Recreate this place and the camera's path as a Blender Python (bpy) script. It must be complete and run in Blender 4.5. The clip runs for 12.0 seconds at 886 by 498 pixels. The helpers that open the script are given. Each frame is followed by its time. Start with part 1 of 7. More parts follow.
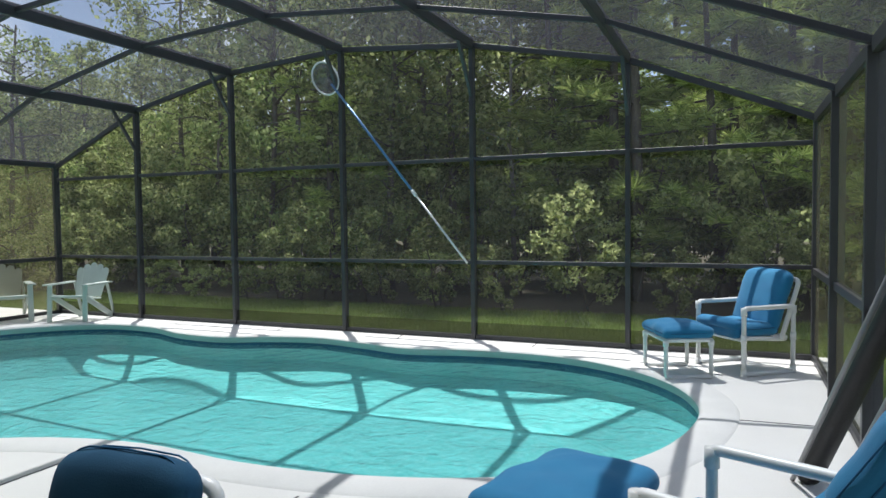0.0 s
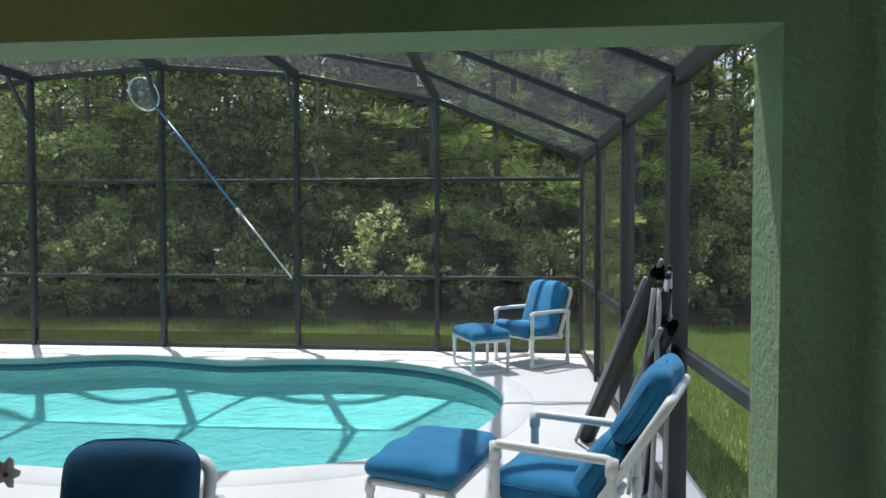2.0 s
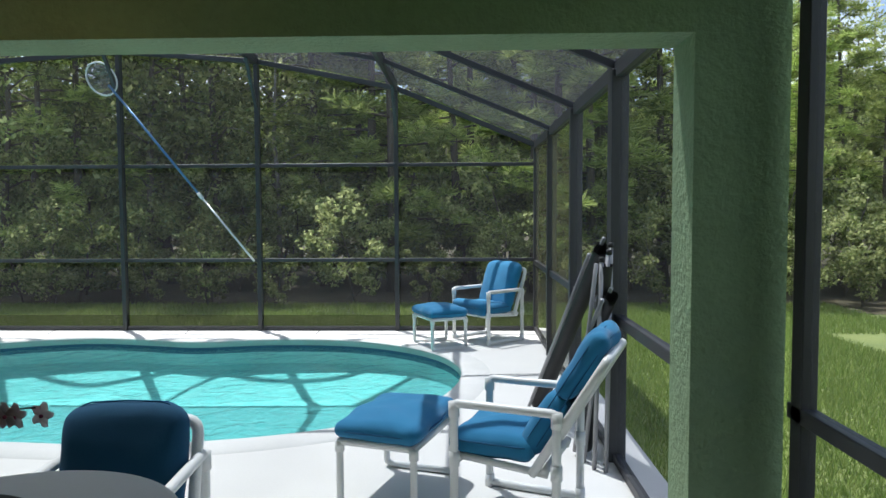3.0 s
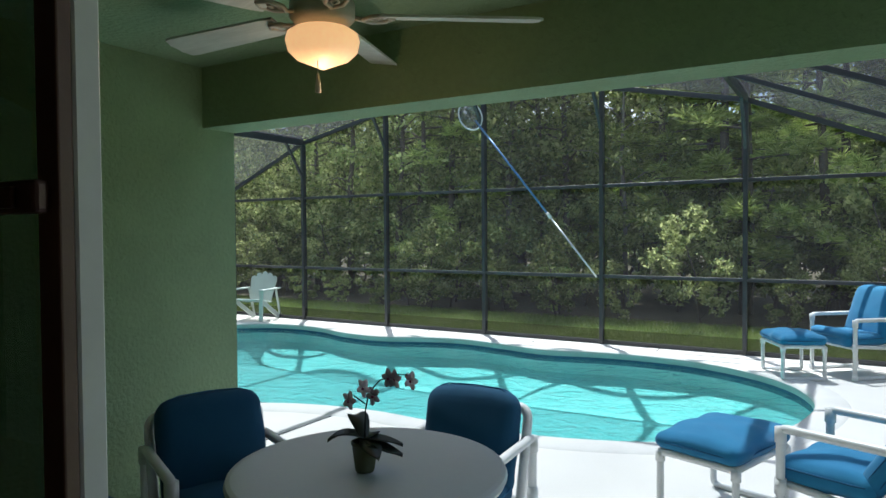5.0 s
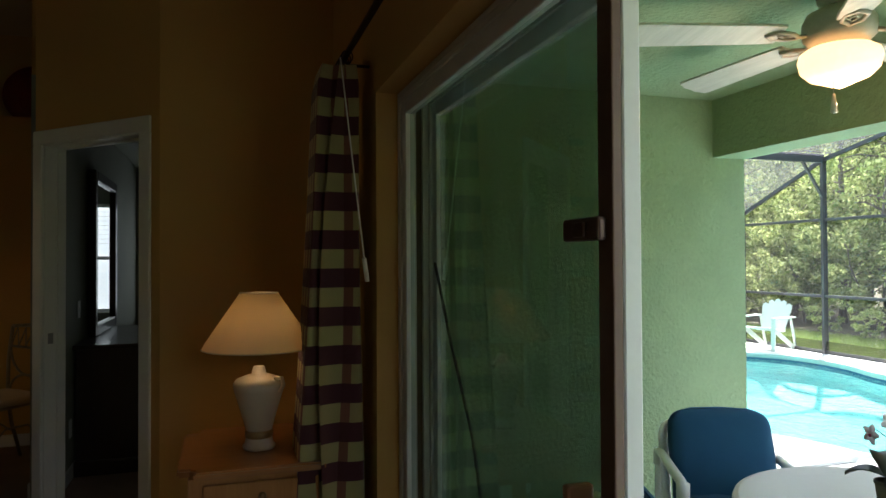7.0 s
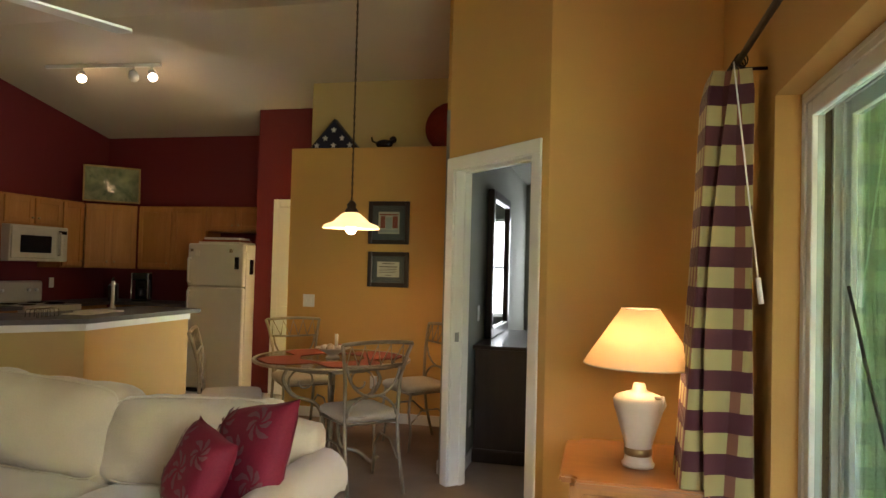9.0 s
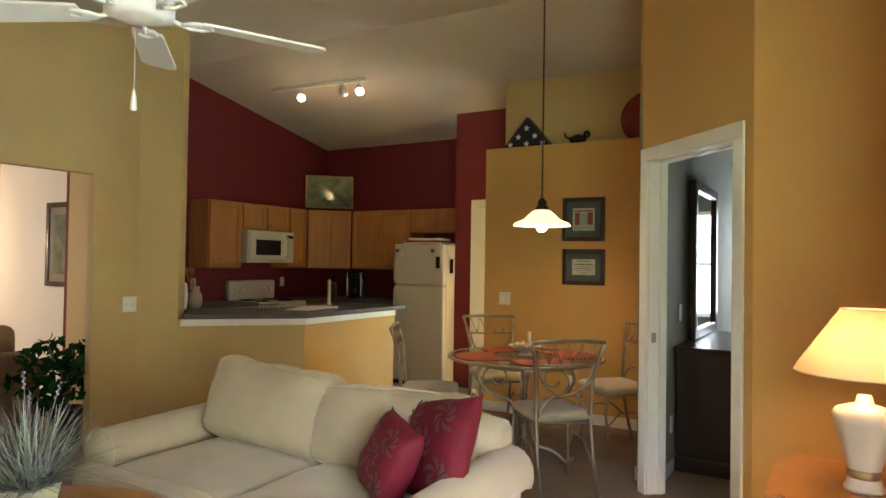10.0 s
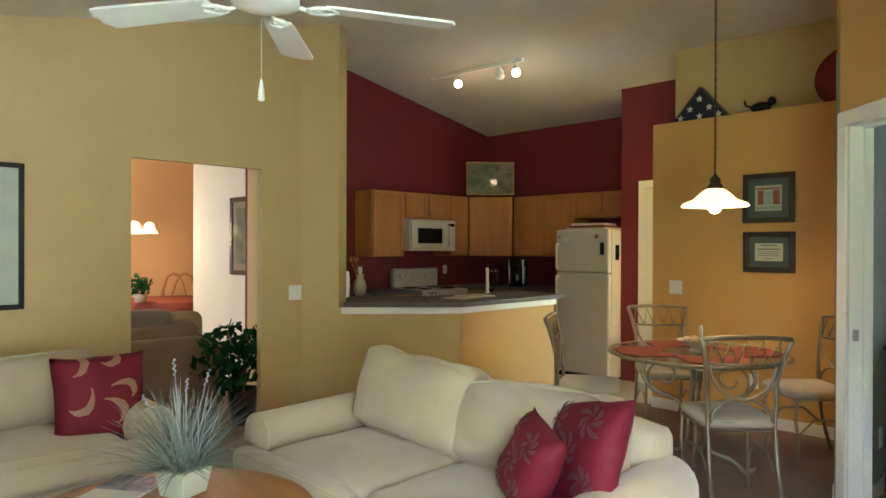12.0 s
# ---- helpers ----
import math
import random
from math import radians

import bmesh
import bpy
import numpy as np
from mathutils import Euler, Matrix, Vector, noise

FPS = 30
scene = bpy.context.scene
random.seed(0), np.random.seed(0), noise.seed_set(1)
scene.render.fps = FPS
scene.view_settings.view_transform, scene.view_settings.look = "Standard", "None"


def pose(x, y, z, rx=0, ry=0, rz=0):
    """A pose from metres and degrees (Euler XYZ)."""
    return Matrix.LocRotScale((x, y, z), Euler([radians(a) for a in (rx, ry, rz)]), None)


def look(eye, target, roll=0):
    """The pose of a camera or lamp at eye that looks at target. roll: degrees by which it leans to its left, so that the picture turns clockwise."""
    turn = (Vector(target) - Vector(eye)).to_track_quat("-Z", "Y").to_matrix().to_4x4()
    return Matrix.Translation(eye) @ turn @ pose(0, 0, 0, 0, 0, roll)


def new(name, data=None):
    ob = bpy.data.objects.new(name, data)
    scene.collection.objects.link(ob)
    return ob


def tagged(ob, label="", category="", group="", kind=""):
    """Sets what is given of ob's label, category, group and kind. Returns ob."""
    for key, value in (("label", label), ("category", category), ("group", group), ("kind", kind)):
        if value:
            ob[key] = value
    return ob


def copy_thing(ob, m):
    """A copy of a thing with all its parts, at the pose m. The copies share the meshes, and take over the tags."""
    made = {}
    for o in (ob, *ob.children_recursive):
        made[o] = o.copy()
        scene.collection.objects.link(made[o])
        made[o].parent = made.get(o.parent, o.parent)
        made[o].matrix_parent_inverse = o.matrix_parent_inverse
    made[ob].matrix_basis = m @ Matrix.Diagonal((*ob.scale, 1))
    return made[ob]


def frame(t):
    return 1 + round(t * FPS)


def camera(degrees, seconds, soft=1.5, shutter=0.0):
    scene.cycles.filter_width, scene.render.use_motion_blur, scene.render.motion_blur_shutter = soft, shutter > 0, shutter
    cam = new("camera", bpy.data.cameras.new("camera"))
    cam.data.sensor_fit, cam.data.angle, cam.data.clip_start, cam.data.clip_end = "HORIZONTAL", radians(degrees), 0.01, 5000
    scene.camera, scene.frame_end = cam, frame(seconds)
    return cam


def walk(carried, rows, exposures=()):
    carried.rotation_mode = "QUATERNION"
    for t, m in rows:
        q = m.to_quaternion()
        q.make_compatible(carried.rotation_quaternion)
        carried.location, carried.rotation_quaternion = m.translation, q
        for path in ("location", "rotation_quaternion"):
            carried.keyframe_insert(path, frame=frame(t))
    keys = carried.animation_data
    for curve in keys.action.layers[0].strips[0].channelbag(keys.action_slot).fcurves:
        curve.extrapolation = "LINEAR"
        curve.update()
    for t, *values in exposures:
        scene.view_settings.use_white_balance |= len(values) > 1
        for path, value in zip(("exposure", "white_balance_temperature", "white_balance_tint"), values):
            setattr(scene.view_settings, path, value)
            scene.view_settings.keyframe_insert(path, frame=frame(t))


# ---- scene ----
cam = camera(66.5, 12.0)
PATH = [
    (0, (0.052, -3.156, 1.41), (-0.743, -1.322, 1.323), -0.7),
    (0.5, (-0.031, -3.371, 1.419), (-0.691, -1.486, 1.313), -0.9),
    (1, (-0.111, -3.599, 1.44), (-0.442, -1.628, 1.372), -0.7),
    (1.5, (-0.129, -3.761, 1.434), (-0.37, -1.775, 1.406), -0.1),
    (2, (-0.17, -4.028, 1.528), (-0.353, -2.038, 1.464), 0.0),
    (2.5, (-0.22, -4.111, 1.508), (-0.262, -2.113, 1.413), -0.1),
    (2.7, (-0.201, -4.203, 1.509), (-0.211, -2.206, 1.403), -0.2),
    (4.3, (-0.05, -4.532, 1.52), (-0.794, -2.676, 1.452), -1.1),
    (4.5, (-0.029, -4.554, 1.518), (-0.848, -2.731, 1.456), -1.1),
    (5, (0.047, -4.59, 1.518), (-0.979, -2.875, 1.466), -0.4),
    (5.5, (0.122, -4.551, 1.51), (-1.199, -3.049, 1.476), -0.8),
    (6, (0.167, -4.594, 1.503), (-1.345, -3.284, 1.485), -0.6),
    (6.5, (0.206, -4.696, 1.51), (-1.554, -3.746, 1.513), -0.5),
    (7, (0.232, -4.755, 1.511), (-1.67, -4.139, 1.543), -0.3),
    (7.2, (0.24, -4.771, 1.511), (-1.697, -4.277, 1.558), -0.2),
    (8.8, (0.259, -4.769, 1.512), (-1.711, -5.105, 1.574), 1.2),
    (9, (0.226, -4.773, 1.524), (-1.72, -5.234, 1.581), 1.5),
    (9.5, (0.194, -4.717, 1.524), (-1.647, -5.497, 1.574), 1.4),
    (10, (0.166, -4.687, 1.521), (-1.555, -5.706, 1.561), 0.9),
    (10.5, (0.128, -4.663, 1.521), (-1.536, -5.774, 1.545), -0.1),
    (11, (0.027, -4.688, 1.513), (-1.585, -5.872, 1.527), -0.2),
    (11.5, (-0.056, -4.728, 1.529), (-1.601, -5.998, 1.53), 0.3),
    (12, (-0.093, -4.71, 1.529), (-1.502, -6.129, 1.524), 0.2),
]
EXPOSURES = [(0.0, 0.75, 6100, 9), (1.0, 0.88, 6050, 9), (2.5, 0.93, 6000, 8), (4.5, 0.98, 5900, 6), (5.5, 1.22, 5850, 4), (6.0, 1.55, 5850, 5), (6.5, 2.0, 5900, 6), (7.0, 2.9, 6200, 7), (7.2, 3.2, 6350, 8), (8.8, 5.85, 6500, 16), (9.5, 6.17, 6400, 16), (10.5, 6.48, 6050, 10), (12.0, 6.58, 5600, 6)]
walk(cam, [(t, look(eye, target, roll)) for t, eye, target, roll in PATH], EXPOSURES)

# ---- world, sun, lamps ----
SUN_FROM = Vector((-0.25, 0.32, 1.0)).normalized()
world = bpy.data.worlds.new("world")
scene.world = world
world.use_nodes = True
wt = world.node_tree
wt.nodes.clear()
sky = wt.nodes.new("ShaderNodeTexSky")
sky.sky_type, sky.sun_disc = "NISHITA", False
sky.sun_elevation = math.asin(SUN_FROM.z)
sky.sun_rotation = math.atan2(SUN_FROM.x, SUN_FROM.y)
sky.air_density, sky.dust_density, sky.ozone_density = 1.0, 2.5, 1.0
wbg = wt.nodes.new("ShaderNodeBackground")
wbg.inputs["Strength"].default_value = 0.13
wout = wt.nodes.new("ShaderNodeOutputWorld")
# broken white clouds over the blue
wtc = wt.nodes.new("ShaderNodeTexCoord")
wno = wt.nodes.new("ShaderNodeTexNoise")
wno.inputs["Scale"].default_value, wno.inputs["Detail"].default_value = 3.2, 6
wra = wt.nodes.new("ShaderNodeValToRGB")
wra.color_ramp.elements[0].position, wra.color_ramp.elements[1].position = 0.46, 0.62
wmx = wt.nodes.new("ShaderNodeMix")
wmx.data_type = "RGBA"
wmx.inputs[7].default_value = (7.5, 7.8, 8.2, 1)
wt.links.new(wtc.outputs["Generated"], wno.inputs["Vector"])
wt.links.new(wno.outputs["Fac"], wra.inputs["Fac"])
wt.links.new(wra.outputs["Color"], wmx.inputs[0])
wt.links.new(sky.outputs["Color"], wmx.inputs[6])
wt.links.new(wmx.outputs[2], wbg.inputs["Color"])
wt.links.new(wbg.outputs[0], wout.inputs["Surface"])


def lamp(name, kind, place, watts, colour, size=0.1, aim=None):
    d = bpy.data.lights.new(name, kind)
    d.energy, d.color = watts, colour
    if kind == "AREA":
        d.shape, d.size, d.size_y = "RECTANGLE", size[0], size[1]
    elif kind != "SUN":
        d.shadow_soft_size = size
    ob = new(name, d)
    ob.matrix_basis = look(place, aim) if aim else pose(*place)
    return ob


sun = lamp("sun", "SUN", (0, 0, 10), 5.0, (1.0, 0.95, 0.87))
sun.data.angle = radians(0.6)
sun.matrix_basis = Matrix.Translation((0, 0, 10)) @ SUN_FROM.to_track_quat("Z", "Y").to_matrix().to_4x4()
# added area lamp that strengthens the sky light through the wide slider opening
lamp("slider_daylight_fill", "AREA", (-0.1, -3.9, 1.15), 0.7, (1.0, 0.98, 0.93), (1.6, 1.9), (-0.6, -9, 0.9))
WARM = (1.0, 0.68, 0.36)
lamp("kitchen_spot_light", "POINT", (-5.42, -9.78, 3.1), 0.035, WARM, 0.06)
lamp("kitchen_spot_light", "POINT", (-5.5, -9.05, 3.1), 0.035, WARM, 0.06)
lamp("pendant_bulb_light", "POINT", (-4.32, -6.53, 1.85), 0.18, WARM, 0.05)
lamp("table_lamp_bulb_light", "POINT", (-2.63, -4.62, 1.25), 0.1595, (1.0, 0.62, 0.28), 0.05)
lamp("far_room_light", "POINT", (-3.05, -13.0, 1.68), 0.6, (1.0, 0.7, 0.42), 0.08)
lamp("bedroom_daylight", "AREA", (-7.85, -4.97, 1.5), 0.014, (0.9, 0.96, 1.0), (0.9, 1.1), (-5.4, -5.2, 1.2))
# added fill lamp to brighten the next room, which has no window here
lamp("far_room_fill_light", "AREA", (-0.4, -12.0, 1.5), 0.55, (1.0, 0.97, 0.9), (1.4, 1.4), (-4, -12, 1.2))

# ---- materials ----
def mat(name, col, rough=0.6, metal=0.0, var=0.12, scale=8.0, fine=60.0, bump=0.15, dist=0.004, col2=None, spec=0.5, stretch=None, rnd=0.0, coat=0.0, emit=None, sheen=0.0, sub=0.0):
    """A procedural surface: base colour varied at two scales, with a fine bump."""
    m = bpy.data.materials.new(name)
    m.use_nodes = True
    nt = m.node_tree
    N, L = nt.nodes, nt.links
    b = N["Principled BSDF"]
    b.inputs["Roughness"].default_value = rough
    b.inputs["Metallic"].default_value = metal
    b.inputs["Specular IOR Level"].default_value = spec
    b.inputs["Coat Weight"].default_value = coat
    b.inputs["Sheen Weight"].default_value = sheen
    tc = N.new("ShaderNodeTexCoord")
    src = tc.outputs["Object"]
    if stretch:
        mp = N.new("ShaderNodeMapping")
        mp.inputs["Scale"].default_value = stretch
        L.new(src, mp.inputs["Vector"])
        src = mp.outputs["Vector"]
    big, small = N.new("ShaderNodeTexNoise"), N.new("ShaderNodeTexNoise")
    big.inputs["Scale"].default_value, big.inputs["Detail"].default_value = scale, 4
    small.inputs["Scale"].default_value, small.inputs["Detail"].default_value = fine, 5
    L.new(src, big.inputs["Vector"])
    L.new(src, small.inputs["Vector"])
    add = N.new("ShaderNodeMath")
    add.operation = "MULTIPLY_ADD"
    add.inputs[1].default_value = 0.6
    L.new(small.outputs["Fac"], add.inputs[0])
    L.new(big.outputs["Fac"], add.inputs[2])
    ramp = N.new("ShaderNodeMapRange")
    ramp.inputs["From Min"].default_value, ramp.inputs["From Max"].default_value = 0.45, 1.15
    L.new(add.outputs[0], ramp.inputs["Value"])
    mx = N.new("ShaderNodeMix")
    mx.data_type = "RGBA"
    c = col if len(col) == 3 else col[:3]
    d = col2 or tuple(min(1, v * (1 + var)) for v in c)
    e = c if col2 else tuple(v * (1 - var) for v in c)
    mx.inputs[6].default_value, mx.inputs[7].default_value = (*e, 1), (*d, 1)
    L.new(ramp.outputs["Result"], mx.inputs[0])
    out = mx.outputs[2]
    if rnd:
        oi = N.new("ShaderNodeObjectInfo")
        hs = N.new("ShaderNodeHueSaturation")
        mr = N.new("ShaderNodeMapRange")
        mr.inputs["To Min"].default_value, mr.inputs["To Max"].default_value = 1 - rnd, 1 + rnd
        L.new(oi.outputs["Random"], mr.inputs["Value"])
        L.new(mr.outputs["Result"], hs.inputs["Value"])
        L.new(out, hs.inputs["Color"])
        out = hs.outputs["Color"]
    L.new(out, b.inputs["Base Color"])
    if bump:
        bp = N.new("ShaderNodeBump")
        bp.inputs["Strength"].default_value, bp.inputs["Distance"].default_value = bump, dist
        L.new(small.outputs["Fac"], bp.inputs["Height"])
        L.new(bp.outputs["Normal"], b.inputs["Normal"])
    if emit:
        b.inputs["Emission Color"].default_value = (*emit[:3], 1)
        b.inputs["Emission Strength"].default_value = emit[3]
    return m


def see_through(name, tint, solid, amount, gloss=0.0, rough=0.1):
    """Part clear, part solid: insect screen and the like."""
    m = bpy.data.materials.new(name)
    m.use_nodes = True
    nt = m.node_tree
    nt.nodes.clear()
    N, L = nt.nodes, nt.links
    out, mix = N.new("ShaderNodeOutputMaterial"), N.new("ShaderNodeMixShader")
    tr, df = N.new("ShaderNodeBsdfTransparent"), N.new("ShaderNodeBsdfDiffuse")
    tr.inputs[0].default_value, df.inputs[0].default_value = (*tint, 1), (*solid, 1)
    no = N.new("ShaderNodeTexNoise")
    no.inputs["Scale"].default_value = 1.3
    mr = N.new("ShaderNodeMapRange")
    mr.inputs["To Min"].default_value, mr.inputs["To Max"].default_value = amount * 0.8, amount * 1.2
    L.new(no.outputs["Fac"], mr.inputs["Value"])
    tl, half = N.new("ShaderNodeBsdfTranslucent"), N.new("ShaderNodeMixShader")
    tl.inputs[0].default_value = (*solid, 1)
    L.new(df.outputs[0], half.inputs[1])
    L.new(tl.outputs[0], half.inputs[2])
    L.new(mr.outputs["Result"], mix.inputs[0])
    L.new(tr.outputs[0], mix.inputs[1])
    L.new(half.outputs[0], mix.inputs[2])
    L.new(mix.outputs[0], out.inputs["Surface"])
    return m


def pane_mat(name, tint=(0.9, 0.96, 0.93), rough=0.0, ior=1.45, bump=0.0, scale=3.0):
    """A clear sheet with Fresnel gloss; bump adds ripples, and mottles the tint like light bent by them."""
    m = bpy.data.materials.new(name)
    m.use_nodes = True
    nt = m.node_tree
    nt.nodes.clear()
    N, L = nt.nodes, nt.links
    out, mix = N.new("ShaderNodeOutputMaterial"), N.new("ShaderNodeMixShader")
    tr, gl, fr = N.new("ShaderNodeBsdfTransparent"), N.new("ShaderNodeBsdfGlossy"), N.new("ShaderNodeFresnel")
    tr.inputs[0].default_value = (*tint, 1)
    gl.inputs["Roughness"].default_value = rough
    fr.inputs["IOR"].default_value = ior
    if bump:
        tc, n1, bp = N.new("ShaderNodeTexCoord"), N.new("ShaderNodeTexNoise"), N.new("ShaderNodeBump")
        n1.inputs["Scale"].default_value, n1.inputs["Detail"].default_value, n1.inputs["Distortion"].default_value = scale, 5, 1.2
        bp.inputs["Strength"].default_value, bp.inputs["Distance"].default_value = bump, 0.05
        L.new(tc.outputs["Object"], n1.inputs["Vector"])
        L.new(n1.outputs["Fac"], bp.inputs["Height"])
        L.new(bp.outputs["Normal"], gl.inputs["Normal"])
        L.new(bp.outputs["Normal"], fr.inputs["Normal"])
        # lighter and darker tint painted in for light focused by the ripples
        n2, rp, cm = N.new("ShaderNodeTexNoise"), N.new("ShaderNodeMapRange"), N.new("ShaderNodeMix")
        n2.inputs["Scale"].default_value, n2.inputs["Detail"].default_value, n2.inputs["Distortion"].default_value = scale * 2.2, 6, 2.5
        rp.inputs["From Min"].default_value, rp.inputs["From Max"].default_value = 0.35, 0.68
        cm.data_type = "RGBA"
        cm.inputs[6].default_value = (tint[0] * 0.72, tint[1] * 0.9, tint[2] * 0.9, 1)
        cm.inputs[7].default_value = (min(1, tint[0] * 1.15), min(1, tint[1] * 1.03), min(1, tint[2] * 1.04), 1)
        L.new(tc.outputs["Object"], n2.inputs["Vector"])
        L.new(n2.outputs["Fac"], rp.inputs["Value"])
        L.new(rp.outputs["Result"], cm.inputs[0])
        L.new(cm.outputs[2], tr.inputs[0])
    L.new(fr.outputs[0], mix.inputs[0])
    L.new(tr.outputs[0], mix.inputs[1])
    L.new(gl.outputs[0], mix.inputs[2])
    L.new(mix.outputs[0], out.inputs["Surface"])
    return m


def leaf_mat(name, a, b, trans=0.35):
    """Leaves: colour by island, some light passing through."""
    m = bpy.data.materials.new(name)
    m.use_nodes = True
    nt = m.node_tree
    N, L = nt.nodes, nt.links
    nt.nodes.clear()
    out, mix = N.new("ShaderNodeOutputMaterial"), N.new("ShaderNodeMixShader")
    df, tl = N.new("ShaderNodeBsdfDiffuse"), N.new("ShaderNodeBsdfTranslucent")
    ge, rp, oi, hs, mr = N.new("ShaderNodeNewGeometry"), N.new("ShaderNodeMix"), N.new("ShaderNodeObjectInfo"), N.new("ShaderNodeHueSaturation"), N.new("ShaderNodeMapRange")
    rp.data_type = "RGBA"
    rp.inputs[6].default_value, rp.inputs[7].default_value = (*a, 1), (*b, 1)
    L.new(ge.outputs["Random Per Island"], rp.inputs[0])
    mr.inputs["To Min"].default_value, mr.inputs["To Max"].default_value = 0.65, 1.32
    L.new(oi.outputs["Random"], mr.inputs["Value"])
    L.new(mr.outputs["Result"], hs.inputs["Value"])
    L.new(rp.outputs[2], hs.inputs["Color"])
    L.new(hs.outputs["Color"], df.inputs[0])
    L.new(hs.outputs["Color"], tl.inputs[0])
    mix.inputs[0].default_value = trans
    L.new(df.outputs[0], mix.inputs[1])
    L.new(tl.outputs[0], mix.inputs[2])
    L.new(mix.outputs[0], out.inputs["Surface"])
    return m


M = dict(
    stucco=mat("green_stucco", (0.225, 0.315, 0.178), 0.9, var=0.12, scale=3, fine=45, bump=0.9, dist=0.012),
    deck=mat("deck_concrete", (0.66, 0.65, 0.62), 0.85, var=0.07, scale=1.2, fine=90, bump=0.3, dist=0.003),
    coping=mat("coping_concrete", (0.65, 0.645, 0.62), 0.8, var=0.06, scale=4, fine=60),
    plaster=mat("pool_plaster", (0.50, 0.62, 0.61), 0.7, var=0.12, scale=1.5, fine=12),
    # coping concrete with the shade of its upright face in the colour
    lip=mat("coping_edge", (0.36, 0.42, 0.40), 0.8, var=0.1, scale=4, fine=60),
    joint=mat("deck_joint", (0.10, 0.10, 0.10), 0.9),
    tile=mat("pool_tile_blue", (0.03, 0.07, 0.13), 0.2, var=0.3, scale=20, fine=80, rnd=0.3),
    water=pane_mat("pool_water", (0.60, 0.97, 0.96), 0.05, 1.33, 0.5, 5.0),
    alu=mat("bronze_aluminium", (0.045, 0.045, 0.05), 0.45, 0.0, var=0.15, scale=3, fine=40, bump=0.05),
    alu_grey=mat("grey_aluminium", (0.30, 0.30, 0.31), 0.4, 0.3),
    screen=see_through("insect_screen", (0.95, 0.95, 0.97), (0.085, 0.085, 0.10), 0.24),
    screen_roof=see_through("roof_insect_screen", (0.74, 0.76, 0.80), (0.055, 0.055, 0.065), 0.52),
    screen_side=see_through("side_insect_screen", (0.95, 0.95, 0.93), (0.17, 0.155, 0.10), 0.55),
    kick=see_through("pet_screen", (0.8, 0.8, 0.8), (0.04, 0.035, 0.03), 0.5),
    ground=mat("grass_ground", (0.085, 0.12, 0.03), 0.95, scale=1.5, fine=30, col2=(0.16, 0.19, 0.055), bump=0.6, dist=0.02),
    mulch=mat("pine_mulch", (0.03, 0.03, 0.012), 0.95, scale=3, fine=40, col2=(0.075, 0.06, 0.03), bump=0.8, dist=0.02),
    grass=leaf_mat("grass_blades", (0.14, 0.22, 0.05), (0.28, 0.34, 0.11), 0.35),
    leaf_a=leaf_mat("oak_leaves", (0.11, 0.15, 0.05), (0.46, 0.49, 0.22), 0.6),
    leaf_b=leaf_mat("light_shrub_leaves", (0.14, 0.21, 0.06), (0.52, 0.58, 0.24), 0.5),
    needle=leaf_mat("pine_needles", (0.18, 0.26, 0.06), (0.62, 0.70, 0.24), 0.6),
    bark=mat("tree_bark", (0.06, 0.05, 0.04), 0.95, scale=4, fine=30, col2=(0.17, 0.15, 0.12), bump=0.8, dist=0.02, stretch=(3, 3, 0.5)),
    bark_pale=mat("pale_tree_bark", (0.16, 0.15, 0.12), 0.95, scale=4, fine=30, col2=(0.28, 0.26, 0.22), bump=0.6, dist=0.02, stretch=(3, 3, 0.5)),
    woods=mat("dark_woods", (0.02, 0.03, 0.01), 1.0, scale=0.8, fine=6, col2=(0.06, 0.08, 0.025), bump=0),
    gold=mat("ochre_wall_paint", (0.56, 0.33, 0.10), 0.75, var=0.04, scale=1.2, fine=120, bump=0.25, dist=0.002),
    olive=mat("khaki_wall_paint", (0.50, 0.37, 0.17), 0.75, var=0.04, scale=1.2, fine=120, bump=0.25, dist=0.002),
    red=mat("dark_red_wall_paint", (0.15, 0.012, 0.016), 0.7, var=0.06, scale=1.2, fine=120, bump=0.25, dist=0.002),
    ceil=mat("ceiling_paint", (0.62, 0.56, 0.48), 0.85, var=0.04, scale=2, fine=70, bump=0.6, dist=0.006),
    greyw=mat("grey_bedroom_paint", (0.29, 0.30, 0.25), 0.8, var=0.04, scale=2, fine=100, bump=0.2),
    cream=mat("cream_wall_paint", (0.74, 0.68, 0.56), 0.8, var=0.04, scale=2, fine=100, bump=0.2),
    peach=mat("peach_wall_paint", (0.78, 0.48, 0.22), 0.8, var=0.04, scale=2, fine=100, bump=0.2),
    white=mat("white_gloss_trim", (0.78, 0.78, 0.75), 0.35, var=0.04, scale=5, fine=60, bump=0.05),
    carpet=mat("beige_carpet", (0.30, 0.22, 0.16), 0.95, var=0.15, scale=5, fine=250, bump=0.8, dist=0.006),
    vinyl=mat("pale_floor_tile", (0.36, 0.30, 0.21), 0.4, var=0.1, scale=3, fine=60),
    glass=pane_mat("clear_glass"),
    alu_white=mat("white_aluminium", (0.62, 0.64, 0.62), 0.4, 0.0, var=0.05, bump=0.04),
    brown=mat("brown_aluminium", (0.13, 0.075, 0.055), 0.5, var=0.1),
)

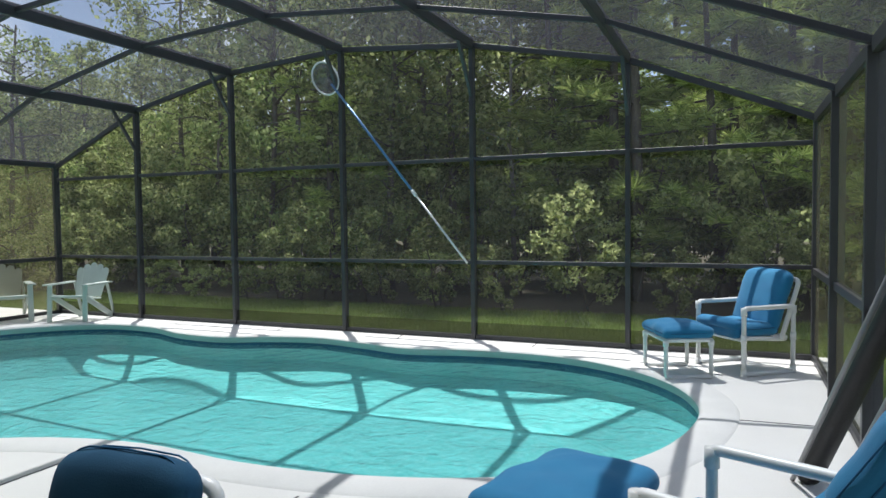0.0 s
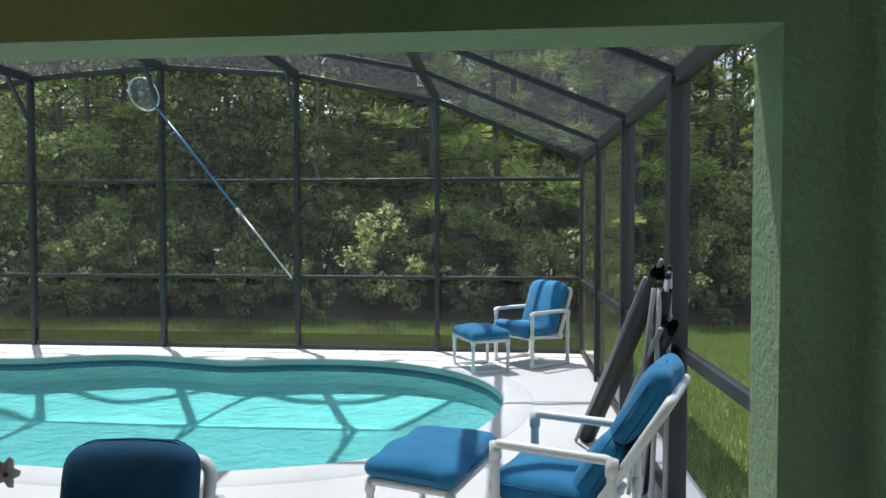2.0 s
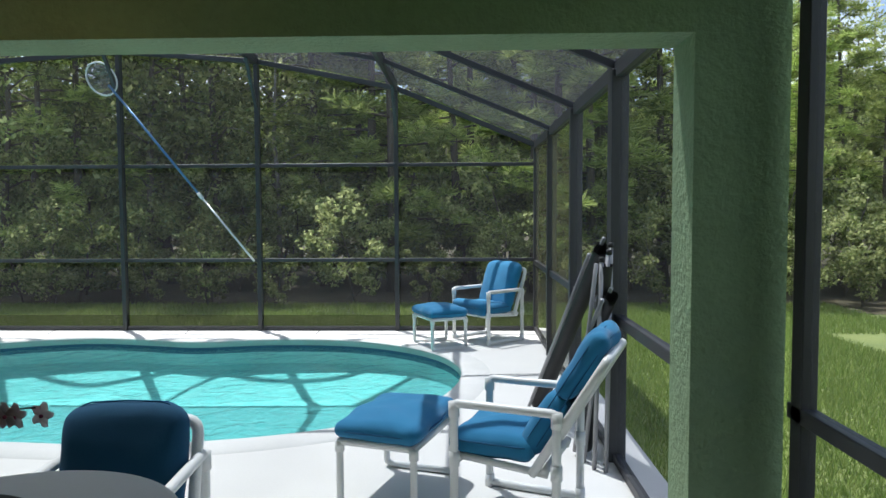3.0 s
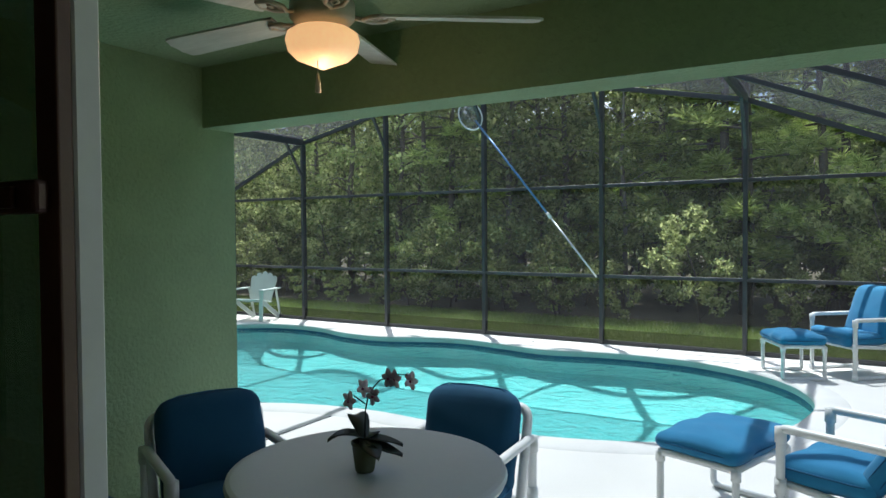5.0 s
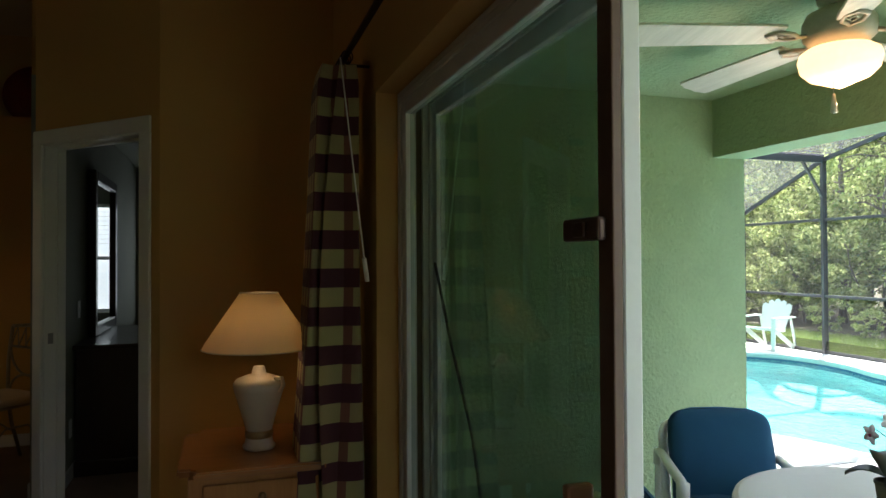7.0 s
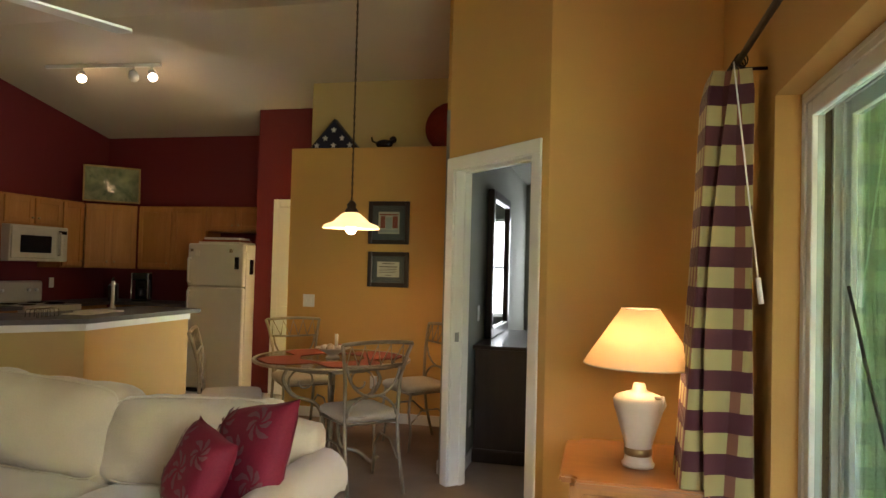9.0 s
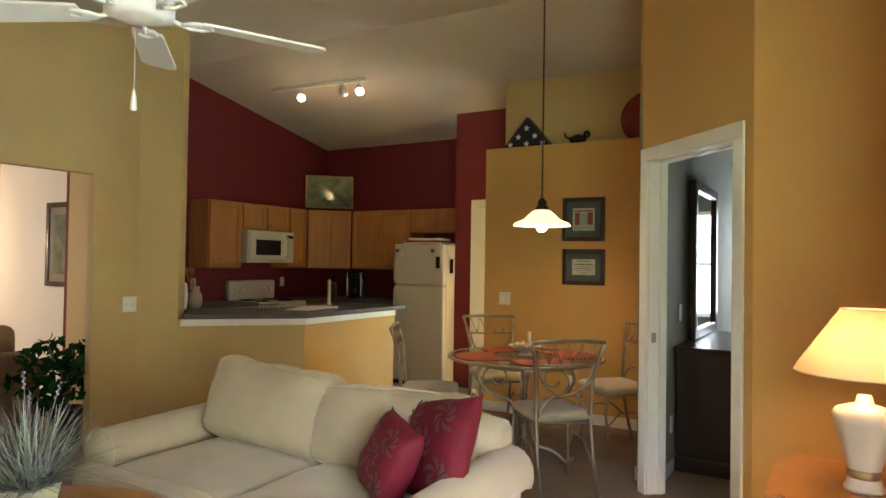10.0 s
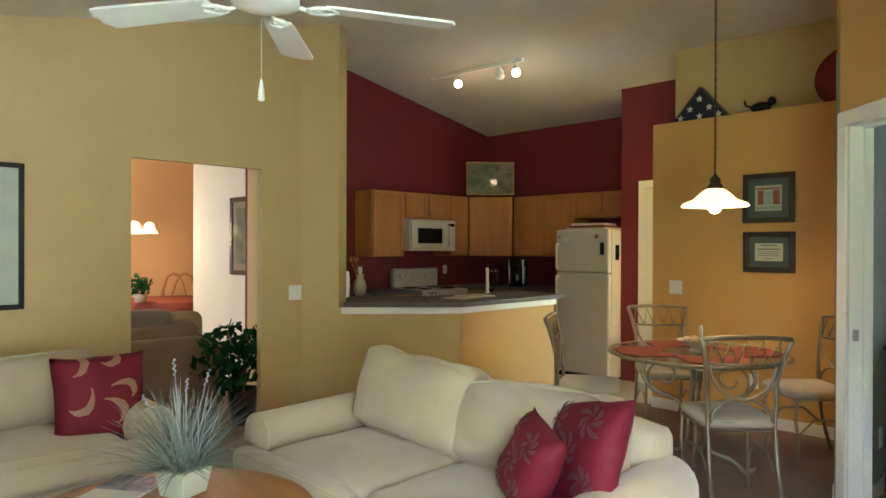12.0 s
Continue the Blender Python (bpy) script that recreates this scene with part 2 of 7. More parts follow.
# ---- building helpers ----
def part(name, bm, material, parent=None, label="", kind="", smooth=False):
    me = bpy.data.meshes.new(name)
    bmesh.ops.recalc_face_normals(bm, faces=bm.faces)
    bm.to_mesh(me)
    bm.free()
    me.materials.append(M[material] if isinstance(material, str) else material)
    if smooth:
        me.polygons.foreach_set("use_smooth", [True] * len(me.polygons))
    ob = new(name, me)
    ob.parent = parent
    return tagged(ob, label=label, kind=kind)


def thing(name, place, label, category, group="", rz=0.0):
    ob = new(name)
    ob.matrix_basis = pose(*place, 0, 0, rz)
    return tagged(ob, label, category, group)


def box(bm, a, b, bevel=0.0, seg=2, m=None):
    """A box between two corners, with rounded edges."""
    c = [(a[i] + b[i]) / 2 for i in range(3)]
    s = [abs(b[i] - a[i]) for i in range(3)]
    mm = Matrix.Translation(c) @ Matrix.Diagonal((*s, 1))
    r = bmesh.ops.create_cube(bm, size=1, matrix=mm)
    vs = r["verts"]
    if bevel:
        es = list({e for v in vs for e in v.link_edges})
        g = bmesh.ops.bevel(bm, geom=es, offset=min(bevel, min(s) * 0.49), segments=seg, affect="EDGES", profile=0.5)
        vs = list({v for f in g["faces"] for v in f.verts} | {v for v in vs if v.is_valid})
    if m is not None:
        bmesh.ops.transform(bm, matrix=m, verts=vs)
    return vs


def beam(bm, p, q, w, h, bevel=0.0):
    """A square bar from p to q, w wide and h high."""
    p, q = Vector(p), Vector(q)
    d = q - p
    up = Vector((0, 0, 1)) if abs(d.normalized().z) < 0.99 else Vector((0, 1, 0))
    x = d.normalized()
    y = up.cross(x).normalized()
    z = x.cross(y)
    m = Matrix((x, y, z)).transposed().to_4x4()
    m.translation = (p + q) / 2
    return box(bm, (-d.length / 2, -w / 2, -h / 2), (d.length / 2, w / 2, h / 2), bevel, 1, m)


def tube(bm, pts, r, seg=8, closed=False):
    """A round rod through points; r one radius or one for each."""
    pts = [Vector(p) for p in pts]
    n = len(pts)
    rs = r if isinstance(r, (list, tuple)) else [r] * n
    rings, prev = [], None
    for i, p in enumerate(pts):
        a = pts[(i - 1) % n] if closed or i else p
        b = pts[(i + 1) % n] if closed or i < n - 1 else p
        t = (b - a).normalized()
        if prev is None:
            u = t.orthogonal().normalized()
        else:
            u = (prev - t * prev.dot(t))
            u = u.normalized() if u.length > 1e-6 else t.orthogonal().normalized()
        prev = u
        v = t.cross(u)
        rings.append([bm.verts.new(p + (u * math.cos(k * math.tau / seg) + v * math.sin(k * math.tau / seg)) * rs[i]) for k in range(seg)])
    for i in range(n if closed else n - 1):
        A, B = rings[i], rings[(i + 1) % n]
        for k in range(seg):
            bm.faces.new((A[k], A[(k + 1) % seg], B[(k + 1) % seg], B[k]))
    if not closed:
        bm.faces.new(rings[0][::-1])
        bm.faces.new(rings[-1])
    return [v for ring in rings for v in ring]


def lathe(bm, prof, seg=24, at=(0, 0, 0), sx=1.0, sy=1.0):
    """A turned shape from (radius, height) points."""
    rings = []
    for r, z in prof:
        if r < 1e-5:
            rings.append([bm.verts.new((at[0], at[1], at[2] + z))])
        else:
            rings.append([bm.verts.new((at[0] + r * sx * math.cos(k * math.tau / seg), at[1] + r * sy * math.sin(k * math.tau / seg), at[2] + z)) for k in range(seg)])
    for A, B in zip(rings, rings[1:]):
        for k in range(seg):
            j = (k + 1) % seg
            if len(A) == 1 and len(B) == 1:
                continue
            if len(A) == 1:
                bm.faces.new((A[0], B[j], B[k]))
            elif len(B) == 1:
                bm.faces.new((A[k], A[j], B[0]))
            else:
                bm.faces.new((A[k], A[j], B[j], B[k]))


def puff(bm, a, b, r=0.06, crown=0.02, nx=10, ny=10, m=None, wob=0.004, seed=0):
    """A stuffed cushion filling a box: rounded corners, faces swelling by crown."""
    c = Vector([(a[i] + b[i]) / 2 for i in range(3)])
    s = Vector([abs(b[i] - a[i]) for i in range(3)])
    t = bmesh.new()
    bmesh.ops.create_cube(t, size=1)
    bmesh.ops.subdivide_edges(t, edges=t.edges, cuts=nx, use_grid_fill=True)
    thin = min(range(3), key=lambda i: s[i])
    vs = {}
    for v in t.verts:
        p = Vector(v.co)
        q = Vector([p[i] * s[i] for i in range(3)])
        inner = Vector([max(-s[i] / 2 + min(r, s[i] / 2), min(s[i] / 2 - min(r, s[i] / 2), q[i])) for i in range(3)])
        d = q - inner
        if d.length > 1e-6:
            q = inner + d.normalized() * min(r, min(s) / 2 if d.length else r)
        o = [i for i in range(3) if i != thin]
        bulge = (1 - (2 * p[o[0]]) ** 2) * (1 - (2 * p[o[1]]) ** 2)
        q[thin] += math.copysign(crown * bulge, p[thin]) if abs(p[thin]) > 1e-4 else 0
        k = noise.noise_vector(q * 7 + Vector((seed, seed * 2, 0)))
        q += k * wob
        q += c
        if m is not None:
            q = m @ q
        vs[v] = bm.verts.new(q)
    for f in t.faces:
        bm.faces.new([vs[v] for v in f.verts])
    t.free()


def slab(name, a, b, material, label="", kind="structure", bevel=0.0):
    bm = bmesh.new()
    box(bm, a, b, bevel)
    return part(name, bm, material, None, label, kind)


def prism(bm, pts, z0, z1):
    """A flat outline extruded upward."""
    lo = [bm.verts.new((x, y, z0)) for x, y in pts]
    hi = [bm.verts.new((x, y, z1)) for x, y in pts]
    n = len(pts)
    bm.faces.new(lo[::-1])
    bm.faces.new(hi)
    for i in range(n):
        bm.faces.new((lo[i], lo[(i + 1) % n], hi[(i + 1) % n], hi[i]))


ZF = 0.12
CAGE_X, CAGE_Y, BAY, SIDE_BAY = 0.76, 4.25, 1.763, 1.5
RIDGE_X = -4.65


def ceil_z(x):
    return 3.58 - 0.197 * abs(x - RIDGE_X)


# ---- ground, deck and pool ----
DX0, DX1, DY0, DY1 = -11.6, 0.97, -4.02, 4.42
bm = bmesh.new()
for a, b, c, d in ((-120, 120, DY1, 160), (-120, 120, -120, -16.0), (-120, DX0, -16.0, DY1), (DX1, 120, -16.0, DY1)):
    bmesh.ops.create_grid(bm, x_segments=6, y_segments=6, size=0.5, matrix=Matrix.Translation(((a + b) / 2, (c + d) / 2, -0.1)) @ Matrix.Diagonal((b - a, d - c, 1, 1)))
part("ground", bm, "ground", None, "mown lawn reaching the edge of the woods", "structure")

POOL = [(-0.19, 2.2), (-0.2, 1.65), (-0.36, 1.05), (-0.68, 0.58), (-1.2, 0.24), (-1.85, 0.02), (-2.6, -0.06), (-3.4, -0.02), (-4.1, -0.16), (-4.8, -0.5), (-5.7, -0.85), (-6.7, -0.9), (-7.7, -0.6), (-8.6, 0.1), (-9.2, 1.1), (-9.3, 2.1), (-8.95, 3.0), (-8.2, 3.62), (-7.3, 3.68), (-6.5, 3.42), (-5.8, 3.38), (-5.2, 3.62), (-4.6, 3.74), (-3.9, 3.62), (-3.3, 3.5), (-2.5, 3.66), (-1.6, 3.62), (-0.9, 3.3), (-0.42, 2.8)]


def spline(pts, k):
    out, n = [], len(pts)
    for i in range(n):
        a, b, c, d = (Vector((*pts[(i + j) % n], 0)) for j in (-1, 0, 1, 2))
        for s in range(k):
            t = s / k
            out.append(0.5 * ((2 * b) + (c - a) * t + (2 * a - 5 * b + 4 * c - d) * t * t + (3 * b - a - 3 * c + d) * t ** 3))
    return out


EDGE = spline(POOL, 5)


def offset(loop, d):
    n = len(loop)
    out = []
    for i in range(n):
        t = (loop[(i + 1) % n] - loop[i - 1]).normalized()
        out.append(loop[i] + Vector((-t.y, t.x, 0)) * d)
    return out


LOOP_SIGN = 1 if sum(EDGE[i].x * EDGE[(i + 1) % len(EDGE)].y - EDGE[(i + 1) % len(EDGE)].x * EDGE[i].y for i in range(len(EDGE))) < 0 else -1
OUT = offset(EDGE, 0.26 * LOOP_SIGN)


def flat_fill(bm, loops, z):
    es = []
    for loop in loops:
        vs = [bm.verts.new((p.x, p.y, z)) for p in loop]
        es += [bm.edges.new((vs[i], vs[(i + 1) % len(vs)])) for i in range(len(vs))]
    bmesh.ops.triangle_fill(bm, use_beauty=True, use_dissolve=False, edges=es)


bm = bmesh.new()
flat_fill(bm, [[Vector(p) for p in ((DX0, DY0, 0), (DX1, DY0, 0), (DX1, DY1, 0), (DX0, DY1, 0))], OUT], 0.0)
for a, b in (((DX0, DY1), (DX1, DY1)), ((DX1, DY0), (DX1, DY1)), ((DX0, DY0), (DX0, DY1))):
    bm.faces.new([bm.verts.new(p) for p in ((*a, 0.0), (*b, 0.0), (*b, -0.14), (*a, -0.14))])
deck = part("pavement", bm, "deck", None, "bright broom-finished concrete pool deck", "structure")
bm = bmesh.new()
PROF = [(0.26, 0.0), (0.24, 0.012), (0.03, 0.014), (0.0, 0.008), (-0.012, -0.012)]
rings = [[bm.verts.new((p.x, p.y, z)) for p in offset(EDGE, d * LOOP_SIGN)] for d, z in PROF]
for A, B in zip(rings, rings[1:]):
    for i in range(len(A)):
        bm.faces.new((A[i], A[(i + 1) % len(A)], B[(i + 1) % len(A)], B[i]))
part("pool_coping", bm, "coping", None, "rounded pale grey concrete coping round the pool", "structure", True)
# upright coping edge, coloured darker for the shade on it
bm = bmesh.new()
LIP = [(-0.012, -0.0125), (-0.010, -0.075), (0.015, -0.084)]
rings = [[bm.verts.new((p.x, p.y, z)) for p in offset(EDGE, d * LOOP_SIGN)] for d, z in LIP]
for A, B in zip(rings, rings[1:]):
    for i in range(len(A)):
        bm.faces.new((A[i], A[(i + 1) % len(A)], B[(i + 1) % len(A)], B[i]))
part("coping_edge", bm, "lip", None, "edge of the pool coping, its shade put in the grey", "structure", True)
for k, (a, b) in enumerate([((x, 4.22), (x + 0.05, 3.98 if x > -7 else 4.0)) for x in (-3.7, -5.45, -7.2)] + [((-2.0, 4.22), (-1.99, 3.92)), ((-0.0, 1.88), (0.73, 1.93)), ((-2.0, -1.84), (-2.0, -0.33)), ((-3.6, -1.84), (-3.6, -0.32))]):
    bm = bmesh.new()
    beam(bm, (*a, 0.0), (*b, 0.0), 0.012, 0.006)
    part("expansion_joint", bm, "joint", deck)
bm = bmesh.new()
W1 = offset(EDGE, 0.012 * LOOP_SIGN)
W2 = offset(EDGE, -0.5 * LOOP_SIGN)
ra = [bm.verts.new((p.x, p.y, -0.16)) for p in W1]
rb = [bm.verts.new((p.x, p.y, -0.3)) for p in W1]
rc = [bm.verts.new((p.x, p.y, -0.62)) for p in W2]
for A, B in ((ra, rb), (rb, rc)):
    for i in range(len(A)):
        bm.faces.new((A[i], A[(i + 1) % len(A)], B[(i + 1) % len(A)], B[i]))
bmesh.ops.triangle_fill(bm, use_beauty=True, use_dissolve=False, edges=[bm.edges.get((rc[i], rc[(i + 1) % len(rc)])) for i in range(len(rc))])
part("pool_basin", bm, "plaster", None, "pale turquoise plastered pool basin", "structure", False)
bm = bmesh.new()
ta = [bm.verts.new((p.x, p.y, -0.03)) for p in W1]
tb_ = [bm.verts.new((p.x, p.y, -0.16)) for p in W1]
for i in range(len(ta)):
    bm.faces.new((ta[i], ta[(i + 1) % len(ta)], tb_[(i + 1) % len(ta)], tb_[i]))
part("waterline_tile", bm, "tile", None, "dark blue waterline tile band", "structure")
bm = bmesh.new()
flat_fill(bm, [W1], -0.10)
water = part("water", bm, "water", None, "clear rippling turquoise pool water", "structure")
if water.data.polygons[0].normal.z < 0:
    water.data.flip_normals()

# ---- house shell ----
def wall(name, boxes, material, label):
    bm = bmesh.new()
    for a, b in boxes:
        box(bm, a, b)
    return part(name, bm, material, None, label, "structure")


LX, BX = -2.98, 0.59          # lanai's left wall and the column's left face
BY0, BY1 = -2.08, -1.86       # beam and column depth
wall("wall_lanai_side", [((-3.2, -3.95, 0), (LX, BY1, 2.6))], "stucco", "rough green stucco wall of the covered patio")
wall("wall_pool_side", [((-11.6, -2.1, 0), (-3.2, BY1, 2.6))], "stucco", "rough green stucco house wall along the pool")
wall("wall_lanai_beam", [((LX, BY0, 2.09), (0.90, BY1, 2.6))], "stucco", "green stucco beam over the patio opening")
wall("wall_lanai_column", [((BX, BY0, 0), (0.90, BY1, 2.09))], "stucco", "green stucco column at the patio's corner")
wall("ceiling_lanai", [((LX, -3.95, 2.42), (0.93, BY0, 2.5))], "stucco", "green textured patio ceiling")
SY = -4.195
JX = -2.33          # the sliding door opening's side
wall("wall_slider", [((-3.2, -4.0, 0), (JX, -3.95, 2.6)), ((JX, -4.0, 2.17), (1.0, -3.95, 2.6)), ((1.0, -4.0, 0), (1.5, -3.95, 2.6))], "stucco", "green stucco wall round the sliding door")
bm = bmesh.new()


def gable(bm, x0, x1, y0, y1, z0, dz=0.03):
    """A wall along x from z0 up to the sloped ceiling."""
    xs = sorted({x0, x1} | ({RIDGE_X} if x0 < RIDGE_X < x1 else set()))
    for a, b in zip(xs, xs[1:]):
        vs = [bm.verts.new((x, y, z)) for y in (y0, y1) for x, z in ((a, z0), (b, z0), (b, ceil_z(b) + dz), (a, ceil_z(a) + dz))]
        for f in ((3, 2, 1, 0), (4, 5, 6, 7), (0, 1, 5, 4), (2, 3, 7, 6), (1, 2, 6, 5), (0, 4, 7, 3)):
            bm.faces.new([vs[i] for i in f])


for x0, x1, z0 in ((-3.4, JX, ZF), (JX, 1.0, 2.161), (1.0, 1.5, ZF)):
    gable(bm, x0, x1, SY, -4.004, z0)
part("wall_living_north", bm, "gold", None, "ochre painted wall over the sliding door", "structure")
wall("wall_lamp", [((-3.52, -5.06, ZF), (-3.4, -4.14, 3.4))], "gold", "ochre painted wall behind the table lamp")
# the diagonal wall with the bedroom doorway
D0, D1 = Vector((-3.4, -5.06, 0)), Vector((-4.112, -5.772, 0))
DU = (D1 - D0).normalized()
DN = Vector((-DU.y, DU.x, 0))
if DN.x > 0:
    DN = -DN
DA, DB = 0.14, 0.92           # clear opening along the wall
DTOP = ZF + 2.04


def dpt(u, n, z):
    p = D0 + DU * u + DN * n
    return (p.x, p.y, z)


def dbox(bm, u0, u1, n0, n1, z0, z1, bevel=0.0):
    m = Matrix((DU, DN, Vector((0, 0, 1)))).transposed().to_4x4()
    m.translation = D0
    return box(bm, (u0, n0, z0), (u1, n1, z1), bevel, 1, m)


DL = (D1 - D0).length
bm = bmesh.new()
for u0, u1, z0, z1 in ((0, DA - 0.02, ZF, 3.45), (DB + 0.02, DL, ZF, 3.45), (DA - 0.02, DB + 0.02, DTOP + 0.02, 3.45)):
    dbox(bm, u0, u1, 0, 0.12, z0, z1)
part("wall_diagonal", bm, "gold", None, "ochre painted diagonal wall with the bedroom doorway", "structure")
door = thing("doorway_trim", (0, 0, 0), "white painted door casing and jamb of the open bedroom doorway", "door frame")
bm = bmesh.new()
for u0, u1, z0, z1 in ((DA - 0.085, DA - 0.005, ZF, DTOP + 0.005), (DB + 0.005, DB + 0.085, ZF, DTOP + 0.005), (DA - 0.085, DB + 0.085, DTOP + 0.005, DTOP + 0.085)):
    dbox(bm, u0, u1, -0.018, -0.002, z0, z1, 0.004)
part("casing", bm, "white", door)
bm = bmesh.new()
for u0, u1, z0, z1 in ((DA - 0.018, DA, ZF, DTOP), (DB, DB + 0.018, ZF, DTOP), (DA - 0.018, DB + 0.018, DTOP, DTOP + 0.018)):
    dbox(bm, u0, u1, 0, 0.125, z0, z1)
for u0, u1, z0, z1 in ((DA, DA + 0.012, ZF, DTOP), (DB - 0.012, DB, ZF, DTOP), (DA, DB, DTOP - 0.012, DTOP)):
    dbox(bm, u0, u1, 0.07, 0.1, z0, z1)
part("jamb", bm, "white", door)
bm = bmesh.new()
dbox(bm, DB - 0.003, DB, 0.02, 0.05, ZF + 0.93, ZF + 0.99)
part("strike_plate", bm, "alu_grey", door, "brass-coloured strike plate")

LEX, LEZ, LEY = -5.65, 2.62, -7.66
wall("wall_return", [((-5.95, -5.838, ZF), (-4.3, -5.823, 3.6)), ((-5.95, -5.823, 2.6), (-4.3, -5.7, 3.6))], "gold", "ochre painted wall beside the dining nook")
wall("wall_ledge", [((-6.0, LEY, ZF), (LEX, -5.84, LEZ))], "gold", "ochre painted wall with a plant ledge on top")
wall("wall_ledge_upper", [((-6.1, -7.6, LEZ), (-5.95, -5.84, 3.6))], "olive", "ochre wall above the plant ledge")
wall("wall_pantry", [((-6.62, -8.42, ZF), (-6.5, -7.6, 3.45)), ((-6.5, -7.665, LEZ), (-6.1, -7.6, 3.6))], "red", "dark red wall beside the refrigerator")
wall("wall_alcove", [((-7.32, -8.475, ZF), (-6.5, -8.42, 3.45))], "red", "dark red side wall of the refrigerator alcove")
wall("wall_kitchen_back", [((-7.32, -11.1, ZF), (-7.2, -8.52, 3.3))], "red", "dark red kitchen back wall")
bm = bmesh.new()
gable(bm, -7.2, -3.56, -11.1, -10.98, ZF)
part("wall_kitchen_side", bm, "red", None, "dark red kitchen side wall", "structure")
bm = bmesh.new()
gable(bm, -3.07, -2.72, -9.37, -9.3, ZF)
gable(bm, -2.72, -1.765, -9.37, -9.3, 2.115)
gable(bm, -1.765, 1.5, -9.37, -9.3, ZF)
part("wall_living_south", bm, "olive", None, "khaki painted wall with a cased opening to the next room", "structure")
bm = bmesh.new()
prism(bm, [(-3.07, -9.3), (-3.28, -9.09), (-3.56, -9.37), (-3.56, -11.0), (-3.53, -11.0), (-3.53, -9.42), (-3.07, -9.42)], ZF, 3.42)
part("wall_pillar", bm, "olive", None, "khaki painted angled pillar beside the kitchen", "structure")
wall("wall_living_east", [((1.5, -9.42, ZF), (1.62, -4.0, 2.7))], "olive", "khaki painted living room wall")
# ceiling
bm = bmesh.new()
for a, b in ((-8.0, RIDGE_X), (RIDGE_X, 1.7)):
    vs = [bm.verts.new((x, y, ceil_z(x) + dz)) for dz in (0, 0.1) for x, y in ((a, -11.2), (b, -11.2), (b, -4.0), (a, -4.0))]
    for f in ((0, 1, 2, 3), (7, 6, 5, 4), (0, 1, 5, 4), (1, 2, 6, 5), (2, 3, 7, 6), (3, 0, 4, 7)):
        bm.faces.new([vs[i] for i in f])
part("ceiling", bm, "ceil", None, "textured vaulted ceiling meeting at a ridge", "structure")
# floors
slab("floor", (-7.4, -11.2, -0.05), (1.62, -4.11, ZF), "carpet", "beige carpeted living room floor")
bm = bmesh.new()
prism(bm, [(-5.6, -8.75), (-3.9, -8.45), (-3.4, -9.3), (-3.56, -10.98), (-7.2, -10.98), (-7.2, -8.52), (-6.5, -8.42), (-6.5, -7.7), (-5.7, -7.7)], ZF, ZF + 0.006)
part("floor_kitchen", bm, "vinyl", None, "pale tiled kitchen floor", "structure")
slab("floor_step", (JX, -4.109, -0.02), (1.0, -3.93, 0.09), "alu_white", "aluminium sliding door threshold")
# bedroom
wall("wall_bedroom", [((-8.0, -5.82, ZF), (-4.22, -5.69, 2.6)), ((-8.1, -5.82, ZF), (-8.0, -5.45, 2.6)), ((-8.1, -4.5, ZF), (-8.0, -4.14, 2.6)), ((-8.1, -5.45, ZF), (-8.0, -4.5, 0.95)), ((-8.1, -5.45, 2.15), (-8.0, -4.5, 2.6))], "greyw", "grey painted bedroom wall")
wall("wall_bedroom_north", [((-8.0, -4.14, ZF), (-3.52, -4.0, 2.6))], "greyw", "grey painted bedroom wall")
slab("floor_bedroom", (-8.1, -5.8, 0.0), (-3.4, -4.1, ZF + 0.004), "carpet", "grey-beige carpeted bedroom floor")
# ceiling takes the wall grey so that its colour carries the room's shade
bm = bmesh.new()
prism(bm, [(-8.1, -5.8), (-4.25, -5.8), (-3.53, -5.08), (-3.53, -4.14), (-8.1, -4.14)], 2.56, 2.6)
part("ceiling_bedroom", bm, "greyw", None, "bedroom ceiling, its shade put into the grey", "structure")
# next room
wall("wall_far_room_side", [((-3.75, -12.4, ZF), (-3.6, -11.1, 3.4))], "cream", "cream painted wall of the next room")
wall("wall_far_room_end", [((-6.0, -14.6, ZF), (0.5, -14.45, 3.4)), ((-6.1, -14.6, ZF), (-6.0, -12.3, 3.4)), ((-6.0, -12.4, ZF), (-3.75, -12.3, 3.4))], "peach", "peach painted wall of the dining area")
wall("wall_far_room_east", [((0.4, -14.6, ZF), (0.5, -9.42, 3.4))], "cream", "cream painted wall of the next room")
wall("ceiling_far_room", [((-3.55, -12.4, 2.9), (0.5, -9.43, 3.0)), ((-6.1, -14.6, 2.9), (0.5, -12.4, 3.0))], "ceil", "ceiling of the next room")
slab("floor_far_room", (-6.1, -14.6, -0.05), (0.5, -11.2, ZF), "carpet", "beige carpet of the next room")
slab("roof", (-12.0, -15.0, 3.75), (2.0, -1.7, 3.85), "stucco", "house roof")
# baseboards
bm = bmesh.new()
for a, b in (((LEX, LEY, ZF), (LEX + 0.014, -5.84, ZF + 0.09)), ((-3.07, -9.3, ZF), (-2.72, -9.286, ZF + 0.09)), ((-1.765, -9.3, ZF), (1.5, -9.286, ZF + 0.09)), ((-5.64, -5.852, ZF), (-4.3, -5.838, ZF + 0.09)),
             ((-3.4, -5.0, ZF), (-3.386, -4.2, ZF + 0.09)), ((-7.9, -5.69, ZF), (-4.3, -5.676, ZF + 0.09)), ((-3.586, -12.4, ZF), (-3.6, -11.1, ZF + 0.09))):
    box(bm, a, b, 0.003, 1)
part("baseboard", bm, "white", None, "white painted baseboards", "structure")

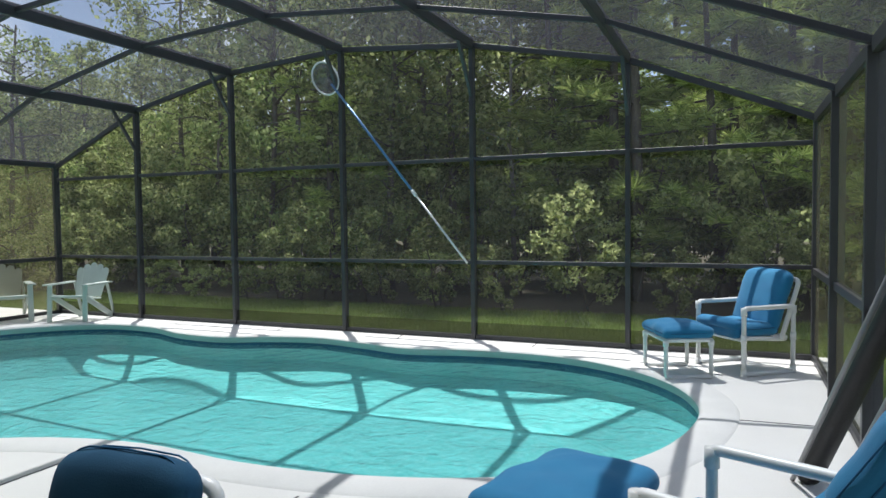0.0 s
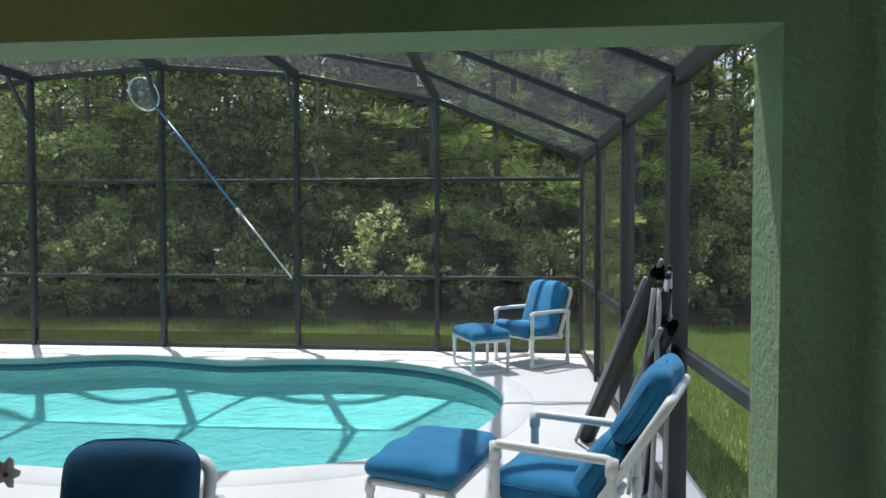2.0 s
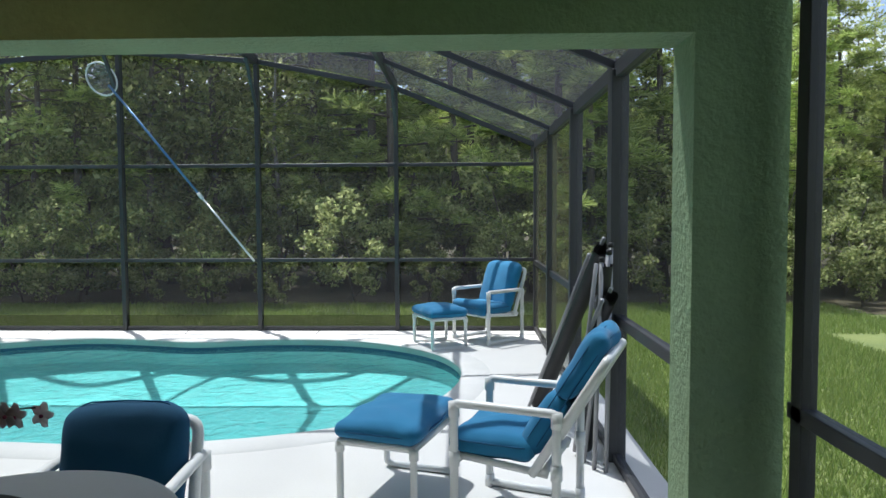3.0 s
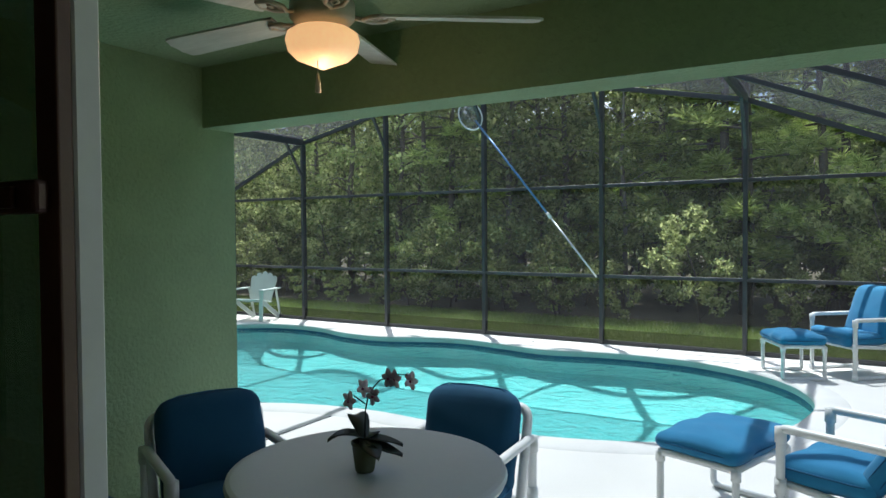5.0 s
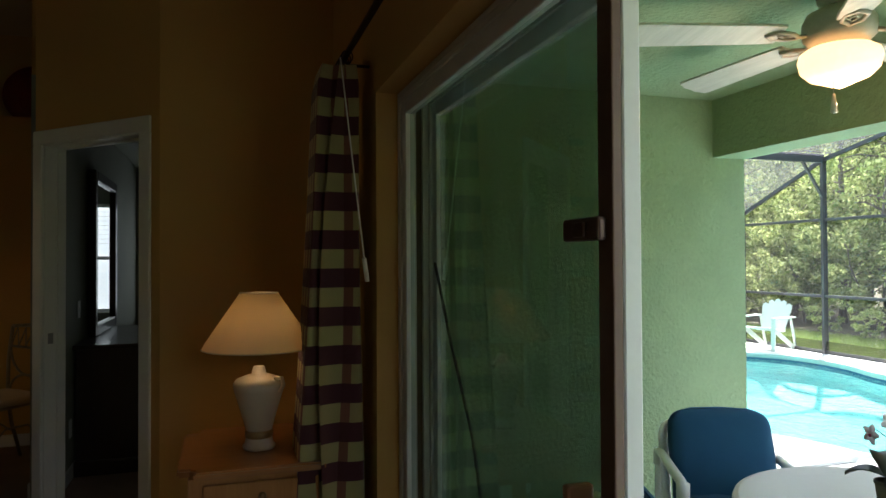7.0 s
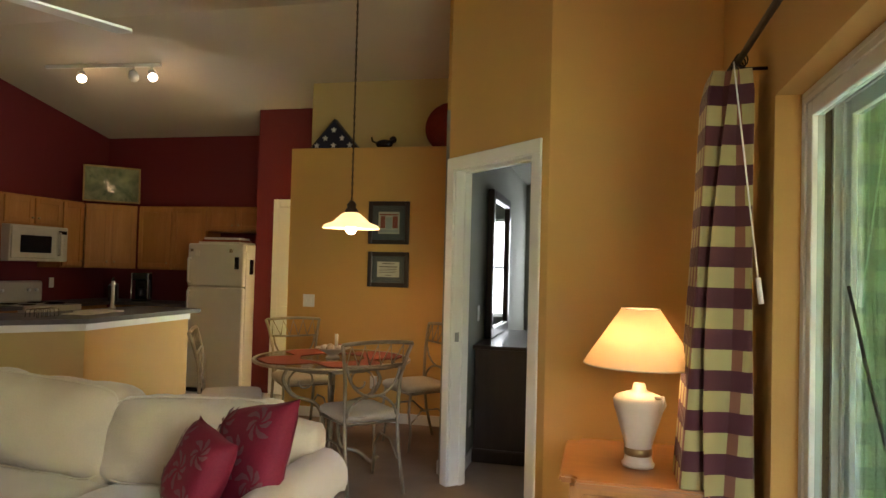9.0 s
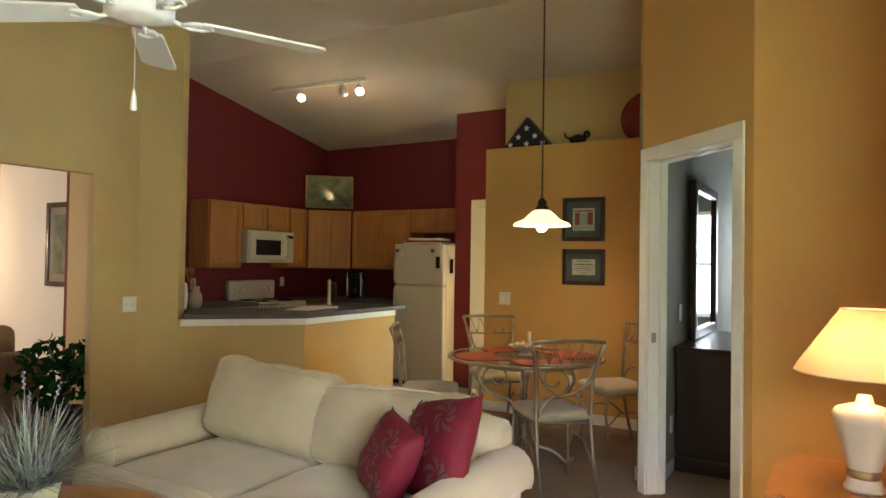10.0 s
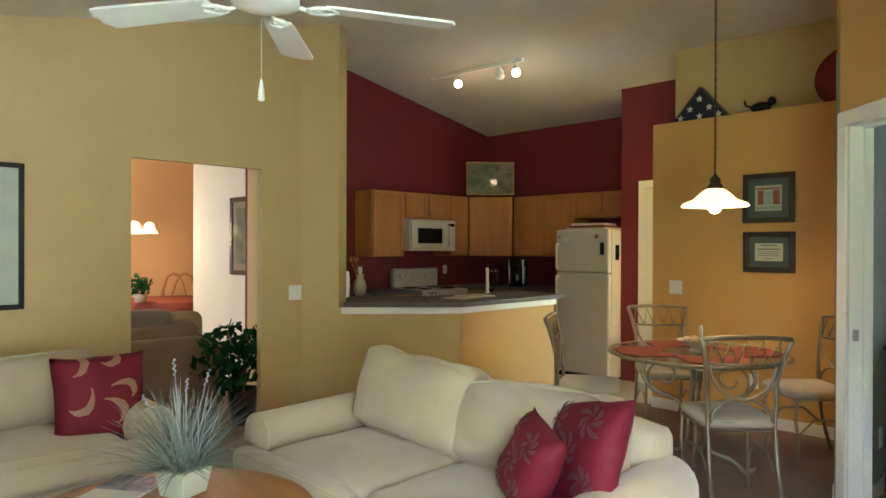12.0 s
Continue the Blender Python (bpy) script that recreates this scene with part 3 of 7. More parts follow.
# ---- pool cage ----
cage = thing("pool_cage", (0, 0, 0), "dark bronze aluminium pool enclosure with insect screens", "screen enclosure")
PX = [CAGE_X - i * BAY for i in range(7)]
PZ = [2.34, 3.07, 3.42, 3.56, 3.44, 3.06, 2.3]
YS = [CAGE_Y - i * SIDE_BAY for i in range(5)]
YH = BY1


def rail(name, p, q, w, h):
    bm = bmesh.new()
    beam(bm, p, q, w, h, 0.003)
    return part(name, bm, "alu", cage)


for i, x in enumerate(PX):
    w = 0.05 if 0 < i < 6 else 0.06
    rail("post", (x, CAGE_Y, 0), (x, CAGE_Y, PZ[i]), w, 0.09)
for i in range(6):
    a, b = PX[i], PX[i + 1]
    rail("bottom_rail", (a - 0.026, CAGE_Y, 0.03), (b + 0.026, CAGE_Y, 0.03), 0.05, 0.05)
    rail("chair_rail", (a - 0.026, CAGE_Y, 0.905), (b + 0.026, CAGE_Y, 0.905), 0.04, 0.045)
    if i < 6:
        rail("upper_rail", (a - 0.026, CAGE_Y, 2.11), (b + 0.026, CAGE_Y, 2.11), 0.04, 0.045)
    rail("top_rail", (a, CAGE_Y, PZ[i]), (b, CAGE_Y, PZ[i + 1]), 0.05, 0.06)
for x in (CAGE_X, PX[6]):
    for j, y in enumerate(YS[1:4]):
        rail("side_post", (x, y, 0), (x, y, 2.34), 0.1 if x > 0 else 0.06, 0.12 if j == 2 else 0.06)
    for a, b in zip([*YS[:4]], [*YS[1:4], YH]):
        rail("side_bottom_rail", (x, a - 0.03, 0.03), (x, b + 0.03, 0.03), 0.05, 0.05)
        rail("side_chair_rail", (x, a - 0.03, 0.87), (x, b + 0.03, 0.87), 0.05, 0.06)
    rail("eave_rail", (x, YS[0], PZ[0]), (x, YH, PZ[0]), 0.06, 0.09)
for i in range(1, 6):
    rail("roof_purlin", (PX[i], CAGE_Y, PZ[i] + 0.02), (PX[i], YH, PZ[i] + 0.02), 0.05, 0.13)
    rail("knee_brace", (PX[i], CAGE_Y, PZ[i] - 0.62), (PX[i], CAGE_Y - 0.42, PZ[i] - 0.03), 0.04, 0.04)
for y in YS[1:4]:
    for i in range(6):
        rail("roof_arch", (PX[i], y, PZ[i] + 0.02), (PX[i + 1], y, PZ[i + 1] + 0.02), 0.045, 0.045)
# the patio's own screened side
for y, w in ((-2.2, 0.07), (-3.1, 0.05), (-3.9, 0.06)):
    rail("patio_post", (0.905, y, 0), (0.905, y, 2.42), 0.05, w)
for z in (0.03, 0.87, 2.39):
    rail("patio_rail", (0.905, -2.14, z), (0.905, -3.93, z), 0.05, 0.05)


def sheet(name, pts, material, label=""):
    bm = bmesh.new()
    bm.faces.new([bm.verts.new(p) for p in pts])
    return part(name, bm, material, cage, label)


for i in range(6):
    a, b = PX[i], PX[i + 1]
    sheet("screen_panel", [(a, CAGE_Y, 0.05), (b, CAGE_Y, 0.05), (b, CAGE_Y, PZ[i + 1]), (a, CAGE_Y, PZ[i])], "screen")
    sheet("kick_screen", [(a, CAGE_Y - 0.012, 0.05), (b, CAGE_Y - 0.012, 0.05), (b, CAGE_Y - 0.012, 0.2), (a, CAGE_Y - 0.012, 0.2)], "kick")
    sheet("roof_screen", [(a, CAGE_Y, PZ[i] + 0.05), (b, CAGE_Y, PZ[i + 1] + 0.05), (b, YH, PZ[i + 1] + 0.05), (a, YH, PZ[i] + 0.05)], "screen_roof")
for x in (CAGE_X, PX[6]):
    for a, b in zip(YS[:4], [*YS[1:4], YH]):
        sheet("side_screen", [(x, a, 0.05), (x, b, 0.05), (x, b, 2.34), (x, a, 2.34)], "screen_side" if b > 0 else "screen")
sheet("patio_screen", [(0.905, -2.1, 0.05), (0.905, -3.95, 0.05), (0.905, -3.95, 2.4), (0.905, -2.1, 2.4)], "screen")

# ---- woods and lawn ----
RNG = np.random.default_rng(7)


def leaf_cloud(centres, radii, per, size, name, material, parent, flat=0.8, kind=""):
    """Many small diamond leaves scattered in clumps."""
    centres, radii = np.asarray(centres, float), np.asarray(radii, float)
    n = len(centres) * per
    c = np.repeat(centres, per, 0)
    r = np.repeat(radii, per)
    d = RNG.normal(size=(n, 3))
    d /= np.linalg.norm(d, axis=1)[:, None]
    d *= (RNG.random(n) ** 0.45)[:, None] * r[:, None]
    d[:, 2] *= flat
    p = c + d
    a = RNG.normal(size=(n, 3))
    a /= np.linalg.norm(a, axis=1)[:, None]
    b = np.cross(a, RNG.normal(size=(n, 3)))
    b /= np.linalg.norm(b, axis=1)[:, None]
    s = size * (0.6 + 0.8 * RNG.random(n))[:, None]
    v = np.stack([p - a * s, p + b * s * 0.5, p + a * s, p - b * s * 0.5], 1).reshape(-1, 3)
    me = bpy.data.meshes.new(name)
    me.from_pydata(v.tolist(), [], np.arange(n * 4).reshape(-1, 4).tolist())
    me.materials.append(M[material])
    ob = new(name, me)
    ob.parent = parent
    return tagged(ob, kind=kind)


def needle_cloud(centres, per, size, name, material, parent):
    centres = np.asarray(centres, float)
    n = len(centres) * per
    c = np.repeat(centres, per, 0)
    d = RNG.normal(size=(n, 3))
    d[:, 2] = np.abs(d[:, 2]) * 0.8 - 0.25
    d /= np.linalg.norm(d, axis=1)[:, None]
    w = np.cross(d, RNG.normal(size=(n, 3)))
    w /= np.linalg.norm(w, axis=1)[:, None]
    s = size * (0.7 + 0.6 * RNG.random(n))[:, None]
    v = np.stack([c - w * 0.006, c + w * 0.006, c + d * s + w * 0.004, c + d * s - w * 0.004 + np.array((0, 0, -0.02))], 1).reshape(-1, 3)
    me = bpy.data.meshes.new(name)
    me.from_pydata(v.tolist(), [], np.arange(n * 4).reshape(-1, 4).tolist())
    me.materials.append(M[material])
    ob = new(name, me)
    ob.parent = parent
    return ob


def oak(h, spread, clumps, per, leaf, material, label, bark="bark", low=0.25, r0=0.09):
    t = thing("tree", (0, 0, -0.12), label, "tree")
    bm = bmesh.new()
    lean = Vector((RNG.uniform(-0.5, 0.5), RNG.uniform(-0.4, 0.4), 0))
    pts = [Vector((0, 0, 0)) + lean * (k / 6) ** 1.5 + Vector((RNG.uniform(-0.06, 0.06), RNG.uniform(-0.06, 0.06), h * 0.9 * k / 6)) for k in range(7)]
    tube(bm, pts, [r0 * (1 - 0.12 * k) for k in range(7)], 7)
    cs, rs = [], []
    for i in range(clumps):
        u = low + (1 - low) * (i + 0.5) / clumps
        ang = i * 2.4 + RNG.uniform(-0.4, 0.4)
        reach = spread * (0.35 + 0.65 * math.sin(math.pi * min(1, (1.12 - u) / (1.12 - low)) ** 0.8)) * RNG.uniform(0.35, 1.1)
        k = min(5, int(u * 6))
        base = pts[k].lerp(pts[k + 1], min(1, u * 6 - k)) if k < 6 else pts[6]
        tip = base + Vector((math.cos(ang) * reach, math.sin(ang) * reach, RNG.uniform(0.0, 0.5)))
        if i % 2 == 0:
            tube(bm, [base, base.lerp(tip, 0.5) + Vector((0, 0, 0.12)), tip], [r0 * 0.3, r0 * 0.2, r0 * 0.07], 5)
        cs.append(tip)
        rs.append(RNG.uniform(0.35, 0.75) * spread * 0.42)
    part("trunk", bm, bark, t, smooth=True)
    leaf_cloud(cs, rs, per, leaf, "crown", material, t)
    return t


def pine(h, clumps, per):
    t = thing("pine_tree", (0, 0, -0.12), "tall slender pine with loose tufts of long green needles", "pine tree")
    bm = bmesh.new()
    top = Vector((RNG.uniform(-0.4, 0.4), RNG.uniform(-0.4, 0.4), h))
    tube(bm, [top * (k / 6) + Vector((RNG.uniform(-0.05, 0.05), 0, 0)) for k in range(7)], [0.13 - 0.018 * k for k in range(7)], 8)
    cs = []
    boughs = clumps // 7
    for i in range(boughs):
        u = 0.16 + 0.84 * i / boughs
        a = i * 2.39
        b = top * u
        L = 1.7 * (1.08 - u) + 0.3
        tip = b + Vector((math.cos(a) * L, math.sin(a) * L, 0.35 - 0.5 * (1 - u)))
        tube(bm, [b, b.lerp(tip, 0.6), tip], [0.03, 0.02, 0.008], 5)
        for k in range(7):
            f = 0.45 + 0.55 * k / 6
            cs.append(b.lerp(tip, f) + Vector(RNG.uniform(-0.2, 0.2, 3)))
    part("trunk", bm, "bark", t, smooth=True)
    needle_cloud(cs, per, 0.24, "crown", "needle", t)
    return t


kinds = [
    oak(8.0, 1.9, 46, 85, 0.062, "leaf_b", "leafy broadleaf tree with light green foliage by the woods", low=0.1),
    oak(9.0, 2.2, 50, 85, 0.066, "leaf_a", "dense dark green broadleaf tree of the woods"),
    oak(7.0, 1.6, 40, 80, 0.06, "leaf_a", "slender young tree with dark green leaves", "bark_pale", 0.25, 0.06),
    pine(9.5, 200, 60),
    pine(8.0, 170, 60),
    oak(1.7, 0.95, 18, 110, 0.05, "leaf_b", "low light green shrub at the edge of the lawn", "bark", 0.1, 0.03),
    oak(2.6, 1.2, 22, 110, 0.055, "leaf_a", "dark green undergrowth bush below the trees", "bark", 0.05, 0.03),
]
for k in kinds:
    if "shrub" in k["label"] or "bush" in k["label"]:
        k.name, k["category"] = "shrub", "shrub"
homes = {0: (-9.0, 9.4), 1: (-6.2, 10.6), 2: (-4.0, 9.8), 3: (-1.6, 9.3), 4: (1.6, 9.2), 5: (-7.1, 7.8), 6: (-13.0, 8.9)}
for k, (x, y) in homes.items():
    kinds[k].matrix_basis = pose(x, y, -0.12)
plan = []
for row, (y, step) in enumerate(((9.7, 1.55), (11.2, 1.7), (13.0, 2.0), (15.5, 2.4), (19.5, 3.0))):
    x = -30 + row * 0.7
    while x < 24 + row * 2:
        plan.append((x + RNG.uniform(-0.5, 0.5), y + RNG.uniform(-0.6, 0.7), row))
        x += step
for j in range(12):
    plan.append((-15.0 - RNG.uniform(0, 3.5), -6 + j * 1.3, 1))
for x, y, row in plan:
    if x < -8.5:
        k = [0, 0, 1, 2, 1][int(RNG.integers(5))]
    elif x < -4.5:
        k = [0, 2, 1, 3, 2][int(RNG.integers(5))]
    else:
        k = [3, 4, 3, 1, 4][int(RNG.integers(5))]
    if row >= 3:
        k = [1, 3][int(RNG.integers(2))]
    s = RNG.uniform(0.8, 1.12) * (1 + 0.1 * row)
    if x < -13 or x > 5:
        s *= 0.7
    copy_thing(kinds[k], pose(x, y, -0.12, RNG.uniform(-3, 3), RNG.uniform(-3, 3), RNG.uniform(0, 360)) @ Matrix.Scale(s, 4))
x = -22.0
while x < 14:
    k = 6 if RNG.random() < 0.72 or x > -6 else 5
    copy_thing(kinds[k], pose(x, 8.8 + RNG.uniform(-0.5, 1.2), -0.14, 0, 0, RNG.uniform(0, 360)) @ Matrix.Scale(RNG.uniform(0.7, 1.15), 4))
    x += RNG.uniform(0.8, 1.3)
x = -20.0
while x < 9:
    k = 6 if RNG.random() < 0.6 or x > -6 else 5
    copy_thing(kinds[k], pose(x, 7.1 + RNG.uniform(-0.35, 0.5), -0.14, 0, 0, RNG.uniform(0, 360)) @ Matrix.Scale(RNG.uniform(0.35, 0.75), 4))
    x += RNG.uniform(0.9, 1.5)
for x, y, s in ((-6.3, 7.7, 1.0), (-8.1, 7.5, 0.7), (-4.6, 7.5, 0.55)):
    copy_thing(kinds[5], pose(x, y, -0.12, 0, 0, RNG.uniform(0, 360)) @ Matrix.Scale(s, 4))
# deep woods, far off
for j in range(46):
    copy_thing(kinds[6], pose(-26 + j * 0.95 + RNG.uniform(-0.4, 0.4), 10.3 + RNG.uniform(-0.8, 2.2), -0.14, 0, 0, RNG.uniform(0, 360)) @ Matrix.Scale(RNG.uniform(0.9, 1.4), 4))
bm = bmesh.new()
for k in range(60):
    a0, a1 = math.pi * (k / 60) * 1.3 - 0.3, math.pi * ((k + 1) / 60) * 1.3 - 0.3
    p, q = Vector((-4 + 52 * math.cos(a0), 52 * math.sin(a0), 0)), Vector((-4 + 52 * math.cos(a1), 52 * math.sin(a1), 0))
    h0, h1 = 10 + 3 * noise.noise(Vector((k * 0.9, 0, 0))), 10 + 3 * noise.noise(Vector(((k + 1) * 0.9, 0, 0)))
    bm.faces.new([bm.verts.new(v) for v in ((p.x, p.y, -0.1), (q.x, q.y, -0.1), (q.x, q.y, h1), (p.x, p.y, h0))])
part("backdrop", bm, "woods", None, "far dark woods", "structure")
# mulch under the trees
bm = bmesh.new()
pts = [(-32 + i * 1.0, 6.1 + 0.35 * math.sin(i * 0.9) + RNG.uniform(-0.12, 0.12)) for i in range(60)] + [(27, 40), (-32, 40)]
bm.faces.new([bm.verts.new((x, y, -0.094)) for x, y in pts])
bmesh.ops.triangulate(bm, faces=bm.faces)
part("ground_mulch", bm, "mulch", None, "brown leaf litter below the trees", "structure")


def blades(name, boxes, label):
    v, f = [], []
    allp = []
    for x0, x1, y0, y1, n in boxes:
        allp.append(np.stack([RNG.uniform(x0, x1, n), RNG.uniform(y0, y1, n)], 1))
    p = np.concatenate(allp)
    n = len(p)
    base = np.column_stack([p, np.full(n, -0.1)])
    a = RNG.uniform(0, math.tau, n)
    w = np.column_stack([np.cos(a), np.sin(a), np.zeros(n)]) * 0.006
    h = RNG.uniform(0.04, 0.1, n)
    tip = base + np.column_stack([RNG.uniform(-0.04, 0.04, n), RNG.uniform(-0.04, 0.04, n), h])
    verts = np.stack([base - w, base + w, tip], 1).reshape(-1, 3)
    me = bpy.data.meshes.new(name)
    me.from_pydata(verts.tolist(), [], np.arange(n * 3).reshape(-1, 3).tolist())
    me.materials.append(M["grass"])
    return tagged(new(name, me), label, "grass", kind="stuff")


blades("grass", [(-14, 6, 4.5, 7.3, 90000), (0.99, 4.5, -3.5, 6.5, 90000), (-14, -11.7, 0, 4.5, 8000)], "short green lawn grass round the pool enclosure")

# ---- outdoor things ----
M.update(
    pvc=mat("white_pvc", (0.74, 0.75, 0.74), 0.35, var=0.04, scale=6, fine=50, bump=0.04),
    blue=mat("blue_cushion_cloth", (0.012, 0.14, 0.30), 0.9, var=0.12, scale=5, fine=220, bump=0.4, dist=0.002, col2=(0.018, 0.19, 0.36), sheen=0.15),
    # the same blue cloth, darkened in colour for the patio's shade
    blue_shaded=mat("shaded_blue_cushion_cloth", (0.006, 0.055, 0.12), 0.9, var=0.12, scale=5, fine=220, bump=0.4, dist=0.002, col2=(0.009, 0.075, 0.15)),
    piping=mat("cushion_piping", (0.008, 0.085, 0.19), 0.9),
    sling=mat("blue_sling_mesh", (0.02, 0.06, 0.14), 0.8, fine=200),
    tabletop=mat("white_table_laminate", (0.62, 0.63, 0.64), 0.35, var=0.04, scale=3, fine=60, bump=0.03),
    pale_plastic=mat("mint_resin", (0.50, 0.56, 0.52), 0.5, var=0.06, scale=5, fine=60, bump=0.1),
    pot=mat("olive_pot", (0.09, 0.10, 0.05), 0.6),
    orchid_leaf=mat("orchid_leaf", (0.018, 0.028, 0.022), 0.4),
    petal=leaf_mat("orchid_petal", (0.74, 0.62, 0.66), (0.78, 0.72, 0.74), 0.55),
    petal_dark=mat("orchid_lip", (0.22, 0.03, 0.10), 0.6),
    blade=mat("whitewashed_blade", (0.42, 0.44, 0.38), 0.5, col2=(0.62, 0.62, 0.56), scale=3, fine=14, stretch=(1, 9, 1), bump=0.2),
    fan_metal=mat("cream_fan_metal", (0.40, 0.38, 0.31), 0.4, var=0.1),
    lamp_glass=mat("lit_amber_glass", (0.9, 0.62, 0.4), 0.3, emit=(1.0, 0.52, 0.22, 0.40), bump=0),
    blackvinyl=mat("black_vinyl_mesh", (0.012, 0.012, 0.013), 0.6, scale=5, fine=90, col2=(0.03, 0.03, 0.032), bump=0.5),
    polem=mat("pool_pole_blue", (0.10, 0.22, 0.40), 0.35, 0.3),
    pole_al=mat("pool_pole_aluminium", (0.6, 0.62, 0.62), 0.35, 0.5),
    net=see_through("skimmer_net", (0.8, 0.8, 0.82), (0.25, 0.26, 0.3), 0.45),
)


def elbow(pts, k=3, r=0.04):
    """Points with their inner corners rounded."""
    pts = [Vector(p) for p in pts]
    out = [pts[0]]
    for a, b, c in zip(pts, pts[1:], pts[2:]):
        u, v = (a - b), (c - b)
        rr = min(r, u.length * 0.45, v.length * 0.45)
        p, q = b + u.normalized() * rr, b + v.normalized() * rr
        for i in range(k + 1):
            t = i / k
            out.append(p * (1 - t) ** 2 + b * 2 * t * (1 - t) + q * t * t)
    out.append(pts[-1])
    return out


def pvc_arm_side(t, y, arm_z, depth, back_up=0.0):
    """One side of a tube chair: front post, arm, rear post and floor runner, with its fittings."""
    bm = bmesh.new()
    r = 0.021
    tube(bm, elbow([(-depth / 2, y, 0.021), (-depth / 2, y, arm_z), (depth / 2, y, arm_z), (depth / 2, y, 0.021)][::-1], 4, 0.03), r, 10)
    tube(bm, [(-depth / 2, y, 0.021), (depth / 2, y, 0.021)], r, 10)
    part("side_frame", bm, "pvc", t, smooth=True)
    for x, z in ((-depth / 2, arm_z - 0.03), (depth / 2, arm_z - 0.03), (-depth / 2, 0.33), (depth / 2, 0.33), (-depth / 2, 0.03), (depth / 2, 0.03)):
        bm = bmesh.new()
        tube(bm, [(x, y, z - 0.035), (x, y, z + 0.035)], r + 0.006, 10)
        part("pipe_fitting", bm, "pvc", t, smooth=True)


def pvc_chair(label, group, cloth="blue", recline=0.32, width=0.58, depth=0.54, arm=0.6, top=0.93, place=(0, 0, 0), rz=0.0, roll=False):
    """A white tube armchair with blue cushions, facing +x."""
    t = thing("patio_armchair", place, label, "armchair", group, rz)
    for s in (-1, 1):
        pvc_arm_side(t, s * width / 2, arm, depth)
    r = 0.019
    bm = bmesh.new()
    w = width / 2 - 0.02
    for x in (depth / 2 - 0.01, -depth / 2 + 0.06):
        tube(bm, [(x, -w, 0.32), (x, w, 0.32)], r, 8)
    for y in (-w + 0.02, w - 0.02):
        tube(bm, [(depth / 2 - 0.01, y, 0.335), (-depth / 2 + 0.05, y, 0.30)], r, 8)
    part("seat_frame", bm, "pvc", t, smooth=True)
    bx, bz = -depth / 2 + 0.12, 0.34
    tx = bx - recline
    bm = bmesh.new()
    tube(bm, elbow([(bx, -w - 0.005, bz - 0.04), (tx, -w - 0.005, top - 0.03), (tx, w + 0.005, top - 0.03), (bx, w + 0.005, bz - 0.04)], 5, 0.06), r + 0.003, 8)
    part("back_frame", bm, "pvc", t, smooth=True)
    bm = bmesh.new()
    for x0, z0, x1, z1 in ((bx - 0.01, bz, tx + 0.02, top - 0.06),):
        vs = [bm.verts.new(p) for p in ((x0, -w + 0.05, z0), (x1, -w + 0.05, z1), (x1, w - 0.05, z1), (x0, w - 0.05, z0))]
        bm.faces.new(vs)
    part("back_sling", bm, "sling", t)
    ang = math.atan2(bx - tx, top - bz)
    L = math.hypot(bx - tx, top - bz) + 0.03
    m = Matrix.Translation((bx + 0.055, 0, bz + 0.02)) @ Matrix.Rotation(-ang, 4, "Y")
    bm = bmesh.new()
    if recline <= 0.2:
        puff(bm, (-0.05, -w + 0.005, 0.02), (0.06, w - 0.005, L + 0.005), 0.055, 0.02, 14, 14, m, 0.008, place[0] * 7)
        mi = m.inverted()
        for v in bm.verts:
            c = mi @ v.co
            c.z -= 0.04 * abs(c.y / w) ** 4 * max(0, c.z / L) ** 2
            v.co = m @ c
    else:
        puff(bm, (-0.045, -w + 0.03, 0.02), (0.055, w - 0.03, L * 0.52), 0.05, 0.026, 18, 18, m, 0.015, 1)
        puff(bm, (-0.045, -w + 0.03, L * 0.50), (0.05, w - 0.03, L + 0.03), 0.05, 0.024, 18, 18, m, 0.015, 2)
    back = part("back_cushion", bm, cloth, t, smooth=True)
    bm = bmesh.new()
    for x in (-0.048, 0.058):
        loop = [(x * 0.5, (w - 0.034) * math.copysign(abs(math.cos(a)) ** 0.3, math.cos(a)), L * 0.52 + (L * 0.5) * math.copysign(abs(math.sin(a)) ** 0.3, math.sin(a))) for a in [k * math.tau / 28 for k in range(28)]]
        vs = tube(bm, loop, 0.003, 5, True)
        bmesh.ops.transform(bm, matrix=m, verts=vs)
    if recline <= 0.2:
        mi = m.inverted()
        for v in bm.verts:
            c = mi @ v.co
            c.z -= 0.04 * abs(c.y / w) ** 4 * max(0, c.z / L) ** 2
            v.co = m @ c
    part("piping", bm, "piping", back, smooth=True)
    bm = bmesh.new()
    puff(bm, (bx + 0.0, -w + 0.01, 0.335), (depth / 2 + 0.05, w - 0.01, 0.445), 0.05, 0.028, 18, 18, None, 0.013, 3)
    if roll:
        for k in range(2):
            puff(bm, (depth / 2 - 0.05, -w + 0.01, 0.40), (depth / 2 + 0.07, w - 0.01, 0.49), 0.045, 0.01, 8, 8, None, 0.005, 5)
            break
    seat = part("seat_cushion", bm, cloth, t, smooth=True)
    bm = bmesh.new()
    loop = [((bx + depth / 2 + 0.05) / 2 + (depth / 2 + 0.05 - bx) / 2 * math.copysign(abs(math.cos(a)) ** 0.3, math.cos(a)), (w - 0.008) * math.copysign(abs(math.sin(a)) ** 0.3, math.sin(a)), 0.41) for a in [k * math.tau / 28 for k in range(28)]]
    tube(bm, loop, 0.005, 5, True)
    part("piping", bm, "piping", seat, smooth=True)
    return t


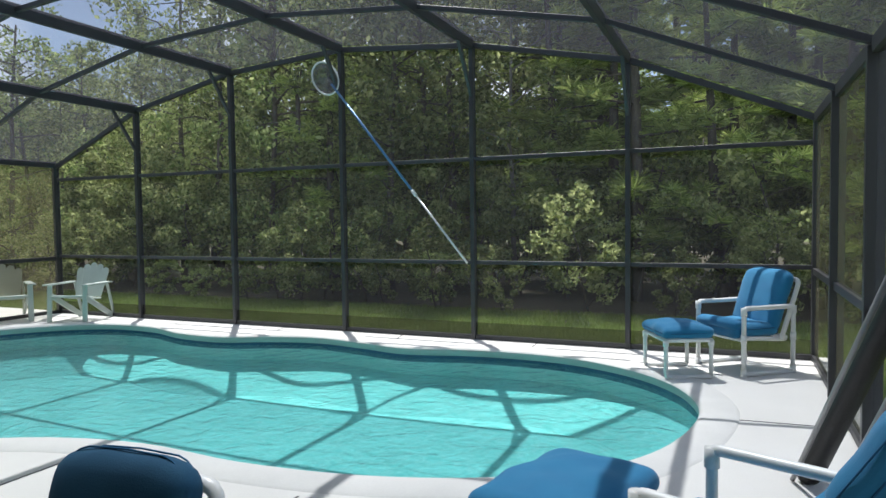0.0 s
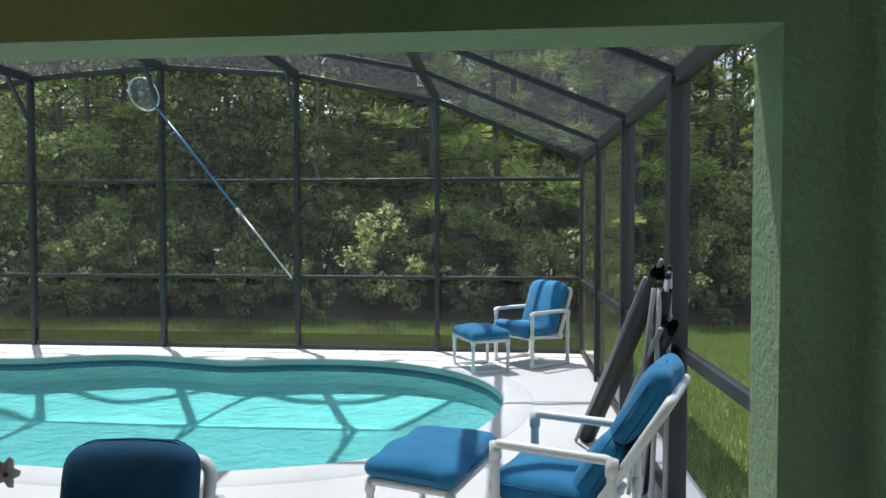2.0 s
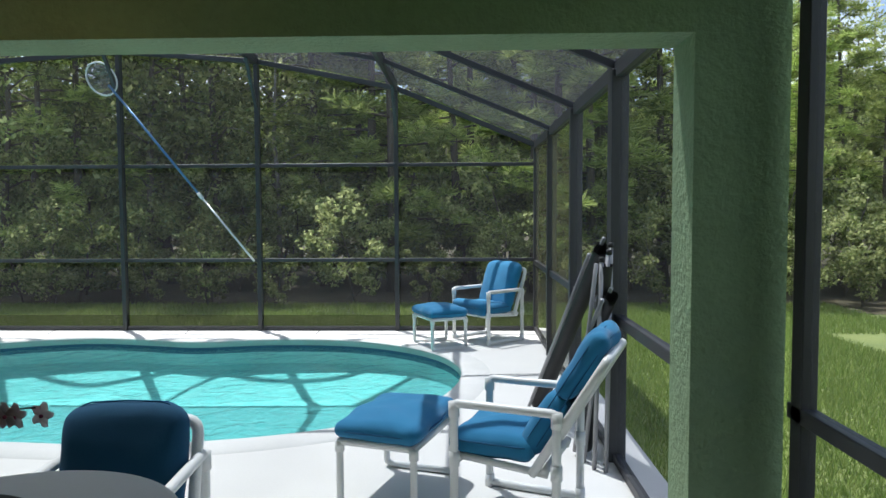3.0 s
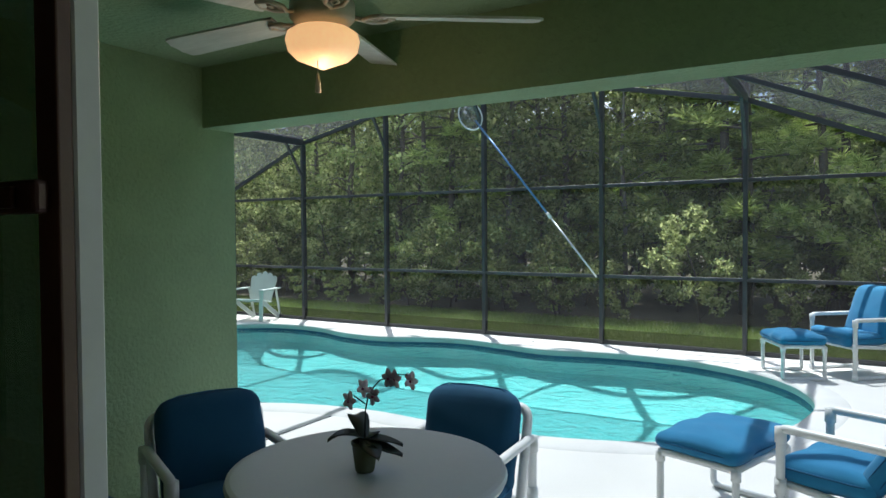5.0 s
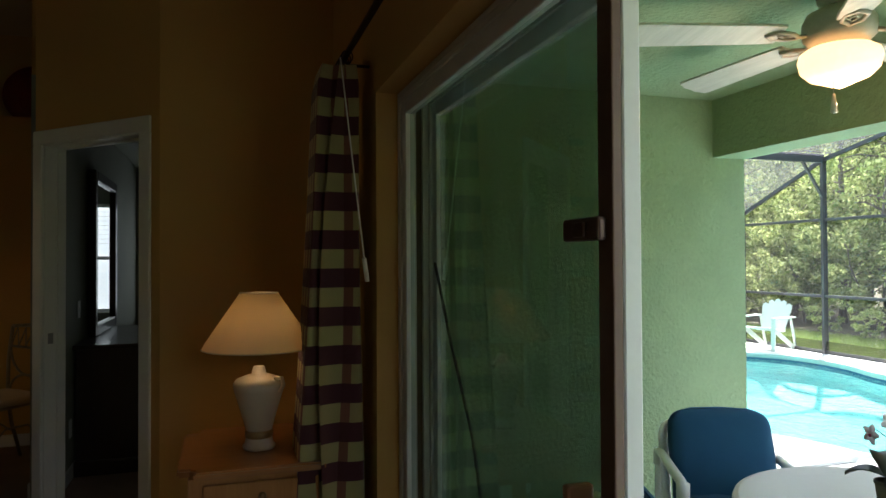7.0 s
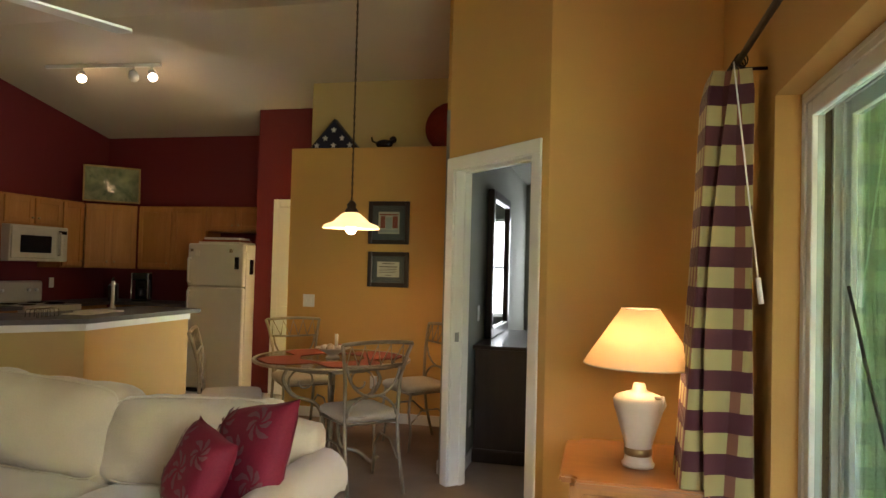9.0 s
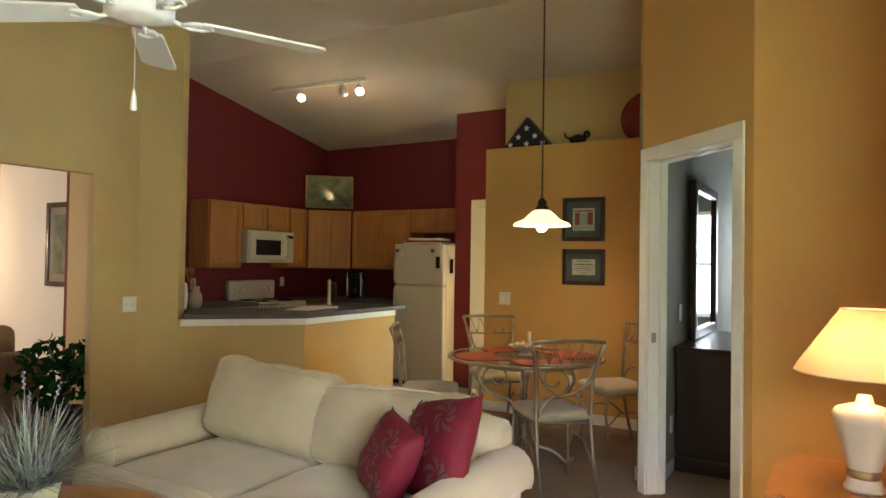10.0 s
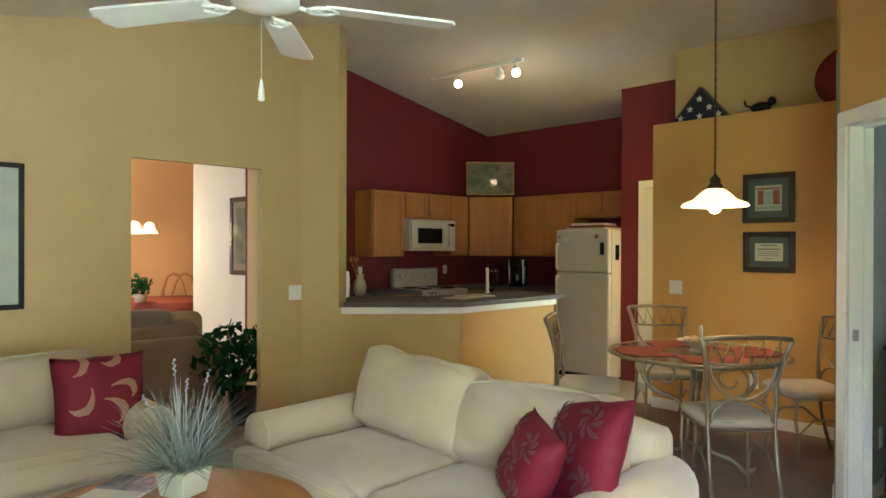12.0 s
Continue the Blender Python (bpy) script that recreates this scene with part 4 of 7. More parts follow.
def ottoman(label, place, rz, lx=0.46, ly=0.58, h=0.34):
    t = thing("ottoman", place, label, "ottoman", "ottomans by the pool", rz)
    for s in (-1, 1):
        bm = bmesh.new()
        y = s * (ly / 2 - 0.03)
        tube(bm, elbow([(-lx / 2 + 0.03, y, 0.02), (-lx / 2 + 0.03, y, h), (lx / 2 - 0.03, y, h), (lx / 2 - 0.03, y, 0.02), (-lx / 2 + 0.03, y, 0.02)], 3, 0.03), 0.019, 8)
        part("side_frame", bm, "pvc", t, smooth=True)
    for x in (-lx / 2 + 0.03, lx / 2 - 0.03):
        bm = bmesh.new()
        tube(bm, [(x, -ly / 2 + 0.03, h), (x, ly / 2 - 0.03, h)], 0.019, 8)
        part("cross_rail", bm, "pvc", t, smooth=True)
    bm = bmesh.new()
    for x in (-lx / 2 + 0.03, lx / 2 - 0.03):
        for y in (-ly / 2 + 0.03, ly / 2 - 0.03):
            tube(bm, [(x, y, h - 0.05), (x, y, h + 0.0)], 0.026, 8)
    part("pipe_fitting", bm, "pvc", t, kind="stuff", smooth=True)
    bm = bmesh.new()
    puff(bm, (-lx / 2, -ly / 2, h + 0.012), (lx / 2, ly / 2, h + 0.112), 0.05, 0.032, 18, 18, None, 0.014, 9)
    c = part("cushion", bm, "blue", t, smooth=True)
    bm = bmesh.new()
    tube(bm, [((lx / 2) * math.copysign(abs(math.cos(a)) ** 0.25, math.cos(a)), (ly / 2) * math.copysign(abs(math.sin(a)) ** 0.25, math.sin(a)), h + 0.06) for a in [k * math.tau / 32 for k in range(32)]], 0.005, 5, True)
    part("piping", bm, "piping", c, smooth=True)
    return t


pvc_chair("white tube armchair with reclined blue cushions on the sunny deck", "armchairs by the pool", "blue", 0.34, 0.52, 0.5, 0.6, 0.89, (0.118, -0.987, 0), 158.5)
ottoman("white tube footstool with a plump blue cushion before the near armchair", (-0.515, -0.72, 0), 162, 0.47, 0.64)
pvc_chair("white tube armchair with blue cushions in the cage corner", "armchairs by the pool", "blue", 0.2, 0.6, 0.54, 0.6, 0.86, (0.13, 3.66, 0), 221, True)
ottoman("white tube footstool with a folded blue cushion in the cage's corner", (-0.43, 3.25, 0), 206)
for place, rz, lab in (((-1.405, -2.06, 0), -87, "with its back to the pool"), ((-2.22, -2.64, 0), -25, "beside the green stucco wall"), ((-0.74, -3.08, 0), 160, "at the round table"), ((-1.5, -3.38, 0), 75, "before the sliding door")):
    pvc_chair("white tube armchair with blue cushions " + lab, "chairs round the patio table", "blue_shaded", 0.12, 0.51, 0.5, 0.59, 0.752, place, rz)

# round patio table
tb = thing("patio_table", (-1.32, -2.8, 0), "round white patio table with a laminate top in the shade", "table")
bm = bmesh.new()
lathe(bm, [(0, 0.70), (0.435, 0.70), (0.458, 0.705), (0.463, 0.718), (0.458, 0.732), (0.443, 0.737), (0, 0.738)], 56)
part("tabletop", bm, "tabletop", tb, smooth=False)
bm = bmesh.new()
tube(bm, [(0.36 * math.cos(a), 0.36 * math.sin(a), 0.68) for a in [k * math.tau / 20 for k in range(20)]], 0.019, 8, True)
part("table_ring", bm, "pvc", tb, smooth=True)
for k in range(4):
    a = math.radians(45 + 90 * k)
    bm = bmesh.new()
    tube(bm, elbow([(0.34 * math.cos(a), 0.34 * math.sin(a), 0.69), (0.32 * math.cos(a), 0.32 * math.sin(a), 0.02), (0.0, 0.0, 0.02)], 4, 0.05), 0.02, 8)
    part("leg", bm, "pvc", tb, smooth=True)

# orchid
orc = thing("potted_orchid", (-1.30, -2.845, 0.738), "potted orchid with pale pink blossoms on the patio table", "potted plant")
bm = bmesh.new()
lathe(bm, [(0, 0.0), (0.029, 0.0), (0.032, 0.008), (0.042, 0.088), (0.045, 0.09), (0.045, 0.098), (0.04, 0.1), (0.037, 0.09), (0, 0.085)], 24)
part("pot", bm, "pot", orc, smooth=True)
for k, (a, L, lift) in enumerate(((40, 0.125, 0.0), (150, 0.12, 0.075), (215, 0.12, 0.03), (330, 0.11, -0.01), (15, 0.13, -0.02), (100, 0.08, 0.02))):
    bm = bmesh.new()
    a = radians(a)
    pr = []
    for i in range(8):
        u = i / 7
        cx, cz = L * u, 0.105 + lift * math.sin(u * 2.2) - 0.03 * u * u
        hw = 0.032 * math.sin(math.pi * min(1, u * 0.86 + 0.12)) + 0.003
        pr.append([bm.verts.new((cx * math.cos(a) - s * hw * math.sin(a), cx * math.sin(a) + s * hw * math.cos(a), cz + 0.008 * abs(s) - (0.004 if j > 2 else 0))) for j, s in enumerate((-1, 0, 1, 0.98, 0, -0.98))])
    for A, B in zip(pr, pr[1:]):
        for j in range(6):
            bm.faces.new((A[j], A[(j + 1) % 6], B[(j + 1) % 6], B[j]))
    part("leaf", bm, "orchid_leaf", orc, smooth=True)
bm = bmesh.new()
stem = [(0, 0, 0.1), (0.005, 0.0, 0.2), (0.012, 0.008, 0.255), (0.04, 0.03, 0.295), (0.09, 0.06, 0.315), (0.13, 0.09, 0.31)]
tube(bm, stem, 0.0025, 6)
tube(bm, [(0.005, 0, 0.22), (-0.03, -0.02, 0.25)], 0.002, 5)
part("stem", bm, "orchid_leaf", orc, smooth=True)
for k, (x, y, z) in enumerate(((-0.035, -0.025, 0.235), (0.005, 0.0, 0.275), (0.035, 0.012, 0.25), (0.07, 0.05, 0.305), (0.085, 0.06, 0.30), (0.13, 0.09, 0.295))):
    bm = bmesh.new()
    for j in range(5):
        a = math.tau * j / 5 + k
        c = Vector((x + 0.017 * math.cos(a) * 0.8, y - 0.01, z + 0.017 * math.sin(a)))
        m = Matrix.Translation(c) @ Matrix.Rotation(-a, 4, "Y") @ Matrix.Diagonal((0.018, 0.003, 0.0115, 1))
        bmesh.ops.create_icosphere(bm, subdivisions=1, radius=1, matrix=m)
    b = part("blossom", bm, "petal", orc, smooth=True)
    bm = bmesh.new()
    bmesh.ops.create_icosphere(bm, subdivisions=1, radius=0.0055, matrix=Matrix.Translation((x, y - 0.014, z - 0.003)))
    part("lip", bm, "petal_dark", b, smooth=True)


def ceiling_fan(name, place, ceil_at, angles, R, label, lit, blade_mat, metal, tilt=10):
    t = thing(name, place, label, "ceiling fan")
    h = ceil_at - place[2]
    bm = bmesh.new()
    lathe(bm, [(0, h), (0.07, h), (0.065, h - 0.03), (0.03, h - 0.05), (0.014, h - 0.06), (0.014, 0.1), (0.05, 0.095), (0.1, 0.07), (0.115, 0.04), (0.115, -0.01), *(((0.09, -0.035), (0.06, -0.042), (0.058, -0.062), (0, -0.062)) if lit else ((0.07, -0.022), (0.03, -0.034), (0, -0.036)))], 28)
    part("motor_housing", bm, metal, t, smooth=True)
    for a in angles:
        r = Matrix.Rotation(radians(a), 4, "Z")
        bm = bmesh.new()
        vs = tube(bm, [(0.09, 0, 0.0), (0.14, 0.0, -0.012), (0.17, 0.03, -0.01), (0.22, 0.035, -0.006), (0.25, 0.0, -0.006), (0.22, -0.035, -0.006), (0.17, -0.03, -0.01), (0.14, 0.0, -0.012)], 0.008, 6)
        vs += tube(bm, [(0.16, 0, -0.008), (0.185, 0.015, -0.006), (0.21, 0, -0.006), (0.185, -0.015, -0.006)], 0.005, 5, True)
        bmesh.ops.transform(bm, matrix=r, verts=vs)
        part("blade_iron", bm, metal, t, smooth=True)
        bm = bmesh.new()
        out = [(0.2, -0.052), (0.25, -0.058), (R - 0.05, -0.072), (R - 0.02, -0.068), (R - 0.012, -0.045), (R, -0.03), (R - 0.006, 0), (R, 0.03), (R - 0.012, 0.045), (R - 0.02, 0.068), (R - 0.05, 0.072), (0.25, 0.058), (0.2, 0.052)]
        prism(bm, out, 0.0, 0.009)
        bmesh.ops.transform(bm, matrix=r @ Matrix.Translation((0, 0, -0.004)) @ Matrix.Rotation(radians(tilt), 4, "X"), verts=bm.verts)
        part("blade", bm, blade_mat, t)
    if lit:
        bm = bmesh.new()
        lathe(bm, [(0.06, -0.045), (0.10, -0.05), (0.124, -0.066), (0.13, -0.09), (0.122, -0.125), (0.095, -0.152), (0.05, -0.17), (0.012, -0.186), (0, -0.19)], 32)
        part("glass_shade", bm, "lamp_glass", t, "lit frosted amber schoolhouse glass", smooth=True)
        bm = bmesh.new()
        tube(bm, [(0.02, -0.05, -0.17), (0.02, -0.05, -0.215)], 0.0015, 5)
        lathe(bm, [(0, -0.282), (0.011, -0.278), (0.009, -0.25), (0.004, -0.215), (0, -0.212)], 12, (0.02, -0.05, 0))
        part("pull_chain", bm, "fan_metal", t, smooth=True)
    return t


ceiling_fan("ceiling_fan", (-1.545, -2.745, 2.28), 2.42, (36, 108, 180, 252, 324), 0.785, "patio ceiling fan with whitewashed blades and a lit amber glass", True, "blade", "fan_metal", 12)
lamp("patio_fan_light", "POINT", (-1.545, -2.745, 2.02), 0.8, (1.0, 0.6, 0.3), 0.05)


def adirondack(place, rz):
    t = thing("adirondack_chair", place, "pale mint resin garden chair with a fanned slat back", "garden chair", "garden chairs by the pool", rz)
    for k in range(5):
        y = (k - 2) * 0.095
        bm = bmesh.new()
        topz = 0.88 - 0.025 * abs(k - 2) ** 1.6
        pr = [(-0.042, 0), (0.042, 0), (0.052, topz - 0.42), (0.04, topz - 0.37), (0, topz - 0.35), (-0.04, topz - 0.37), (-0.052, topz - 0.42)]
        lo = [bm.verts.new((0, a, b)) for a, b in pr]
        hi = [bm.verts.new((-0.018, a, b)) for a, b in pr]
        bm.faces.new(lo)
        bm.faces.new(hi[::-1])
        for i in range(7):
            bm.faces.new((lo[i], lo[(i + 1) % 7], hi[(i + 1) % 7], hi[i]))
        bmesh.ops.transform(bm, matrix=Matrix.Translation((-0.16, y * 0.85, 0.33)) @ Matrix.Rotation(radians(-(k - 2) * 3.2), 4, "X") @ Matrix.Rotation(radians(-20), 4, "Y"), verts=bm.verts)
        part("back_slat", bm, "pale_plastic", t)
    for k in range(5):
        bm = bmesh.new()
        x = -0.14 + k * 0.1
        box(bm, (x, -0.24, 0.30 + 0.018 * k), (x + 0.09, 0.24, 0.318 + 0.018 * k), 0.006)
        part("seat_slat", bm, "pale_plastic", t)
    for s in (-1, 1):
        bm = bmesh.new()
        box(bm, (-0.26, s * 0.30 - 0.05, 0.53), (0.34, s * 0.30 + 0.05, 0.552), 0.008)
        part("armrest", bm, "pale_plastic", t)
        bm = bmesh.new()
        beam(bm, (0.31, s * 0.275, 0.0), (0.28, s * 0.275, 0.53), 0.03, 0.07, 0.006)
        part("front_leg", bm, "pale_plastic", t)
        bm = bmesh.new()
        beam(bm, (-0.36, s * 0.255, 0.02), (0.28, s * 0.25, 0.38), 0.025, 0.08, 0.006)
        part("back_leg", bm, "pale_plastic", t)
        bm = bmesh.new()
        beam(bm, (-0.24, s * 0.26, 0.53), (-0.4, s * 0.26, 0.0), 0.025, 0.05, 0.006)
        part("arm_support", bm, "pale_plastic", t)
    return t


adirondack((-8.8, 3.82, 0), -74)
adirondack((-9.78, 3.36, 0), -28)

# skimmer pole across the posts
sk = thing("pool_skimmer", (0, 0, 0), "skimmer net on a blue telescopic pole hung on the cage", "pool net")
A, B = Vector((-2.80, 4.13, 0.90)), Vector((-4.60, 4.13, 3.12))
mid = A.lerp(B, 0.37)
bm = bmesh.new()
tube(bm, [A, mid], 0.013, 8)
part("lower_pole", bm, "pole_al", sk, "bare aluminium pole", smooth=True)
bm = bmesh.new()
tube(bm, [mid.lerp(A, 0.02), B], 0.016, 8)
part("upper_pole", bm, "polem", sk, "pale blue pole", smooth=True)
bm = bmesh.new()
tube(bm, [mid.lerp(A, 0.03), mid.lerp(B, 0.03)], 0.024, 8)
part("pole_lock", bm, "pvc", sk, smooth=True)
C = Vector((-4.69, 4.13, 3.2))
u = (B - A).normalized()
w = Vector((u.z, 0, -u.x))
ring = [C + u * 0.23 * math.sin(k * math.tau / 24) + w * 0.17 * math.cos(k * math.tau / 24) for k in range(24)]
bm = bmesh.new()
tube(bm, ring, 0.012, 6, True)
part("net_frame", bm, "pvc", sk, smooth=True)
bm = bmesh.new()
c = bm.verts.new(C + Vector((0, 0.05, 0)))
vs = [bm.verts.new(p) for p in ring]
for k in range(24):
    bm.faces.new((c, vs[k], vs[(k + 1) % 24]))
part("net", bm, "net", sk)

# folded pool fence rolls leaning by the big cage post
for k, (bx, by, tx, ty, h, r, top) in enumerate(((0.42, 0.85, 0.66, -0.28, 1.28, 0.095, 0.3), (0.55, 0.55, 0.68, -0.48, 1.02, 0.08, 0.2), (0.6, -0.15, 0.67, -0.42, 1.2, 0.07, 0.1))):
    t = thing("pool_fence_roll", (0, 0, 0), "rolled black mesh safety fence leaning on the cage post", "rolled fence", "rolled fences by the cage")
    a, b = Vector((bx, by, 0.0 + r * 0.5)), Vector((tx, ty, h))
    d = (b - a)
    bm = bmesh.new()
    seg = 14
    ux = d.normalized().orthogonal().normalized()
    uy = d.normalized().cross(ux)
    n = 40
    lo, hi = [], []
    for i in range(n):
        an = i / n * math.tau * 2.6
        rr = r * (1 - 0.45 * i / n) * (1 + 0.12 * math.sin(an * 1.7 + k))
        off = ux * math.cos(an) * rr + uy * math.sin(an) * rr * 0.7
        lo.append(bm.verts.new(a + off))
        hi.append(bm.verts.new(b + off * (0.72 + 0.08 * math.sin(an * 3))))
    for i in range(n - 1):
        bm.faces.new((lo[i], lo[i + 1], hi[i + 1], hi[i]))
    part("mesh", bm, "blackvinyl", t, smooth=True)
    for s in (-1, 1):
        bm = bmesh.new()
        o = ux * s * r * 0.9 - Vector((0.04, 0, 0))
        tube(bm, [a + o * 0.9, b + o * 0.9 + d.normalized() * (0.02 + 0.03 * (s > 0))], 0.013, 8)
        part("fence_pole", bm, "alu_grey", t, smooth=True)
for k, (p, q) in enumerate((((0.6, -0.42, 0), (0.63, -0.44, 1.22)), ((0.66, -0.46, 0), (0.7, -0.36, 1.3)), ((0.56, -0.3, 0), (0.68, -0.4, 1.26)))):
    t = thing("fence_pole", (0, 0, 0), "slim grey aluminium pole with black cap leaning on the cage", "pole", "loose poles by the cage")
    bm = bmesh.new()
    tube(bm, [p, q], 0.014, 10)
    part("tube", bm, "alu_grey", t, smooth=True)
    bm = bmesh.new()
    v = (Vector(q) - Vector(p)).normalized()
    tube(bm, [Vector(q), Vector(q) + v * 0.03], 0.017, 8)
    part("cap", bm, "blackvinyl", t, smooth=True)

# sliding door: fixed panel and the slid panel stacked before it
sd = thing("sliding_door", (0, 0, 0), "white aluminium sliding door with tinted glass, slid open", "sliding door")
M["bronze_satin"] = mat("bronze_satin_metal", (0.10, 0.06, 0.05), 0.3, 0.5)
M["handle_wood"] = mat("varnished_handle_wood", (0.16, 0.07, 0.025), 0.35, scale=6, fine=30, stretch=(1, 1, 0.2))
M["tinted"] = pane_mat("tinted_glass", (0.40, 0.44, 0.40), 0.0, 1.2)
for y, x0, x1, nm in ((-4.085, -2.285, -0.774, "sliding_panel"), (-3.965, -2.285, -0.97, "fixed_panel")):
    bm = bmesh.new()
    for a, b in (((x0, 0.1), (x0 + 0.05, 2.12)), ((x1 - 0.055, 0.1), (x1, 2.12)), ((x0 + 0.051, 2.065), (x1 - 0.056, 2.12)), ((x0 + 0.051, 0.1), (x1 - 0.056, 0.18))):
        box(bm, (a[0], y - 0.018, a[1]), (b[0], y + 0.018, b[1]), 0.003, 1)
    f = part(nm, bm, "alu_white", sd)
    bm = bmesh.new()
    bm.faces.new([bm.verts.new(p) for p in ((x0 + 0.05, y, 0.17), (x1 - 0.05, y, 0.17), (x1 - 0.05, y, 2.07), (x0 + 0.05, y, 2.07))])
    g = part("glass_pane", bm, "tinted", f)
    g.visible_shadow = False
    if g.data.polygons[0].normal.y > 0:
        g.data.flip_normals()
for nm, a, b in (("side_jamb", (JX + 0.001, -4.11, 0.09), (JX + 0.02, -3.93, 2.16)), ("head_frame", (JX + 0.021, -4.11, 2.14), (0.999, -3.93, 2.16))):
    bm = bmesh.new()
    box(bm, a, b, 0.002, 1)
    part(nm, bm, "alu_white", sd)
for y in (-4.11, -4.055, -4.02, -3.992, -3.938):
    bm = bmesh.new()
    box(bm, (JX + 0.0205, y, 0.09), (JX + 0.043, y + 0.008, 2.139), 0.001, 1)
    part("track_fin", bm, "alu_white", sd)
    bm = bmesh.new()
    box(bm, (JX + 0.044, y, 2.118), (0.99, y + 0.008, 2.1395), 0.001, 1)
    part("track_fin", bm, "alu_white", sd)
bm = bmesh.new()
box(bm, (JX + 0.0205, -4.046, 0.1), (JX + 0.03, -4.022, 2.13))
part("weather_strip", bm, "blackvinyl", sd, "dark felt weather strip")
bm = bmesh.new()
box(bm, (-0.823, -4.124, 0.1), (-0.775, -4.104, 2.06), 0.003)
part("dark_stile", bm, "brown", sd, "dark brown inner stile")
bm = bmesh.new()
box(bm, (-0.815, -4.114, 2.062), (-0.795, -4.104, 2.115), 0.003)
part("catch_plate", bm, "alu_white", sd)
bm = bmesh.new()
box(bm, (-0.918, -4.145, 1.543), (-0.79, -4.125, 1.585), 0.006)
box(bm, (-0.868, -4.152, 1.55), (-0.83, -4.144, 1.577), 0.003)
part("latch", bm, "bronze_satin", sd, "dark bronze latch")
bm = bmesh.new()
box(bm, (-0.9, -4.16, 0.82), (-0.876, -4.104, 1.095), 0.006)
part("pull_handle", bm, "handle_wood", sd, "brown wooden pull handle")
bm = bmesh.new()
tube(bm, [(-2.2, -4.0, 1.5), (-2.08, -3.975, 1.2), (-1.9, -3.96, 0.9), (-1.75, -3.96, 0.5), (-1.7, -3.96, 0.2)], 0.006, 6)
part("hanging_cord", bm, "blackvinyl", sd, "dark cord hanging outside the glass", smooth=True)

# ---- indoor things ----
def check_mat(name, a, b, mid):
    """Woven plaid in cloth coordinates: cream blocks on maroon."""
    m = bpy.data.materials.new(name)
    m.use_nodes = True
    nt = m.node_tree
    N, L = nt.nodes, nt.links
    p = N["Principled BSDF"]
    p.inputs["Roughness"].default_value = 0.75
    p.inputs["Sheen Weight"].default_value = 0.2
    uv, sp = N.new("ShaderNodeUVMap"), N.new("ShaderNodeSeparateXYZ")
    L.new(uv.outputs[0], sp.inputs[0])

    def band(axis, period, share):
        d, f, g = N.new("ShaderNodeMath"), N.new("ShaderNodeMath"), N.new("ShaderNodeMath")
        d.operation, f.operation, g.operation = "DIVIDE", "FRACT", "LESS_THAN"
        d.inputs[1].default_value, g.inputs[1].default_value = period, share
        L.new(sp.outputs[axis], d.inputs[0])
        L.new(d.outputs[0], f.inputs[0])
        L.new(f.outputs[0], g.inputs[0])
        return g.outputs[0]
    row, col = band(1, 0.148, 0.5), band(0, 0.115, 0.7)
    m1, m2 = N.new("ShaderNodeMix"), N.new("ShaderNodeMix")
    m1.data_type = m2.data_type = "RGBA"
    m1.inputs[6].default_value, m1.inputs[7].default_value = (*mid, 1), (*a, 1)
    m2.inputs[6].default_value = (*b, 1)
    L.new(col, m1.inputs[0])
    L.new(row, m2.inputs[0])
    L.new(m1.outputs[2], m2.inputs[7])
    L.new(m2.outputs[2], p.inputs["Base Color"])
    n, bp = N.new("ShaderNodeTexNoise"), N.new("ShaderNodeBump")
    n.inputs["Scale"].default_value = 160
    bp.inputs["Strength"].default_value, bp.inputs["Distance"].default_value = 0.3, 0.002
    L.new(n.outputs["Fac"], bp.inputs["Height"])
    L.new(bp.outputs["Normal"], p.inputs["Normal"])
    return m


